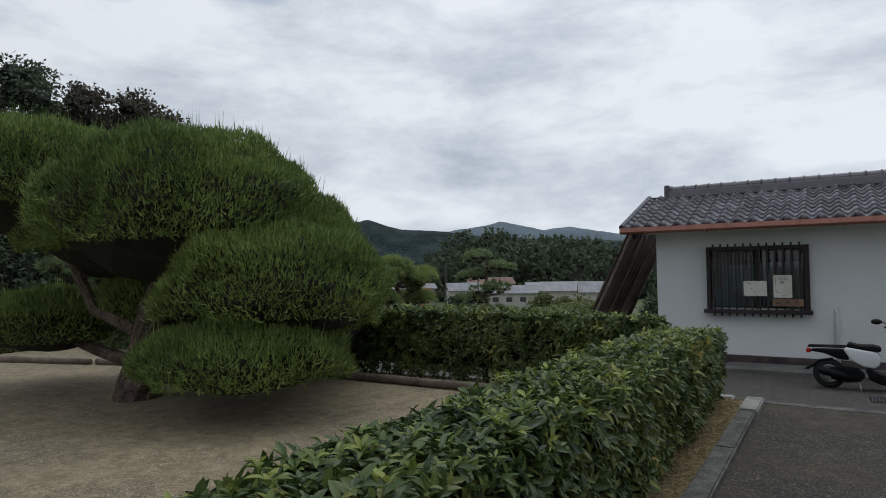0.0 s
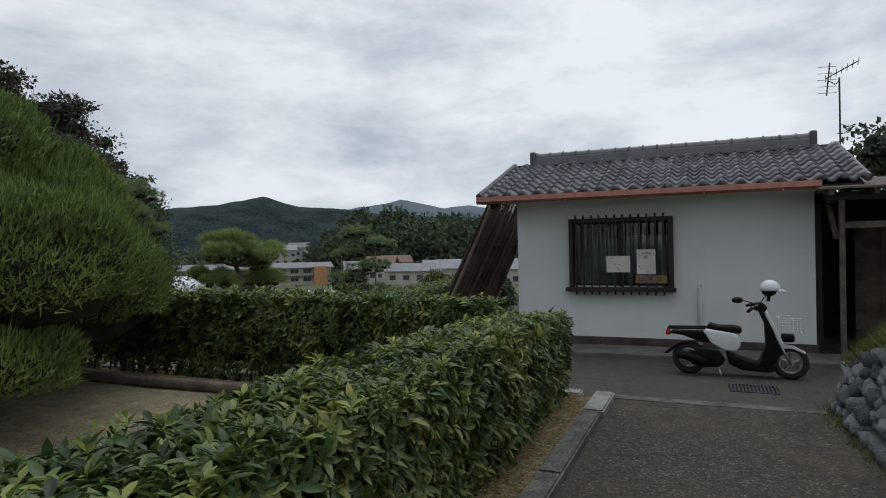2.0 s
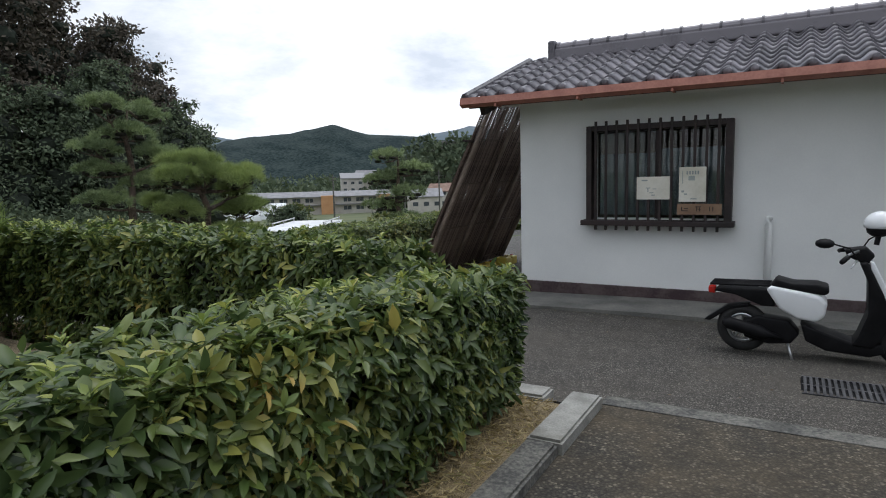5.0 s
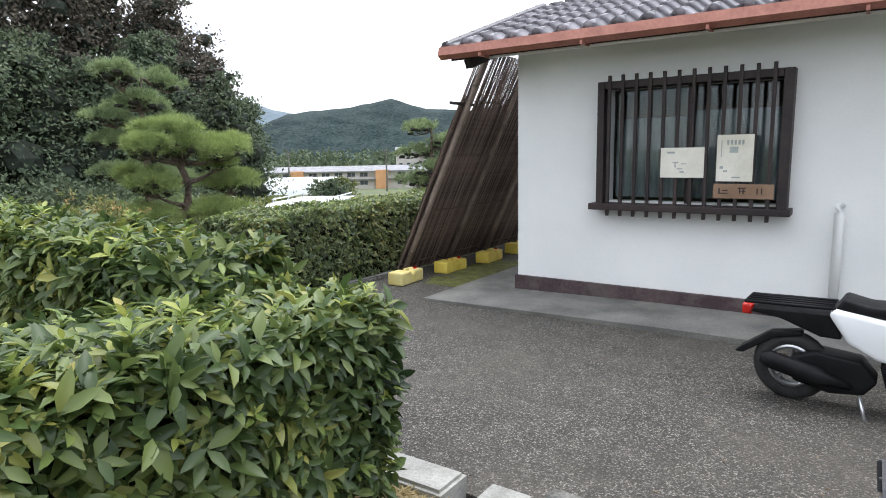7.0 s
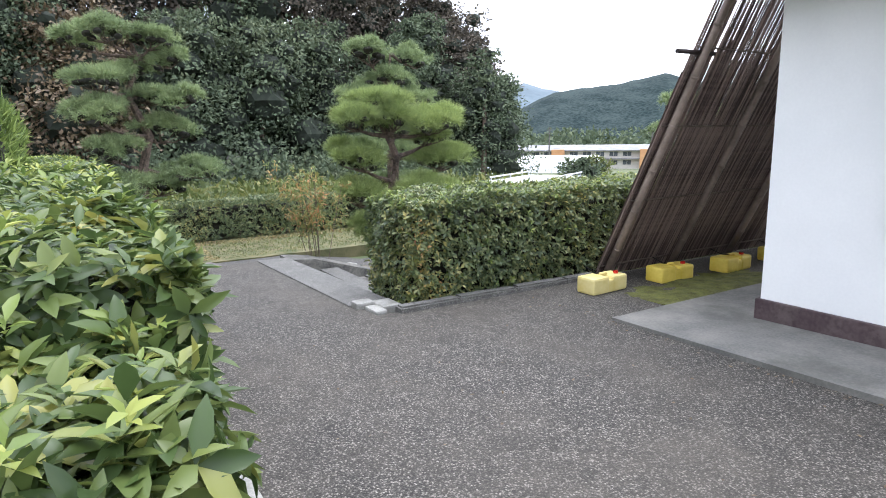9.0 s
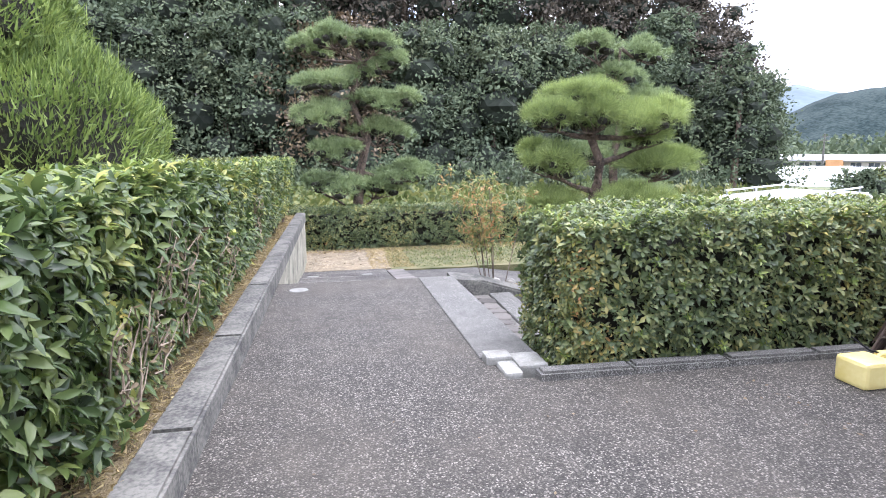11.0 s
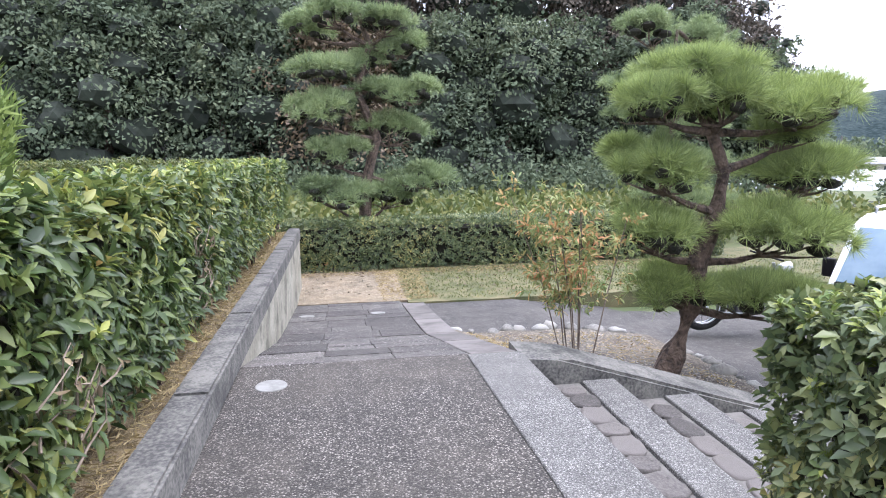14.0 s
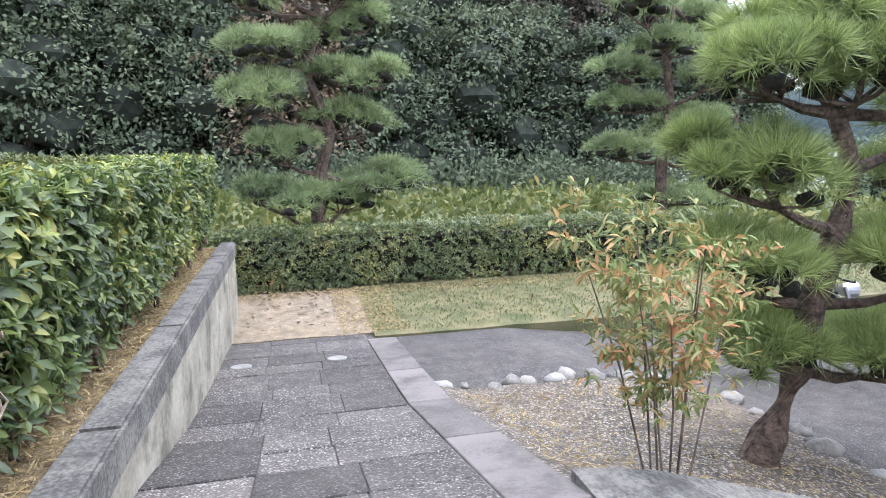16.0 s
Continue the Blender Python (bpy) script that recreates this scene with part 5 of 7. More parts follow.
def weeds(name, label, x0, y0, x1, y1, zf, hmax, n, ln, wd, mat, seed, up=1.0):
    rng = np.random.default_rng(seed)
    x, y = rng.uniform(x0, x1, n), rng.uniform(y0, y1, n)
    hs = np.array([(0.35 + 0.65 * max(0, 0.5 + noise.noise((a * 0.7, b * 0.7, 2)))) for a, b in zip(x, y)]) * hmax
    z = np.array([zf(a, b) for a, b in zip(x, y)]) + rng.random(n) * hs
    d = unit(rng.normal(0, 0.6, (n, 3)) + np.array([0, 0, up]))
    V, F = rhombs(np.stack([x, y, z], 1), d, unit(rng.normal(size=(n, 3))), ln * rng.uniform(0.6, 1.3, n), wd * rng.uniform(0.6, 1.3, n))
    return tagged(from_arrays(name, V, F, mat), label, "plants", kind="stuff")


weeds("weeds", "thick yellow-green undergrowth beyond the low hedge", -30, -6, -16.6, 26, lambda x, y: lowz(x, y), 0.95, 26000, 0.26, 0.13, L_weed, 51, 0.4)
weeds("undergrowth", "dark undergrowth at the foot of the wood", -36, -10, -29, 28, lambda x, y: lowz(x, y), 2.6, 30000, 0.24, 0.14, L_forest, 52, 0.3)
rngl = np.random.default_rng(55)
nl = 420
lx = np.where(rngl.random(nl) < 0.5, -14.15 + np.abs(rngl.normal(0, 0.22, nl)), rngl.uniform(-14.1, -12.3, nl))
ly = rngl.uniform(7.5, 11.5, nl)
V, F = rhombs(np.stack([lx, ly, np.full(nl, -0.962)], 1), unit(np.stack([rngl.normal(size=nl), rngl.normal(size=nl), np.full(nl, 0.1)], 1)), unit(rngl.normal(0, 0.3, (nl, 3)) + np.array([0, 0, 1])), rngl.uniform(0.04, 0.09, nl), rngl.uniform(0.02, 0.045, nl))
tagged(from_arrays("fallen_leaves", V, F, L_forest_red), "brown fallen leaves at the foot of the hedge", "leaves", kind="stuff")
nl = 260
lx, ly = rngl.uniform(-3.9, 1.0, nl), rngl.uniform(8.0, 10.5, nl)
near_edge = rngl.random(nl) < 0.6
ly = np.where(near_edge, 10.27 - np.abs(rngl.normal(0, 0.05, nl)), ly)
V, F = rhombs(np.stack([lx, ly, np.array([gz(a, b) + 0.008 for a, b in zip(lx, ly)])], 1), unit(np.stack([rngl.normal(size=nl), rngl.normal(size=nl), np.full(nl, 0.1)], 1)), unit(rngl.normal(0, 0.3, (nl, 3)) + np.array([0, 0, 1])), rngl.uniform(0.012, 0.03, nl), rngl.uniform(0.008, 0.018, nl))
tagged(from_arrays("leaf_litter", V, F, L_forest_red), "dry leaf litter along the apron's edge", "leaves", kind="stuff")
weeds("grass", "thin grass on the verge", -14.2, 9.15, -12.0, 18, lambda x, y: -0.985, 0.02, 14000, 0.05, 0.010, L_weed, 53, 0.7)


def litter(label, x0, y0, x1, y1, zf, n, seed):
    """Dry clippings and short grass lying on a strip of soil."""
    rng = np.random.default_rng(seed)
    x, y = rng.uniform(x0, x1, n), rng.uniform(y0, y1, n)
    z = np.array([zf(a, b) for a, b in zip(x, y)]) + rng.uniform(0.0, 0.012, n)
    d = unit(rng.normal(0, 1, (n, 3)) * np.array([1, 1, 0.25]) + np.array([0, 0, 0.12]))
    V, F = blades(np.stack([x, y, z], 1), d, rng.uniform(0.02, 0.07, n), rng.uniform(0.004, 0.010, n), rng)
    tagged(from_arrays("hedge_litter", V, F, L_straw), label, "litter", kind="stuff")


litter("dry straw-coloured clippings beside the lane kerb", -1.12, -1.0, -0.85, 7.4, lambda x, y: 0.145, 6500, 81)
litter("brown needles and dry leaves between the sand and the verge", -14.2, 8.75, -12.0, 9.5, lambda x, y: -0.965, 2600, 83)
litter("brown needles and dry leaves at the foot of the low hedge", -14.25, 7.3, -13.8, 14.0, lambda x, y: -0.965, 3200, 84)
litter("brown needles strewn over the planting bed", -9.7, 9.4, -7.5, 11.4, bed_z, 2600, 85)
litter("dry straw-coloured clippings above the retaining wall", -12.8, 7.16, -1.0, 7.43, lambda x, y: wall_top(x) - 0.02, 8500, 82)


def nandina():
    """Upright canes with airy sprays of reddish leaflets."""
    base = (-7.58, 9.84, -0.37)
    ob = empty("nandina_shrub", base, "thin nandina shrub with green and orange-red leaves", "shrub")
    inv = Matrix.Translation(tuple(-c for c in base))
    rng = np.random.default_rng(61)
    r = random.Random(61)
    VV, FF, off = [], [], 0
    for i in range(8):
        a = r.uniform(0, 6.28)
        lean = r.uniform(0.10, 0.34)
        h = r.uniform(0.75, 1.3)
        p0 = Vector((base[0] + math.cos(a) * 0.07, base[1] + math.sin(a) * 0.10, base[2] - 0.05))
        p2 = p0 + Vector((math.cos(a) * lean, math.sin(a) * lean * 1.3, h))
        p1 = p0.lerp(p2, 0.5) + Vector((r.uniform(-0.03, 0.03), r.uniform(-0.03, 0.03), 0))
        bm = tube(bmesh.new(), [p0, p1, p2], [0.0055, 0.0045, 0.0025], 6)
        part("cane", bm, M_wood, ob).matrix_parent_inverse = inv
        for s in range(30):
            t = r.uniform(0.42, 1.05)
            q = p0.lerp(p2, t)
            dr = Vector((r.uniform(-1, 1), r.uniform(-1, 1), r.uniform(0.0, 0.6))).normalized()
            e = q + dr * r.uniform(0.10, 0.20)
            m = 11
            tt = rng.random(m)
            P = np.array(q)[None] + (np.array(e) - np.array(q))[None] * (0.35 + 0.65 * tt)[:, None]
            d = unit(np.array(dr)[None] * 0.5 + rng.normal(0, 0.6, (m, 3)) + np.array([0, 0, -0.15]))
            V, F = leaves(P, d, unit(rng.normal(0, 0.4, (m, 3)) + np.array([0, 0, 1])), rng.uniform(0.040, 0.072, m), rng.uniform(0.011, 0.019, m))
            VV.append(V)
            FF.append(F + off)
            off += len(V)
    k = from_arrays("foliage", np.concatenate(VV), np.concatenate(FF), L_nandina, ob, label="green and orange leaflets")
    k.matrix_parent_inverse = inv


nandina()


# ---- distance ----
def ridge(name, label, dist, az0, az1, prof, mat, seed, rough, z_base=-12):
    """A long ridge: profile of elevation against bearing, built as a rounded slope."""
    bm = bmesh.new()
    n = 420
    rows = []
    for k, (dd, f) in enumerate(((0.72, 0.0), (0.80, 0.35), (0.88, 0.68), (0.95, 0.9), (1.0, 1.0), (1.08, 0.6))):
        row = []
        for i in range(n + 1):
            az = az0 + (az1 - az0) * i / n
            el = float(np.interp(az, [p[0] for p in prof], [p[1] for p in prof]))
            top = el * dist + rough * dist * (noise.noise((az * 0.9, seed, 0)) * 0.5 + noise.noise((az * 4.0, seed, 3)) * 0.35 + noise.noise((az * 14.0, seed, 5)) * 0.22)
            z = z_base + (top - z_base) * f + (rough * dist * 0.9 * noise.noise((az * 0.8, k * 1.7, seed)) if 0 < k < 4 else 0)
            a = radians(az)
            row.append(bm.verts.new((-math.sin(a) * dist * dd, math.cos(a) * dist * dd, z)))
        rows.append(row)
    for r0, r1 in zip(rows, rows[1:]):
        for i in range(n):
            bm.faces.new((r0[i + 1], r0[i], r1[i], r1[i + 1]))
    return tagged(part(name, bm, mat, smooth=True), label, "mountain", kind="structure")


ridge("backdrop_mountain", "dark green wooded mountain ridge", 900, -30, 75, [(-30, 0.03), (0, 0.04), (15, 0.042), (24, 0.050), (30, 0.058), (31.6, 0.063), (33, 0.065), (35.9, 0.068), (37, 0.073), (38.9, 0.0845), (40.3, 0.079), (42, 0.073), (43.7, 0.069), (46, 0.066), (48.1, 0.061), (50, 0.047), (52, 0.03), (60, 0.03), (75, 0.05)], M_mount, 3, 0.0025)
ridge("backdrop_mountain_far", "far mountain ridge painted pale blue for haze", 2200, -20, 70, [(-20, 0.05), (10, 0.048), (16, 0.052), (20.4, 0.066), (22.8, 0.062), (25.3, 0.072), (26.7, 0.077), (28, 0.071), (31, 0.064), (36, 0.04), (46, 0.056), (49.3, 0.067), (50.9, 0.076), (54, 0.062), (60, 0.05), (70, 0.05)], M_mount_far, 8, 0.002)
# nearer wooded knoll: many small conifers on a rise
KNOLLS = ((-111, 207, 25, 21), (-90, 217, 52, 16))
bm = bmesh.new()
for kx, ky, kr, kh in KNOLLS:
    lump(bm, (kx, ky, -8), kr, kh, 5, 4, 0.1)
# mound is painted in the same under-tree shade, seen between the conifers
tagged(part("backdrop_knoll", bm, M_leaf_shade, smooth=True), "dark wooded knoll", "hill", kind="structure")
rk = random.Random(9)
rngk = np.random.default_rng(9)
VV, FF, off = [], [], 0
for i in range(900):
    az = radians(rk.uniform(8, 36))
    d = rk.uniform(155, 228)
    xx, yy = -math.sin(az) * d, math.cos(az) * d
    zz = max(-8 + kh * math.sqrt(max(0.0, 1 - ((xx - kx) / kr) ** 2 - ((yy - ky) / kr) ** 2)) for kx, ky, kr, kh in KNOLLS)
    if zz <= -7.9:
        continue
    m = 34
    hgt = rk.uniform(4.5, 7.5)
    t = rngk.random(m)
    a = rngk.random(m) * 6.28
    rad = 2.3 * (1 - t * 0.75)
    P = np.stack([xx + rad * np.cos(a), yy + rad * np.sin(a), zz - 2 + t * hgt], 1)
    V, F = rhombs(P, unit(np.stack([np.cos(a), np.sin(a), np.full(m, 0.6)], 1) + rngk.normal(0, 0.5, (m, 3))), unit(rngk.normal(size=(m, 3))), rngk.uniform(1.2, 2.4, m), rngk.uniform(0.9, 1.6, m))
    VV.append(V)
    FF.append(F + off)
    off += len(V)
tagged(from_arrays("far_woods", np.concatenate(VV), np.concatenate(FF), L_forest), "dark conifers on the knoll", "woods", kind="stuff")
VV, FF, off = [], [], 0
for i in range(700):
    az = radians(rk.uniform(2, 64))
    d = rk.uniform(190, 420)
    xx, yy = -math.sin(az) * d, math.cos(az) * d
    m = 26
    t, a = rngk.random(m), rngk.random(m) * 6.28
    P = np.stack([xx + 3.2 * np.cos(a), yy + 3.2 * np.sin(a), -9 + t * (3.5 + max(0, (d - 220) * 0.045))], 1)
    V, F = rhombs(P, unit(rngk.normal(size=(m, 3)) + np.array([0, 0, 0.6])), unit(rngk.normal(size=(m, 3))), rngk.uniform(1.5, 3.5, m), rngk.uniform(1.2, 2.4, m))
    VV.append(V)
    FF.append(F + off)
    off += len(V)
tagged(from_arrays("far_woods", np.concatenate(VV), np.concatenate(FF), L_forest), "green trees scattered over the valley", "woods", kind="stuff")

M_render = pm("cream_render", (0.50, 0.47, 0.42), (0.62, 0.59, 0.54), 0.6, 0.9, 5, 0.3, 0.0)
M_orange = pm("orange_render", (0.50, 0.26, 0.12), (0.60, 0.34, 0.17), 0.6, 0.9, 5, 0.3, 0.0)
M_farroof = pm("grey_far_roof", (0.20, 0.20, 0.21), (0.32, 0.32, 0.33), 0.8, 0.8, 6, 0.4, 0.0, obr=0.5)
M_brownroof = pm("brown_far_roof", (0.16, 0.10, 0.075), (0.26, 0.17, 0.13), 0.8, 0.8, 6, 0.4, 0.0)
M_farwin = pm("dark_window", (0.05, 0.06, 0.07), (0.10, 0.115, 0.13), 1, 0.2, 6, 0.3, 0.0)
M_vinyl = pm("white_vinyl", (0.70, 0.73, 0.75), (0.82, 0.85, 0.86), 0.4, 0.35, 3, 0.3, 0.0)
M_tarp = pm("blue_tarp", (0.05, 0.22, 0.42), (0.08, 0.32, 0.55), 0.6, 0.5, 4, 0.3, 0.0)


def at_bearing(az, d, z):
    a = radians(az)
    return (-math.sin(a) * d, math.cos(a) * d, z)


def far_house(az, d, z, w, dep, h, roof_h, mat_roof, label, turn=0.0, floors=1, mat_wall=None):
    """A small house: walls, gabled roof, windows in each storey."""
    ob = empty("house", at_bearing(az, d, z), label, "house", "valley houses")
    ob.rotation_euler = (0, 0, radians(az + turn))
    part("wall", bx(-w / 2, -dep / 2, -1, w / 2, dep / 2, h), mat_wall or M_render, ob)
    bm = bmesh.new()
    extrude_yz(bm, [(-dep / 2 - 0.5, h - 0.1), (0, h + roof_h), (dep / 2 + 0.5, h - 0.1), (dep / 2 + 0.5, h + 0.1), (0, h + roof_h + 0.22), (-dep / 2 - 0.5, h + 0.1)], -w / 2 - 0.4, w / 2 + 0.4)
    part("roof", bm, mat_roof, ob)
    bm = prism(bmesh.new(), [(-w / 2, -dep / 2), (w / 2, -dep / 2), (w / 2, dep / 2), (-w / 2, dep / 2)], h - 0.05, h + 0.15)
    part("eave", bm, mat_roof, ob)
    for f in range(floors):
        k = max(2, int(w / 2.6))
        for i in range(k):
            xx = -w / 2 + (i + 0.5) * w / k
            zz = 0.9 + f * 2.7
            win_ob = part("window", bx(xx - 0.75, -dep / 2 - 0.06, zz, xx + 0.75, -dep / 2 - 0.01, zz + 1.15), M_render, ob)
            part("pane", bx(xx - 0.66, -dep / 2 - 0.09, zz + 0.08, xx + 0.66, -dep / 2 - 0.062, zz + 1.07), M_farwin, win_ob)
    return ob


def apartment():
    """A long two-storey block with an orange stair bay, balconies and a low grey roof."""
    ob = empty("apartment_block", at_bearing(43, 168, -7.6), "long cream two-storey apartment block with orange bays", "building")
    ob.rotation_euler = (0, 0, radians(41))
    x0, x1 = -27.0, 30.0
    ob.scale = (1, 1, 0.8)
    part("wall", bx(x0, 0, -1, x1, 8, 5.2), M_render, ob)
    bm = bmesh.new()
    extrude_yz(bm, [(-1.4, 5.1), (4, 6.6), (9, 5.1), (9, 5.3), (4, 6.9), (-1.4, 5.35)], x0 - 0.6, x1 + 0.6)
    part("roof", bm, M_farroof, ob)
    part("storey_band", bx(x0, -1.3, 2.5, x1, -0.01, 2.75), M_farroof, ob, "grey canopy between the storeys")
    for xx in (-9.5, 12.0, 27.0):
        part("stair_bay", bx(xx - 1.6, -1.6, -1, xx + 1.6, -0.01, 5.6), M_orange, ob, "orange rendered stair bay")
    for f in range(2):
        for i in range(17):
            xx = x0 + 1.8 + i * 3.26
            if min(abs(xx + 9.5), abs(xx - 12.0), abs(xx - 27.0)) < 2.6:
                continue
            zz = 0.7 + f * 2.65
            win_ob = part("window", bx(xx - 1.1, -0.09, zz, xx + 1.1, -0.012, zz + 1.5), M_render, ob)
            part("pane", bx(xx - 0.98, -0.13, zz + 0.1, xx - 0.05, -0.092, zz + 1.4), M_farwin, win_ob)
            part("pane", bx(xx + 0.05, -0.13, zz + 0.1, xx + 0.98, -0.092, zz + 1.4), M_farwin, win_ob)


apartment()
for az, d, z, w, dep, h, rh, mr, lb, tn, fl in (
        (30.2, 160, -7.0, 8, 7, 3.2, 1.8, M_farroof, "single-storey house with a grey tiled roof", 8, 1),
        (25.2, 140, -6.6, 12, 7, 2.8, 1.5, M_farroof, "low house with a long grey roof", -6, 1),
        (22.6, 145, -6.4, 9, 7, 3.0, 1.6, M_farroof, "grey-roofed house among trees", 10, 1),
        (28.3, 170, -7.4, 8, 7, 4.6, 1.8, M_brownroof, "two-storey house with a brown roof", -10, 2),
        (27.0, 180, -7.4, 8, 6, 4.6, 1.8, M_brownroof, "two-storey house with a reddish roof", 15, 2),
        (37.0, 260, -5.0, 9, 7, 6.0, 2.0, M_farroof, "pale two-storey house on the hillside", 5, 2),
        (35.7, 265, -4.5, 8, 7, 6.5, 2.0, M_farroof, "pale house with a dark gable", -12, 2),
        (21.0, 140, -6.6, 10, 7, 3.2, 1.8, M_farroof, "single-storey house with a grey roof", 0, 1),
        (17.5, 120, -6.2, 9, 7, 3.2, 1.8, M_farroof, "house with a pale wall and grey roof", 4, 1),
        (55.5, 190, -6.6, 16, 7, 4.0, 1.5, M_farroof, "long low shed with a pale wall", 0, 1)):
    far_house(az, d, z, w, dep, h, rh, mr, lb, tn, fl)


def greenhouse(az, d, z, w, L, turn):
    """A vinyl tunnel with hoops."""
    ob = empty("greenhouse", at_bearing(az, d, z), "white vinyl tunnel greenhouse", "greenhouse", "tunnel greenhouses")
    ob.rotation_euler = (0, 0, radians(az + turn))
    prof = [(w / 2 * math.cos(math.pi * i / 12), w * 0.52 * math.sin(math.pi * i / 12)) for i in range(13)]
    part("cover", extrude_yz(bmesh.new(), prof, -L / 2, L / 2), M_vinyl, ob, smooth=False)
    for i in range(6):
        xx = -L / 2 + i * L / 5
        bm = tube(bmesh.new(), [(xx, y * 1.01, z2 * 1.01) for y, z2 in prof], 0.05, 5)
        part("hoop", bm, M_chrome, ob)


greenhouse(48.6, 112, -5.4, 5.4, 17, 4)
greenhouse(50.8, 104, -5.2, 5.4, 9, 30)
greenhouse(45.0, 116, -5.4, 5.0, 12, 0)


def pole(az, d, z, h):
    ob = empty("utility_pole", at_bearing(az, d, z), "grey concrete utility pole", "pole", "utility poles")
    part("shaft", tube(bmesh.new(), [(0, 0, -0.5), (0, 0, h)], [0.2, 0.13], 8), M_concrete, ob)
    for k in (0.86, 0.93):
        part("crossarm", bx(-0.9, -0.06, h * k, 0.9, 0.06, h * k + 0.12), M_concrete, ob)


for az, d, z, h in ((46.5, 130, -6.3, 8.5), (38.0, 125, -6.0, 8.0), (31.8, 135, -6.3, 9.0), (28.8, 150, -6.5, 9)):
    pole(az, d, z, h)


# ---- bamboo screen and water jugs ----
def bamboo_screen():
    """A leaning screen of reeds on bamboo poles with cross battens."""
    base = (-4.15, 12.6, 0.0)
    ob = empty("bamboo_screen", base, "leaning brown reed screen on grey bamboo poles", "screen")
    inv = Matrix.Translation(tuple(-c for c in base))

    def on(y, s, lift=0.0):
        """Point at y along the screen and s up its slope."""
        return Vector((-4.15 + 1.14 * s - 0.05 * lift, y, 0.0 + 2.32 * s + 0.02 * lift))

    for y in (11.22, 12.1, 13.0, 13.9):
        bm = bmesh.new()
        tube(bm, [on(y, t) + Vector((0.05, 0, -0.02)) for t in (-0.01, 0.25, 0.5, 0.75, 1.0)], [0.033, 0.032, 0.030, 0.029, 0.027], 10)
        for t in (0.12, 0.27, 0.42, 0.57, 0.72, 0.87):
            tube(bm, [on(y, t - 0.004) + Vector((0.05, 0, -0.02)), on(y, t + 0.004) + Vector((0.05, 0, -0.02))], 0.035, 10)
        part("pole", bm, M_bamboo, ob, "grey bamboo pole", smooth=True).matrix_parent_inverse = inv
    for t in (0.04, 0.3, 0.56, 0.80):
        bm = tube(bmesh.new(), [on(11.15, t) + Vector((0.015, 0, 0)), on(14.0, t) + Vector((0.012, 0, 0))], 0.007, 6)
        part("batten", bm, M_wood, ob).matrix_parent_inverse = inv
    bm = tube(bmesh.new(), [on(10.98, 0.785), on(11.4, 0.785)], 0.018, 6)
    part("batten", bm, M_dark, ob, "protruding dark cross pole").matrix_parent_inverse = inv
    r = random.Random(12)
    meshes = []
    for k in range(4):
        bm = bmesh.new()
        tube(bm, [on(0, t) + Vector((r.uniform(-0.006, 0.006), r.uniform(-0.004, 0.004), 0)) for t in (0.0, 0.33, 0.66, 1.0)], [0.0068, 0.006, 0.0055, 0.004], 5, False)
        meshes.append(mesh_of(bm, "reed", M_reed))
    n = 250
    for i in range(n):
        if r.random() < 0.06:
            continue
        o = new("reed", meshes[i % 4])
        o.parent, o.matrix_parent_inverse = ob, inv
        o.matrix_basis = Matrix.Translation((r.uniform(-0.004, 0.004), 11.16 + i * 0.0113 + r.uniform(-0.002, 0.002), 0))
    bm = bmesh.new()
    for i in range(420):
        y = 11.16 + i * 0.0067
        t0, t1 = r.uniform(-0.01, 0.05), r.choice((r.uniform(0.62, 0.8), r.uniform(0.66, 0.8), r.uniform(0.72, 0.86)))
        a, b = on(y, t0, 0.35), on(y + r.uniform(-0.01, 0.01), t1, 0.35)
        w = Vector((0, 0.0058, 0))
        q = Vector((0.0, 0, 0.004))
        vs = [bm.verts.new(p) for p in (a - w, a + w, b + w, b - w, a + q, b + q)]
        bm.faces.new((vs[0], vs[1], vs[2], vs[3]))
        bm.faces.new((vs[1], vs[4], vs[5], vs[2]))
        bm.faces.new((vs[4], vs[0], vs[3], vs[5]))
    k = part("reed_backing", bm, M_reed, ob)
    k.matrix_parent_inverse = inv
    k["kind"] = "stuff"


bamboo_screen()


def jug(x, y, ang, mat, label):
    """A moulded jerrycan lying down, tied as a weight."""
    ob = empty("water_jug", (x, y, 0.0), label, "jug", "water jugs")
    ob.rotation_euler = (0, 0, ang)
    ob.scale = (0.85, 0.86, 0.78)
    ob.location.z = gz(x, y)
    bm = bmesh.new()
    box(bm, -0.11, -0.235, 0.0, 0.11, -0.02, 0.175, bev=0.025)
    box(bm, -0.105, -0.055, 0.0, 0.105, 0.065, 0.135, bev=0.02)
    box(bm, -0.11, 0.03, 0.0, 0.11, 0.235, 0.17, bev=0.028)
    part("body", bm, mat, ob, smooth=False)
    part("handle", tube(bmesh.new(), [(0, -0.06, 0.15), (0, -0.03, 0.185), (0, 0.04, 0.185), (0, 0.07, 0.15)], 0.013, 8), mat, ob)
    part("cap", tube(bmesh.new(), [(0.03, 0.15, 0.165), (0.03, 0.15, 0.195)], 0.024, 12), M_red, ob, "red screw cap")
    part("cord", tube(bmesh.new(), [(0, 0.02, 0.18), (-0.12, 0.03, 0.16), (-0.28, 0.05, 0.2)], 0.006, 5), M_black, ob)


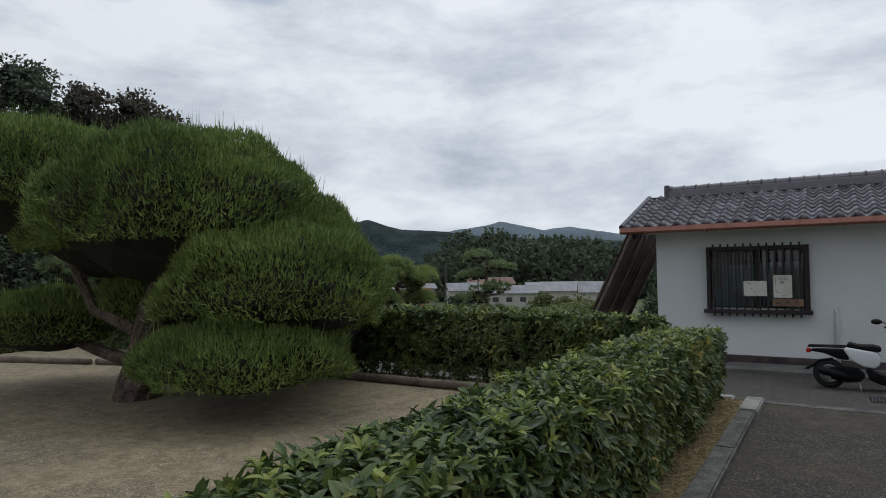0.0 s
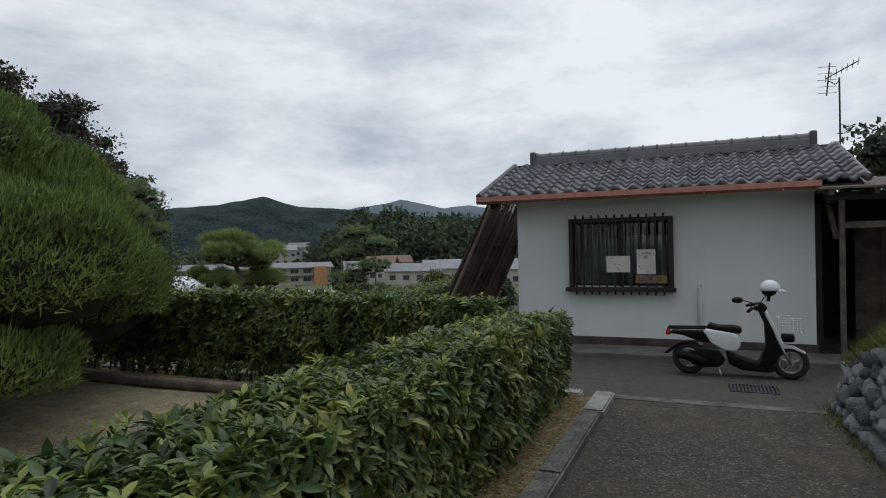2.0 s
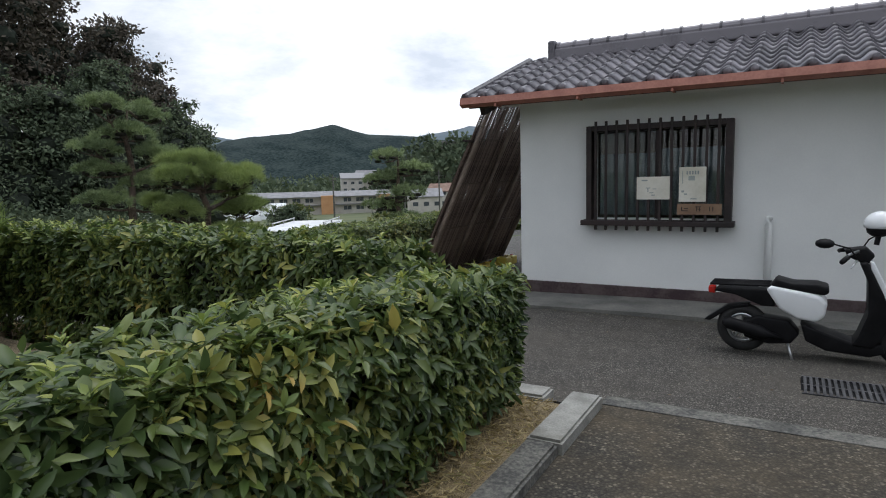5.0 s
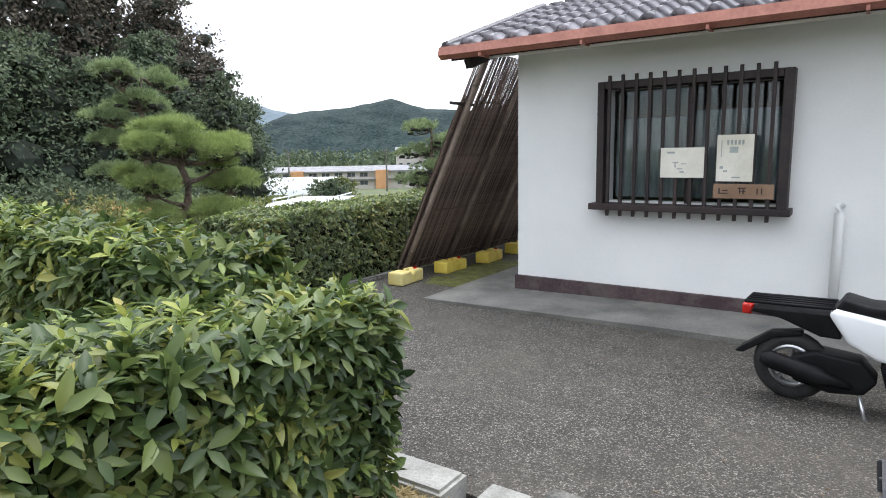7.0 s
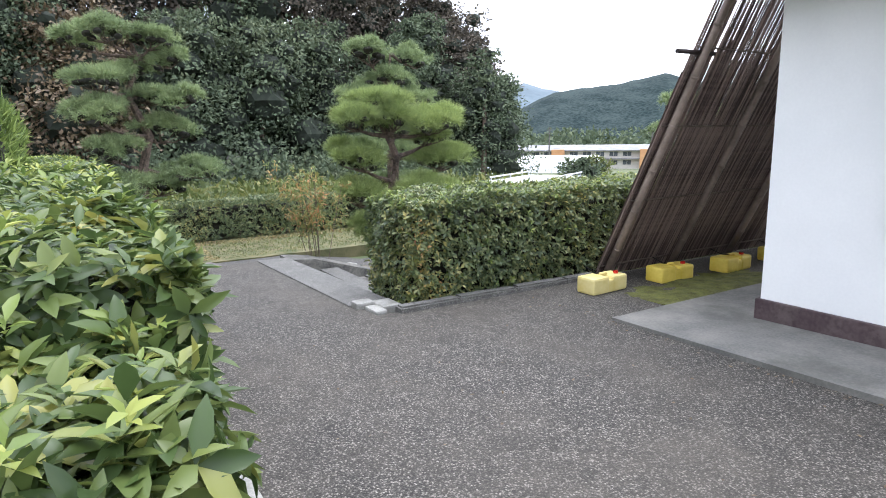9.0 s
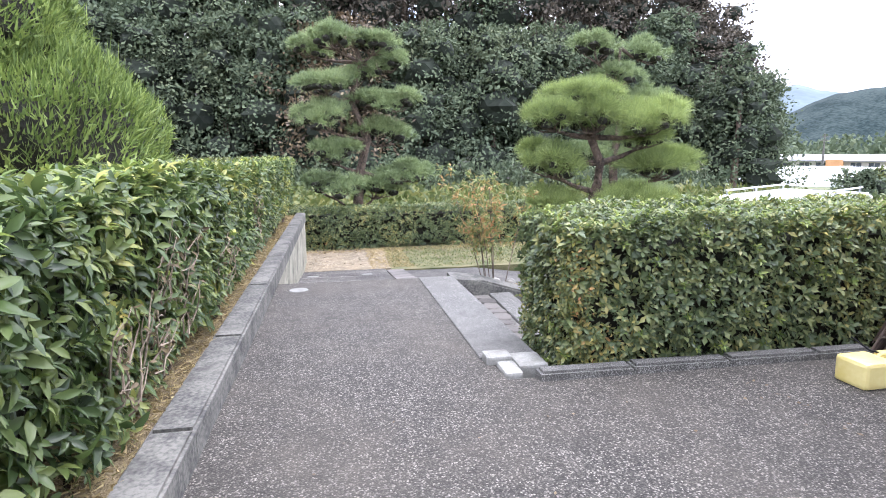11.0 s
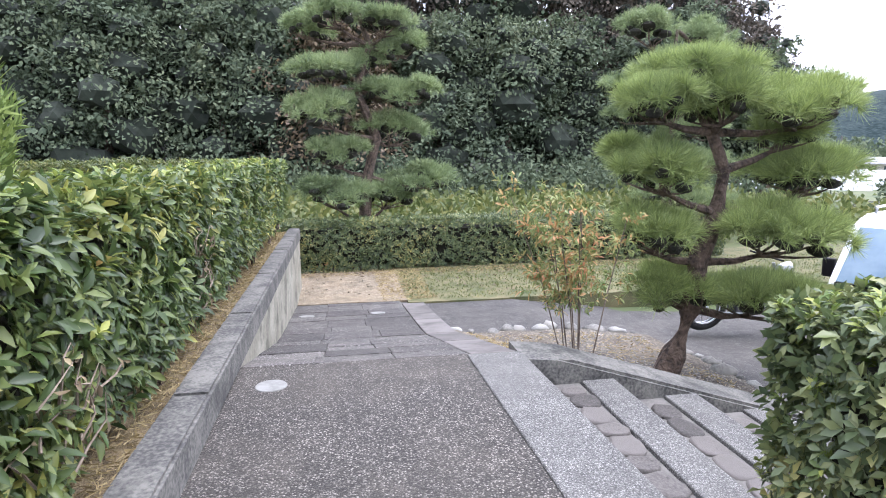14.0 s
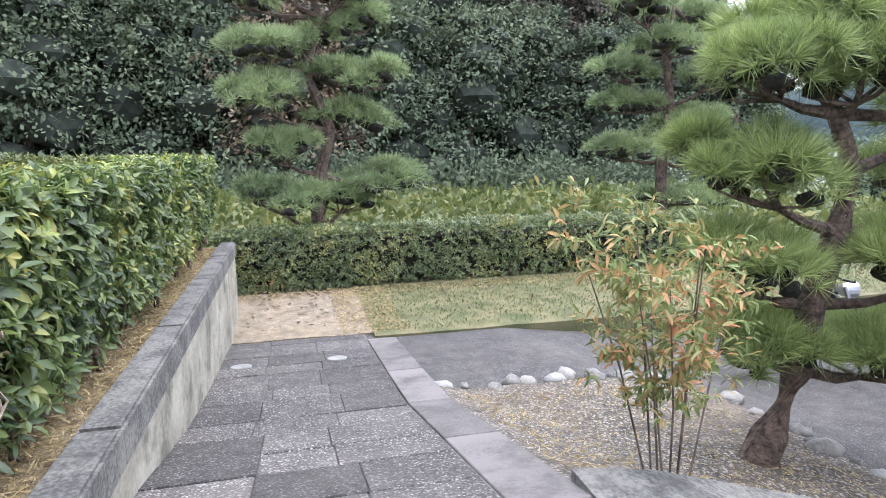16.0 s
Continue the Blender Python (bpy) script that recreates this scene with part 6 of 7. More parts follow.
jug(-3.78, 10.86, 0.05, M_paleyellow, "faded pale yellow plastic water jug at the foot of the screen")
jug(-3.72, 11.62, -0.04, M_yellow, "yellow plastic water jug weighting the screen")
jug(-3.66, 12.40, 0.06, M_yellow, "yellow plastic water jug weighting the screen")
jug(-3.68, 13.2, -0.03, M_yellow, "yellow plastic water jug weighting the screen")
bm = bmesh.new()
sheet(bm, -3.75, 10.9, -3.05, 12.7, 0.035, lambda x, y: gz(x, 9) + 0.002 + 0.03 * (0.5 + 0.6 * noise.noise((x * 5, y * 4, 1)) + 0.3 * noise.noise((x * 17, y * 17, 4)) - ((x + 3.4) / 0.33) ** 2 * 0.5 - ((y - 11.7) / 0.85) ** 2 * 0.5), 0.01)
tagged(part("moss_patch", bm, M_moss), "patch of dark green moss beside the apron", "moss", kind="structure")


# ---- scooter ----
def wheel(parent, c, r, w, inner, spokes=5):
    """A wheel in the plane of x and z: tyre, rim, spokes and hub."""
    bm = bmesh.new()
    n, prof = 28, 8
    rings = []
    for i in range(n):
        a = 2 * math.pi * i / n
        rr = []
        for j in range(prof):
            b = 2 * math.pi * j / prof
            rad = r - w * 0.5 + w * 0.5 * math.cos(b)
            rr.append(bm.verts.new((c[0] + rad * math.cos(a), c[1] + w * 0.5 * math.sin(b), c[2] + rad * math.sin(a))))
        rings.append(rr)
    for i in range(n):
        for j in range(prof):
            bm.faces.new((rings[i][j], rings[(i + 1) % n][j], rings[(i + 1) % n][(j + 1) % prof], rings[i][(j + 1) % prof]))
    wh = part("wheel", bm, M_rubber, parent, "black rubber tyre with alloy rim", smooth=True)
    bm = bmesh.new()
    ri = r - w
    for y0 in (-1, 1):
        pts = [(c[0] + ri * math.cos(2 * math.pi * i / n), c[1] + y0 * w * 0.3, c[2] + ri * math.sin(2 * math.pi * i / n)) for i in range(n + 1)]
        tube(bm, pts, 0.012, 6, False)
    part("rim", bm, M_chrome, wh)
    for i in range(spokes):
        a = 2 * math.pi * i / spokes + 0.3
        bm = tube(bmesh.new(), [(c[0] + 0.02 * math.cos(a), c[1], c[2] + 0.02 * math.sin(a)), (c[0] + ri * math.cos(a), c[1], c[2] + ri * math.sin(a))], inner, 6)
        part("spoke", bm, M_chrome, wh)
    part("hub", tube(bmesh.new(), [(c[0], c[1] - w * 0.5, c[2]), (c[0], c[1] + w * 0.5, c[2])], r * 0.2, 12), M_chrome, wh)
    return wh


def shell(pts, y0, y1, bev):
    """A rounded panel from an outline in x and z."""
    bm = extrude_xz(bmesh.new(), pts, y0, y1)
    bmesh.ops.recalc_face_normals(bm, faces=bm.faces[:])
    bmesh.ops.bevel(bm, geom=bm.edges[:], offset=bev, segments=3, affect="EDGES", profile=0.6)
    return bm


def scooter():
    ob = empty("motor_scooter", (0.5, 9.48, 0.0), "white and black motor scooter parked on its stand", "scooter")
    ob.rotation_euler = (0, 0, radians(-2))
    ob.location = (-0.06, 9.45, 0.0)
    ob.scale = (0.92, 0.92, 0.95)

    def p(name, bm, m, label="", smooth=True, parent=None):
        return part(name, bm, m, parent or ob, label, smooth)

    wheel(ob, (0.0, 0, 0.20), 0.20, 0.09, 0.014, 5)
    fw = wheel(ob, (1.12, 0, 0.20), 0.20, 0.08, 0.014, 5)
    p("side_panel", shell([(0.17, 0.545), (0.21, 0.575), (0.40, 0.545), (0.55, 0.52), (0.60, 0.46), (0.585, 0.36), (0.53, 0.31), (0.40, 0.325), (0.27, 0.395)], -0.14, 0.14, 0.03), M_white, "white side cover")
    p("seat", shell([(0.20, 0.565), (0.24, 0.63), (0.36, 0.60), (0.52, 0.605), (0.60, 0.585), (0.61, 0.545), (0.58, 0.52), (0.50, 0.53)], -0.12, 0.12, 0.022), M_black, "black vinyl seat")
    p("tail", shell([(-0.22, 0.495), (-0.20, 0.525), (0.20, 0.53), (0.24, 0.40), (0.14, 0.40), (-0.06, 0.475)], -0.08, 0.08, 0.012), M_black)
    rack = p("rear_rack", tube(bmesh.new(), [(-0.24, -0.11, 0.56), (0.2, -0.11, 0.57), (0.2, 0.11, 0.57), (-0.24, 0.11, 0.56), (-0.24, -0.11, 0.56)], 0.01, 6), M_black)
    for yy in (-0.055, 0.0, 0.055):
        p("rack_bar", tube(bmesh.new(), [(-0.24, yy, 0.562), (0.2, yy, 0.57)], 0.008, 6), M_black, parent=rack)
    p("tail_light", bx(-0.27, -0.05, 0.47, -0.215, 0.05, 0.53, bev=0.012), M_red, "red tail lamp")
    p("rear_fender", shell([(-0.30, 0.24), (-0.27, 0.27), (-0.12, 0.38), (0.05, 0.41), (0.05, 0.385), (-0.10, 0.35), (-0.25, 0.24)], -0.05, 0.05, 0.008), M_black)
    p("engine", shell([(0.02, 0.14), (0.0, 0.27), (0.12, 0.32), (0.34, 0.30), (0.42, 0.20), (0.36, 0.12), (0.2, 0.10)], -0.10, 0.08, 0.02), M_black, "dark engine casing")
    p("exhaust", tube(bmesh.new(), [(-0.14, -0.14, 0.26), (-0.10, -0.14, 0.255), (0.14, -0.14, 0.20), (0.20, -0.13, 0.185), (0.32, -0.08, 0.15)], [0.03, 0.05, 0.052, 0.03, 0.016], 12), M_black, "black exhaust")
    p("foot_board", shell([(0.46, 0.16), (0.42, 0.30), (0.55, 0.25), (0.80, 0.17), (0.96, 0.19), (0.98, 0.12), (0.88, 0.085), (0.60, 0.10)], -0.13, 0.13, 0.018), M_black)
    p("leg_shield", shell([(0.76, 0.16), (0.80, 0.22), (0.86, 0.40), (0.85, 0.64), (0.79, 0.78), (0.84, 0.79), (0.95, 0.56), (1.02, 0.36), (0.95, 0.22), (0.90, 0.15)], -0.14, 0.14, 0.02), M_black)
    p("front_cover", shell([(0.855, 0.795), (0.88, 0.79), (1.005, 0.53), (1.06, 0.40), (1.03, 0.37), (0.97, 0.48), (0.865, 0.73)], -0.125, 0.125, 0.012), M_white, "white front cover")
    p("front_fender", shell([(0.98, 0.38), (1.04, 0.405), (1.16, 0.395), (1.28, 0.33), (1.27, 0.31), (1.14, 0.365), (1.03, 0.36)], -0.055, 0.055, 0.008), M_white, "white front mudguard")
    for yy in (-0.06, 0.06):
        p("fork", tube(bmesh.new(), [(0.99, yy, 0.45), (1.12, yy, 0.185)], 0.017, 8), M_chrome, "silver fork leg")
    p("headlight", bx(1.03, -0.085, 0.44, 1.165, 0.085, 0.53, bev=0.025), M_black, "dark headlamp housing")
    p("headlight_lens", bx(1.14, -0.06, 0.455, 1.172, 0.06, 0.515, bev=0.01), M_chrome)
    p("steering_head", shell([(0.71, 0.82), (0.69, 0.87), (0.83, 0.89), (0.89, 0.83), (0.85, 0.77), (0.79, 0.78)], -0.075, 0.075, 0.018), M_black)
    bar = p("handlebar", tube(bmesh.new(), [(0.69, -0.33, 0.82), (0.72, -0.22, 0.85), (0.78, -0.08, 0.86), (0.78, 0.08, 0.86), (0.72, 0.22, 0.85), (0.69, 0.33, 0.82)], 0.011, 8), M_chrome)
    for s in (-1, 1):
        p("grip", tube(bmesh.new(), [(0.71, s * 0.26, 0.836), (0.67, s * 0.37, 0.812)], 0.018, 8), M_black, parent=bar)
        p("brake_lever", tube(bmesh.new(), [(0.77, s * 0.22, 0.81), (0.73, s * 0.34, 0.77)], 0.006, 6), M_chrome, parent=bar)
    m = p("mirror", tube(bmesh.new(), [(0.77, -0.2, 0.82), (0.72, -0.27, 0.90), (0.62, -0.30, 0.93)], 0.006, 6), M_black)
    bm = bmesh.new()
    lump(bm, (0.56, -0.31, 0.935), 0.065, 0.036, 2, 2, 0.0)
    p("mirror_glass", bm, M_black, parent=m)
    p("mirror", tube(bmesh.new(), [(0.80, 0.2, 0.82), (0.86, 0.24, 0.92), (0.90, 0.22, 0.95)], 0.006, 6), M_black)
    p("stand", tube(bmesh.new(), [(0.34, -0.10, 0.12), (0.38, -0.16, 0.0)], 0.01, 6), M_chrome)
    # wire basket
    b = p("front_basket", tube(bmesh.new(), [(1.0, -0.13, 0.72), (1.26, -0.14, 0.72), (1.26, 0.14, 0.72), (1.0, 0.13, 0.72), (1.0, -0.13, 0.72)], 0.005, 5), M_white, "thin white wire basket")
    for i in range(7):
        xx = 1.01 + i * 0.04
        p("wire", tube(bmesh.new(), [(xx, -0.135, 0.72), (xx, -0.11, 0.55), (xx, 0.11, 0.55), (xx, 0.135, 0.72)], 0.0025, 4, False), M_white, parent=b)
    for zz in (0.55, 0.61, 0.67):
        p("wire", tube(bmesh.new(), [(1.01, -0.115, zz), (1.24, -0.12, zz), (1.24, 0.12, zz), (1.01, 0.115, zz), (1.01, -0.115, zz)], 0.0025, 4, False), M_white, parent=b)
    # helmet hung on the mirror
    h = empty("helmet", (0.80, 9.6, 0.99), "white open-face helmet hung over the scooter's handlebar", "helmet")
    bm = bmesh.new()
    r2 = bmesh.ops.create_uvsphere(bm, u_segments=20, v_segments=12, radius=0.094)
    for v in r2["verts"]:
        v.co.x *= 1.12
        if v.co.z < -0.03:
            v.co.z = -0.03 - (v.co.z + 0.03) * 0.02
    part("shell", bm, M_white, h, "white shell", smooth=True)
    bm = bmesh.new()
    lump(bm, (-0.01, 0, -0.035), 0.08, 0.06, 1, 2, 0.0)
    part("liner", bm, M_black, h, "black liner and strap")
    bm = shell([(0.08, -0.022), (0.11, -0.014), (0.165, -0.03), (0.16, -0.042), (0.085, -0.042)], -0.08, 0.08, 0.008)
    part("peak", bm, M_white, h)
    part("mirror_stalk", tube(bmesh.new(), [(0.0, 0, -0.02), (-0.02, 0.0, -0.15)], 0.018, 8), M_black, h)


scooter()

# ---- drain grate, covers ----
g = empty("drain_grate", (0.55, 8.6, gz(0.5, 8.6)), "dark iron drain grate set in the asphalt", "grate")
gi = Matrix.Translation((-0.55, -8.6, -gz(0.5, 8.6)))
part("frame", bx(0.33, 8.43, -0.06, 0.78, 8.79, gz(0.5, 8.6) + 0.004), M_black, g).matrix_parent_inverse = gi
for i in range(13):
    xx = 0.345 + i * 0.0335
    part("bar", bx(xx, 8.44, gz(0.5, 8.6) + 0.005, xx + 0.017, 8.78, gz(0.5, 8.6) + 0.016), M_grate, g).matrix_parent_inverse = gi
for yy in (8.43, 8.60, 8.775):
    part("bar", bx(0.335, yy, gz(0.5, 8.6) + 0.005, 0.775, yy + 0.014, gz(0.5, 8.6) + 0.015), M_grate, g).matrix_parent_inverse = gi


def cover(x, y, z, r):
    bm = tube(bmesh.new(), [(0, 0, -0.02), (0, 0, 0.006), (0, 0, 0.009)], [r, r, r * 0.96], 28)
    ob = tagged(part("manhole_cover", bm, M_manhole), "small round pale cover set in the paving", "cover", "small covers")
    ob.location = (x, y, z)
    if x < -7.3:
        ob.rotation_euler = (0, radians(-7), 0)


cover(-6.9, 7.81, gz(-6.93, 7.7), 0.085)
cover(-10.9, 7.78, ramp_z(-10.9, 8) + 0.006, 0.09)
cover(-10.9, 8.62, ramp_z(-10.9, 8) + 0.006, 0.09)

# ---- kerb stones by the corner hedge and the step head ----
kb = empty("kerb_corner", (-4.2, 9.5, 0), "row of pale granite kerb stones under the hedge", "kerb", kind="structure")
ki = Matrix.Translation((4.2, -9.5, 0))
rr = random.Random(5)
y = 9.18
while y < 11.1:
    y1 = y + rr.uniform(0.34, 0.62)
    k = kerb_piece("kerb_stone", M_granite, (-4.13, y), (-4.13, y1), 0.10, gz(-4.1, 9) + 0.045 + rr.uniform(-0.008, 0.008), gz(-4.1, 9) + 0.045, 0.25)
    k.parent, k.matrix_parent_inverse = kb, ki
    y = y1
for x0, y0, x1, y1, t in ((-4.58, 8.97, -4.44, 9.12, 0.045), (-4.43, 9.02, -4.22, 9.12, 0.03), (-4.58, 9.13, -4.34, 9.30, 0.02)):
    k = part("kerb_stone", bx(x0 + 0.005, y0, -0.3, x1 - 0.005, y1, gz(-4.4, 9) + t, bev=0.016), M_whitestone, kb, "rough white corner stone")
    k.matrix_parent_inverse = ki

# ---- logs edging the gravel ----
for a, b, r in (((-2.15, 6.34, 0.24), (-7.2, 6.20, 0.24), 0.055), ((-7.3, 6.18, 0.24), (-9.9, 5.45, 0.235), 0.055), ((-10.0, 5.40, 0.23), (-12.9, 4.55, 0.23), 0.055)):
    a, b = Vector(a), Vector(b)
    bm = bmesh.new()
    tube(bm, [a.lerp(b, t / 12) + Vector((0, 0.01 * math.sin(t * 1.7), 0.006 * math.sin(t * 2.3))) for t in range(13)], r, 10)
    tagged(part("edging_log", bm, M_log, smooth=True), "long grey-brown log edging the gravel garden", "log", "edging logs")

# ---- fieldstone wall and grassy bank ----
bank = empty("wall_fieldstone", (1.2, 6, 0), "retaining wall of rounded blue-grey fieldstones", "stone wall", kind="structure")
bi = Matrix.Translation((-1.2, -6, 0))


def face_x(y, h):
    """x of the stone face at y and height h; it leans back and turns away at its end."""
    return 1.10 + max(0.0, 7.2 - y) * 0.055 + h * 0.34 + max(0.0, y - 7.75) ** 2 * 0.9


def wall_h(y):
    return 0.86 if y < 6.6 else max(0.12, 0.86 - (y - 6.6) * 0.36)


stones = []
rs = random.Random(31)
for k in range(7):
    bm = bmesh.new()
    res = bmesh.ops.create_icosphere(bm, subdivisions=2, radius=1.0)
    cuts = [(Vector((rs.gauss(0, 1), rs.gauss(0, 1), rs.gauss(0, 1))).normalized(), rs.uniform(0.5, 0.75)) for _ in range(6)]
    for v in res["verts"]:
        q = v.co * (1 + 0.5 * noise.noise(v.co * 1.5 + Vector((k * 4.0, 0, 0))))
        mx = max(abs(q.x), abs(q.y), abs(q.z))
        q = q.lerp(q / max(mx, 0.3) * 0.86, 0.5) * (1 + 0.22 * noise.noise(v.co * 3.2 + Vector((0, k * 2.0, 0))))
        for nrm, dist in cuts:
            over = q.dot(nrm) - dist
            if over > 0:
                q = q - nrm * over * 0.85
        v.co = q
    stones.append(mesh_of(bm, "fieldstone", M_fieldstone, True))
count = 0
y = 8.55
rest = []
while y > 5.4:
    h = 0.05
    while h < wall_h(y) - 0.02:
        s = rs.uniform(0.058, 0.100)
        yy = y + rs.uniform(-0.03, 0.03)
        place = Matrix.LocRotScale((face_x(yy, h) + 0.03, yy, gz(1, yy) + h), Euler((rs.uniform(-0.5, 0.5), rs.uniform(-0.3, 0.3), rs.uniform(-0.4, 0.4))), (s * 0.95, s * rs.uniform(0.95, 1.4), s * rs.uniform(0.8, 1.1)))
        if count < 300:
            o = new("fieldstone", stones[count % 7])
            o.parent, o.matrix_parent_inverse = bank, bi
            o.matrix_basis = place
        else:
            rest.append((stones[count % 7], place))
        count += 1
        h += s * 1.5
    y -= 0.125
bm = bmesh.new()
for me, place in rest:
    tmp = me.copy()
    tmp.transform(place)
    bm.from_mesh(tmp)
    bpy.data.meshes.remove(tmp)
k = part("stone_rest", bm, M_fieldstone, bank, smooth=True)
k["kind"] = "stuff"
k.matrix_parent_inverse = bi
bm = bmesh.new()
rows = []
for j in range(52):
    y = 8.75 - j * 0.35
    row = [bm.verts.new((face_x(y, h) + 0.06, y, gz(1, y) + h)) for h in (-0.3, 0.0, wall_h(y) * 0.5, wall_h(y))]
    row += [bm.verts.new((face_x(y, wall_h(y)) + d, y, gz(1, y) + wall_h(y) + up)) for d, up in ((0.2, 0.18), (0.55, 0.55), (1.1, 0.85), (3.0, 1.1), (9.0, 1.2))]
    rows.append(row)
for r0, r1 in zip(rows, rows[1:]):
    for i in range(len(r0) - 1):
        bm.faces.new((r0[i], r0[i + 1], r1[i + 1], r1[i]))
part("earth_bank", bm, M_grassy, bank, "grassy earth bank").matrix_parent_inverse = bi


def bank_z(x, y):
    fx = face_x(y, wall_h(y))
    return gz(1, y) + wall_h(y) + float(np.interp(x - fx, [-0.05, 0.2, 0.55, 1.1, 3.0], [-0.03, 0.18, 0.55, 0.85, 1.1]))


rng = np.random.default_rng(71)
n = 9000
yy = rng.uniform(4.2, 8.6, n)
xx = np.array([face_x(q, wall_h(q)) for q in yy]) - 0.04 + np.abs(rng.normal(0, 0.45, n))
zz = np.array([bank_z(a, b) for a, b in zip(xx, yy)])
V, F = blades(np.stack([xx, yy, zz - 0.01], 1), unit(rng.normal(0, 0.55, (n, 3)) + np.array([-0.35, 0.1, 0.9])), rng.uniform(0.05, 0.16, n), rng.uniform(0.006, 0.012, n), rng)
tagged(from_arrays("grass_tufts", V, F, L_weed), "rough grass tufts hanging over the stone wall", "grass", kind="stuff")
n = 1500
yy = rng.uniform(3.5, 8.4, n)
xx = np.array([face_x(q, 0) for q in yy]) - np.abs(rng.normal(0, 0.06, n)) + 0.03
V, F = blades(np.stack([xx, yy, np.array([gz(1, q) for q in yy])], 1), unit(rng.normal(0, 0.5, (n, 3)) + np.array([0, 0, 0.8])), rng.uniform(0.03, 0.08, n), rng.uniform(0.005, 0.010, n), rng)
tagged(from_arrays("grass_tufts", V, F, L_weed), "short weeds along the foot of the stone wall", "grass", kind="stuff")


# ---- porch beside the house ----
def porch():
    ob = empty("porch", (2.4, 10.8, 0.0), "old open timber porch with a sagging board roof", "porch")
    inv = Matrix.Translation((-2.4, -10.8, 0))

    def p(name, bm, m, label=""):
        k = part(name, bm, m, ob, label)
        k.matrix_parent_inverse = inv
        return k

    for xx, yy in ((1.67, 10.55), (3.6, 10.55), (1.62, 13.5)):
        p("post", bx(xx - 0.03, yy - 0.03, 0.0, xx + 0.03, yy + 0.03, 2.12, bev=0.008), M_wood)
    p("beam", bx(1.5, 10.50, 2.0, 4.4, 10.60, 2.10, bev=0.006), M_dark)
    p("beam", bx(1.57, 10.62, 1.98, 1.67, 13.6, 2.08, bev=0.006), M_dark)
    p("rail", bx(1.67, 10.56, 1.66, 4.4, 10.60, 1.74), M_wood)
    for i in range(7):
        xx = 1.5 + i * 0.45
        bm = extrude_yz(bmesh.new(), [(10.25, 2.05), (13.6, 2.42), (13.6, 2.48), (10.25, 2.11)], xx, xx + 0.045)
        p("rafter", bm, M_wood)
    for i in range(11):
        y0 = 10.2 + i * 0.31
        z0 = 2.118 + (y0 - 10.2) * 0.11
        bm = extrude_yz(bmesh.new(), [(y0, z0), (y0 + 0.30, z0 + 0.033), (y0 + 0.30, z0 + 0.058), (y0, z0 + 0.025)], 1.40 - 0.02 * (i % 3), 4.6)
        p("roof_board", bm, M_wood)
    p("knee_brace", tube(bmesh.new(), [(1.62, 10.6, 1.55), (1.62, 11.1, 1.98)], 0.035, 6), M_wood)
    p("back_wall", bx(1.50, 13.65, 0.0, 5.4, 13.75, 2.3), M_dark, "dark boarded back wall")
    p("side_wall", bx(1.49, 11.25, 0.0, 1.56, 13.64, 2.0), M_dark, "dark boarded wall")
    for i in range(4):
        xx = 2.15 + i * 0.32
        p("door_board", bx(xx, 12.42, 0.08, xx + 0.315, 12.46, 1.72, bev=0.004), M_wood, "brown board door")
    p("end_wall", bx(4.6, 10.2, 0.0, 4.7, 13.64, 2.5), M_dark)


porch()


# ---- aerial ----
def aerial():
    ob = empty("tv_aerial", (2.05, 12.75, 2.3), "thin metal television aerial on a mast", "aerial")
    inv = Matrix.Translation((-2.05, -12.75, -2.3))

    def p(name, bm):
        part(name, bm, M_grate, ob).matrix_parent_inverse = inv

    p("mast", tube(bmesh.new(), [(2.05, 12.75, 2.2), (2.05, 12.75, 3.98)], 0.014, 8))
    p("boom", tube(bmesh.new(), [(1.87, 12.75, 3.98), (2.3, 12.75, 4.2)], 0.009, 6))
    p("boom", tube(bmesh.new(), [(1.88, 12.75, 3.72), (1.93, 12.75, 4.22)], 0.010, 6))
    p("bracket", tube(bmesh.new(), [(1.9, 12.75, 3.95), (2.0, 12.75, 3.88), (2.05, 12.75, 3.94)], 0.008, 6))
    for i in range(7):
        t = i / 6
        x0, z0 = 1.87 + 0.43 * t, 3.98 + 0.22 * t
        p("element", tube(bmesh.new(), [(x0 - 0.02, 12.6, z0 + 0.02), (x0 + 0.02, 12.9, z0 - 0.02)], 0.005, 5))
    for i in range(5):
        z0 = 3.76 + i * 0.1
        p("element", tube(bmesh.new(), [(1.76, 12.72, z0), (2.02, 12.78, z0)], 0.004, 5))


aerial()


# ---- delivery van and motorcycle in the car park ----
M_vglass = pm("blue_windscreen", (0.10, 0.16, 0.22), (0.22, 0.30, 0.36), 1.5, 0.06, 10, 0.2, 0.0)
M_plate = pm("yellow_plate", (0.72, 0.46, 0.03), (0.80, 0.53, 0.05), 4, 0.5, 40, 0.2, 0.0)


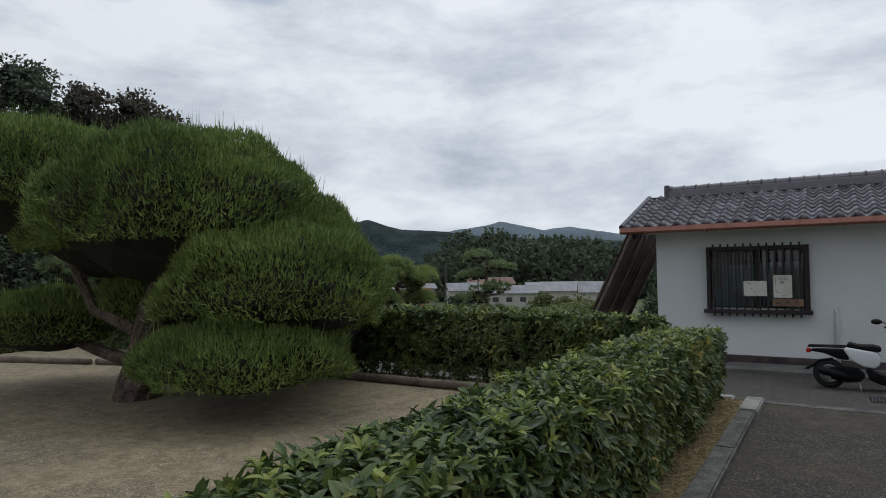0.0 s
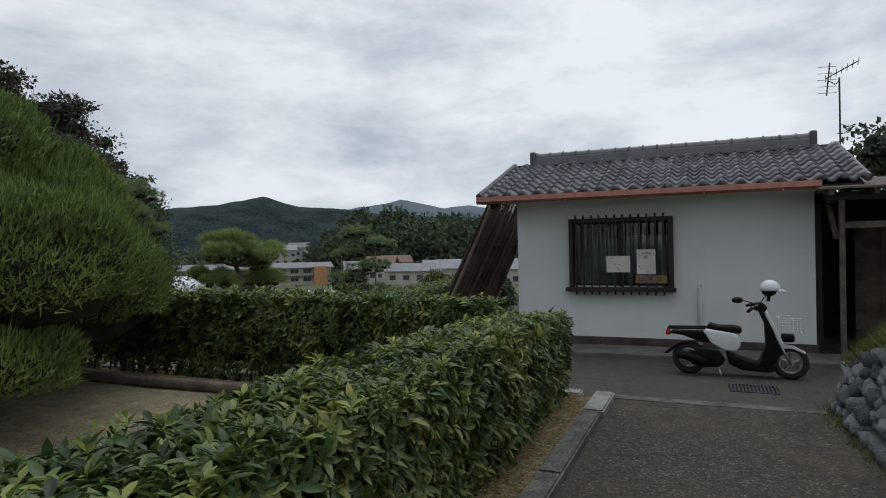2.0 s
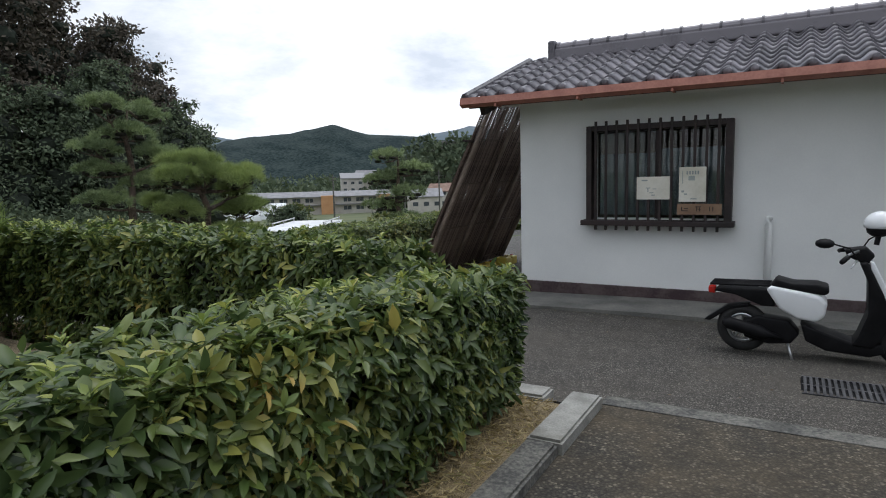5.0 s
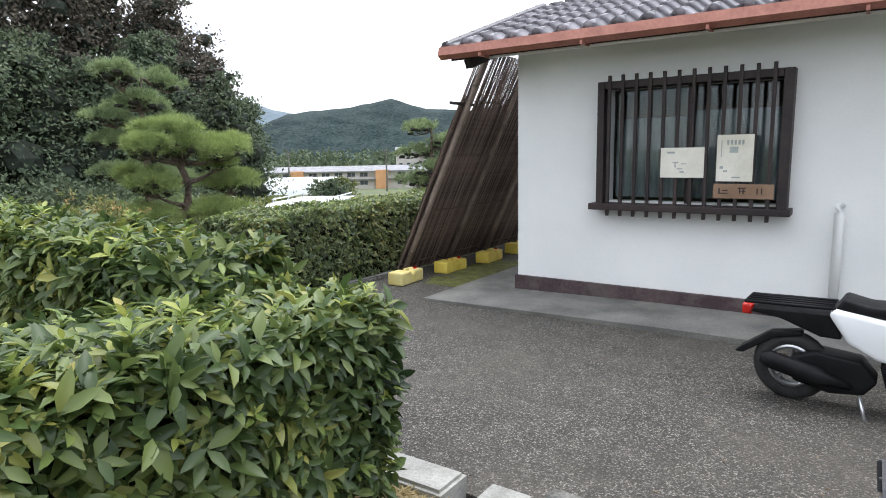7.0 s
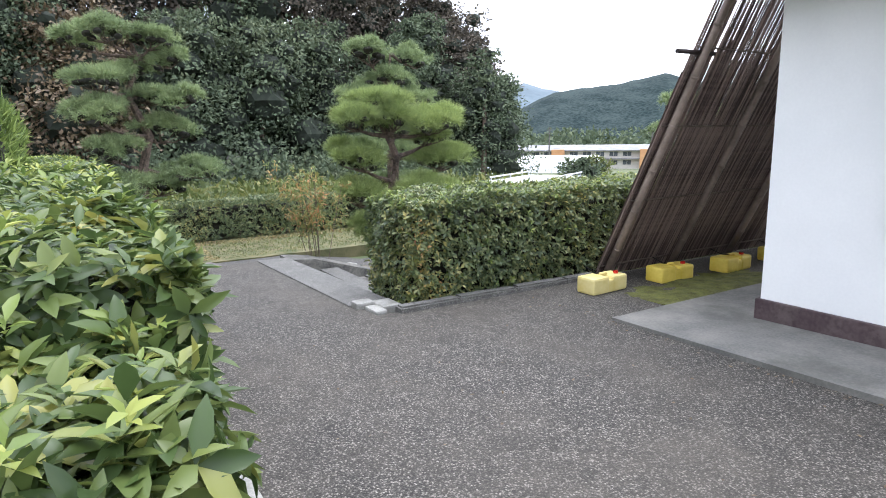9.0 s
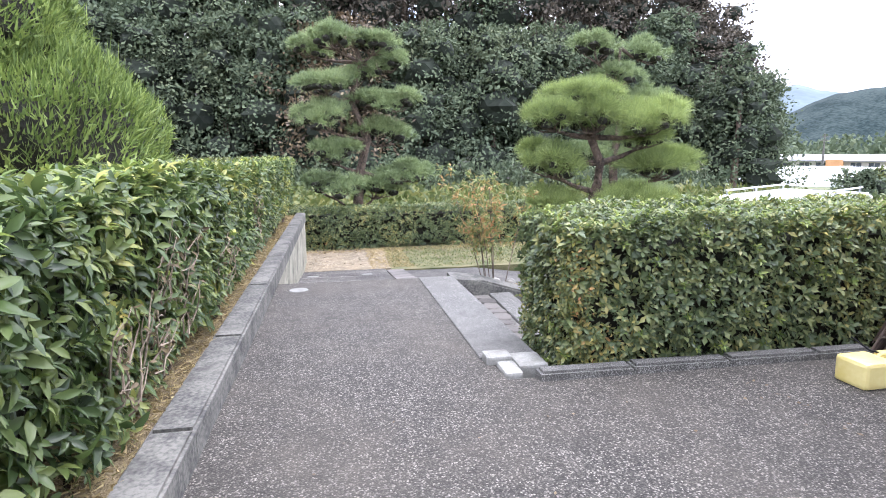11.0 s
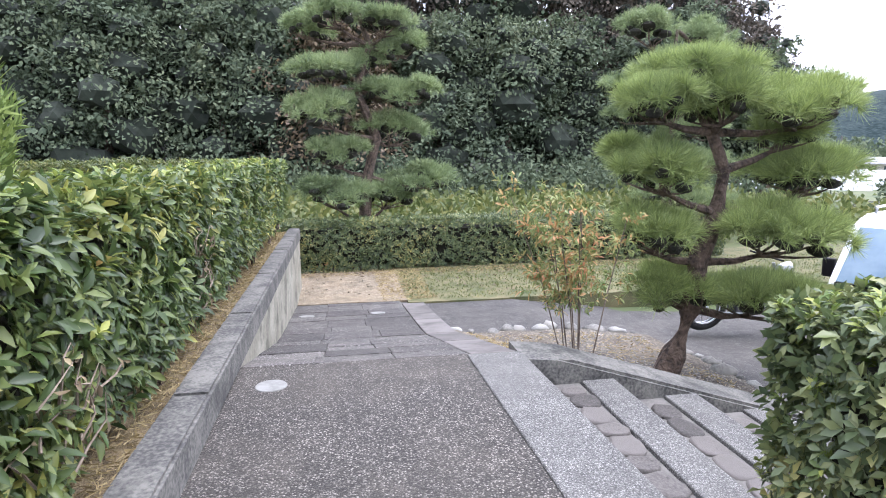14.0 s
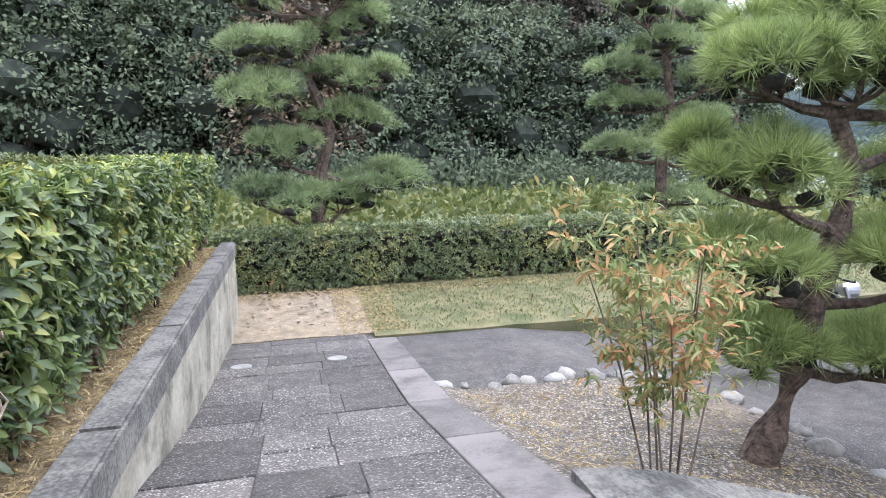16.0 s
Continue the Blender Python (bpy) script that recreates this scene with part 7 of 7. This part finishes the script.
def van():
    ob = empty("van", (-8.10, 13.00, -1.07), "small white van with a yellow number plate and roof rack", "van")
    ob.rotation_euler = (0, 0, radians(29))
    ob.scale = (0.93, 0.9, 0.93)

    def p(name, bm, m, label="", parent=None, smooth=False):
        return part(name, bm, m, parent or ob, label, smooth)

    prof = [(0.0, 0.28), (-0.02, 0.50), (0.02, 0.78), (0.10, 0.93), (0.62, 1.56), (0.80, 1.64), (3.15, 1.62), (3.26, 1.5), (3.28, 0.40), (3.2, 0.28)]
    bm = extrude_yz(bmesh.new(), prof, -0.72, 0.72)
    for v in bm.verts:
        if v.co.z > 1.0:
            v.co.x *= 0.92
    bmesh.ops.recalc_face_normals(bm, faces=bm.faces[:])
    bmesh.ops.bevel(bm, geom=bm.edges[:], offset=0.045, segments=3, affect="EDGES")
    p("body", bm, M_white, "white painted body", smooth=False)

    def slope(x0, x1, t0, t1, off=0.012):
        a = Vector((0, 0.10, 0.93)).lerp(Vector((0, 0.62, 1.56)), t0)
        b = Vector((0, 0.10, 0.93)).lerp(Vector((0, 0.62, 1.56)), t1)
        nrm = Vector((0, -0.77, 0.64)) * off
        bm = bmesh.new()
        lo = [bm.verts.new(Vector((x, 0, 0)) + q - nrm * 0.5) for x, q in ((x0, a), (x1, a), (x1 * 0.94, b), (x0 * 0.94, b))]
        hi = [bm.verts.new(v.co + nrm * 1.6) for v in lo]
        bm.faces.new(hi)
        for i in range(4):
            bm.faces.new((lo[i], lo[(i + 1) % 4], hi[(i + 1) % 4], hi[i]))
        return bm

    p("windscreen", slope(-0.62, 0.62, 0.10, 0.93), M_vglass, "blue-tinted windscreen")
    p("cowl", slope(-0.66, 0.66, -0.02, 0.09, 0.014), M_black)
    for x0, x1 in ((-0.5, -0.02), (0.1, 0.55)):
        p("wiper", tube(bmesh.new(), [(x0, 0.11, 0.985), (x1, 0.16, 1.045)], 0.010, 5), M_black)
    p("bumper", bx(-0.71, -0.075, 0.30, 0.71, 0.03, 0.50, bev=0.03), M_white, "white bumper")
    p("lower_grille", bx(-0.40, -0.085, 0.36, 0.44, -0.06, 0.49), M_black)
    for i in range(5):
        xx = -0.40 + i * 0.21
        p("grille_bar", bx(xx - 0.008, -0.092, 0.355, xx + 0.008, -0.07, 0.495), M_white)
    p("grille_bar", bx(-0.40, -0.092, 0.418, 0.44, -0.07, 0.432), M_white)
    pl = p("number_plate", bx(-0.53, -0.106, 0.33, -0.20, -0.094, 0.495, bev=0.003), M_plate, "yellow number plate")
    cu = bpy.data.curves.new("digits", "FONT")
    cu.body, cu.size, cu.align_x, cu.extrude = "6 20", 0.105, "CENTER", 0.001
    cu.materials.append(M_black)
    tx = new("plate_number", cu)
    tx.parent = pl
    tx.matrix_basis = Matrix.Translation((-0.345, -0.1085, 0.345)) @ Matrix.Rotation(radians(90), 4, "X")
    for x0, x1 in ((-0.46, -0.40), (-0.385, -0.34), (-0.325, -0.27)):
        p("plate_mark", bx(x0, -0.109, 0.448, x1, -0.1065, 0.475), M_black, parent=pl)
    p("plate_mark", bx(-0.515, -0.109, 0.37, -0.485, -0.1065, 0.395), M_black, parent=pl)
    for s in (-1, 1):
        p("headlight", bx(min(s * 0.70, s * 0.42), -0.045, 0.585, max(s * 0.70, s * 0.42), 0.02, 0.72, bev=0.02), M_chrome, "clear headlamp")
        p("indicator", bx(min(s * 0.70, s * 0.60), -0.05, 0.535, max(s * 0.70, s * 0.60), 0.0, 0.575, bev=0.008), M_copper)
        p("side_window", bx(s * 0.70 - 0.012, 0.75, 1.0, s * 0.70 + 0.012, 1.35, 1.45), M_vglass)
        p("side_window", bx(s * 0.70 - 0.012, 1.45, 1.0, s * 0.70 + 0.012, 2.2, 1.45), M_vglass)
        p("side_mirror", bx(s * 0.80 - 0.06, 0.42, 0.98, s * 0.80 + 0.06, 0.50, 1.18, bev=0.02), M_black)
        for yy in (0.55, 2.65):
            bm = tube(bmesh.new(), [(s * 0.56, yy, 0.27), (s * 0.725, yy, 0.27)], 0.27, 20)
            w = p("wheel", bm, M_rubber)
            p("rim", tube(bmesh.new(), [(s * 0.70, yy, 0.27), (s * 0.735, yy, 0.27)], 0.17, 16), M_chrome, parent=w)
        p("rack_rail", tube(bmesh.new(), [(s * 0.56, 0.9, 1.71), (s * 0.56, 3.0, 1.70)], 0.014, 6), M_chrome)
        for yy in (0.95, 1.9, 2.9):
            p("rack_foot", tube(bmesh.new(), [(s * 0.56, yy, 1.60), (s * 0.56, yy, 1.72)], 0.016, 6), M_chrome)
    p("badge", tube(bmesh.new(), [(0.06, -0.03, 0.655), (0.06, -0.05, 0.655)], 0.045, 16), M_chrome)
    p("upper_grille", bx(-0.16, -0.030, 0.60, 0.36, 0.0, 0.71, bev=0.008), M_white)
    for i in range(3):
        p("grille_slot", bx(-0.14, -0.036, 0.615 + i * 0.032, 0.34, -0.031, 0.622 + i * 0.032), M_grate)


van()


def motorcycle():
    ob = empty("motorcycle", (-10.2, 12.45, -1.06), "dark motorcycle parked beside the van", "motorcycle")
    ob.rotation_euler = (0, 0, radians(84))
    wheel(ob, (0, 0, 0.29), 0.29, 0.09, 0.006, 10)
    wheel(ob, (1.1, 0, 0.29), 0.29, 0.08, 0.006, 10)
    part("tank", shell([(0.42, 0.62), (0.48, 0.74), (0.74, 0.76), (0.82, 0.64)], -0.12, 0.12, 0.03), M_black, ob, smooth=True)
    part("seat", shell([(-0.08, 0.64), (0.0, 0.70), (0.42, 0.66), (0.42, 0.58)], -0.11, 0.11, 0.02), M_black, ob, smooth=True)
    part("engine", bx(0.36, -0.12, 0.22, 0.70, 0.12, 0.52, bev=0.03), M_grate, ob)
    part("frame_tube", tube(bmesh.new(), [(0.0, 0.06, 0.29), (0.35, 0.06, 0.35), (0.5, 0.0, 0.6), (0.86, 0, 0.72)], 0.02, 6), M_black, ob)
    for s in (-0.07, 0.07):
        part("fork", tube(bmesh.new(), [(0.88, s, 0.80), (1.1, s, 0.29)], 0.02, 6), M_chrome, ob)
    part("handlebar", tube(bmesh.new(), [(0.74, -0.34, 0.90), (0.86, -0.15, 0.86), (0.86, 0.15, 0.86), (0.74, 0.34, 0.90)], 0.012, 6), M_black, ob)
    part("headlight", tube(bmesh.new(), [(0.92, 0, 0.74), (1.04, 0, 0.74)], [0.06, 0.085], 12), M_chrome, ob)
    part("exhaust", tube(bmesh.new(), [(0.5, -0.14, 0.22), (0.1, -0.16, 0.24), (-0.25, -0.16, 0.3)], [0.025, 0.035, 0.045], 8), M_chrome, ob)


motorcycle()

# ---- stones round the planting bed ----
M_edgerock = pm("weathered_rock", (0.10, 0.10, 0.09), (0.27, 0.26, 0.23), 8, 0.9, 50, 0.6, 0.5, 0.006, obr=0.5)
for i in range(24):
    r = random.Random(200 + i)
    if i < 12:
        px, py = -9.93 + r.uniform(-0.09, 0.09), 9.42 + i * 0.18 + r.uniform(-0.05, 0.05)
    else:
        px, py = -9.45 + (i - 12) * 0.17 + r.uniform(-0.05, 0.05), 11.62 + r.uniform(-0.06, 0.06)
    s = r.uniform(0.035, 0.10)
    bm = bmesh.new()
    res = bmesh.ops.create_icosphere(bm, subdivisions=2, radius=1.0)
    for v in res["verts"]:
        v.co *= 1 + 0.5 * noise.noise(v.co * 1.4 + Vector((i * 3.0, 0, 0)))
        v.co = Vector((v.co.x * s * 1.2, v.co.y * s, v.co.z * s * 0.65))
    o = tagged(part("edging_rock", bm, M_whitestone if i % 5 == 0 else M_edgerock, smooth=True), "rounded weathered rock edging the planting bed", "rock", "edging rocks")
    o.location = (px, py, lowz(px, py) + 0.03)
    o.rotation_euler = (0, 0, r.uniform(0, 3))

# ---- cobbles in the treads ----
cob = []
for k in range(6):
    bm = bmesh.new()
    res = bmesh.ops.create_icosphere(bm, subdivisions=2, radius=1.0)
    for v in res["verts"]:
        q = v.co * (1 + 0.35 * noise.noise(v.co * 1.1 + Vector((k * 5.0, 1, 0))))
        v.co = q.lerp(q / max(abs(q.x), abs(q.y), 0.35) * 0.92, 0.6)
        v.co.z = max(-0.3, min(0.3, v.co.z)) + 0.05 * noise.noise(v.co * 2 + Vector((k, 0, 0)))
    cob.append(mesh_of(bm, "cobble", M_cobble, True))
rc = random.Random(8)
for y0, y1, z in treads:
    for row in range(2):
        x = -6.98 + rc.uniform(0, 0.06)
        while x < -4.4:
            s = rc.uniform(0.065, 0.125)
            o = new("cobble", cob[rc.randrange(6)])
            under_stairs(o)
            o.matrix_basis = Matrix.LocRotScale((x + s, y0 + 0.07 + row * 0.165 + rc.uniform(-0.012, 0.012), z - 0.026), Euler((rc.uniform(-0.05, 0.05), rc.uniform(-0.05, 0.05), rc.uniform(-0.25, 0.25))), (s * 0.98, rc.uniform(0.080, 0.090), 0.07))
            x += s * 1.88
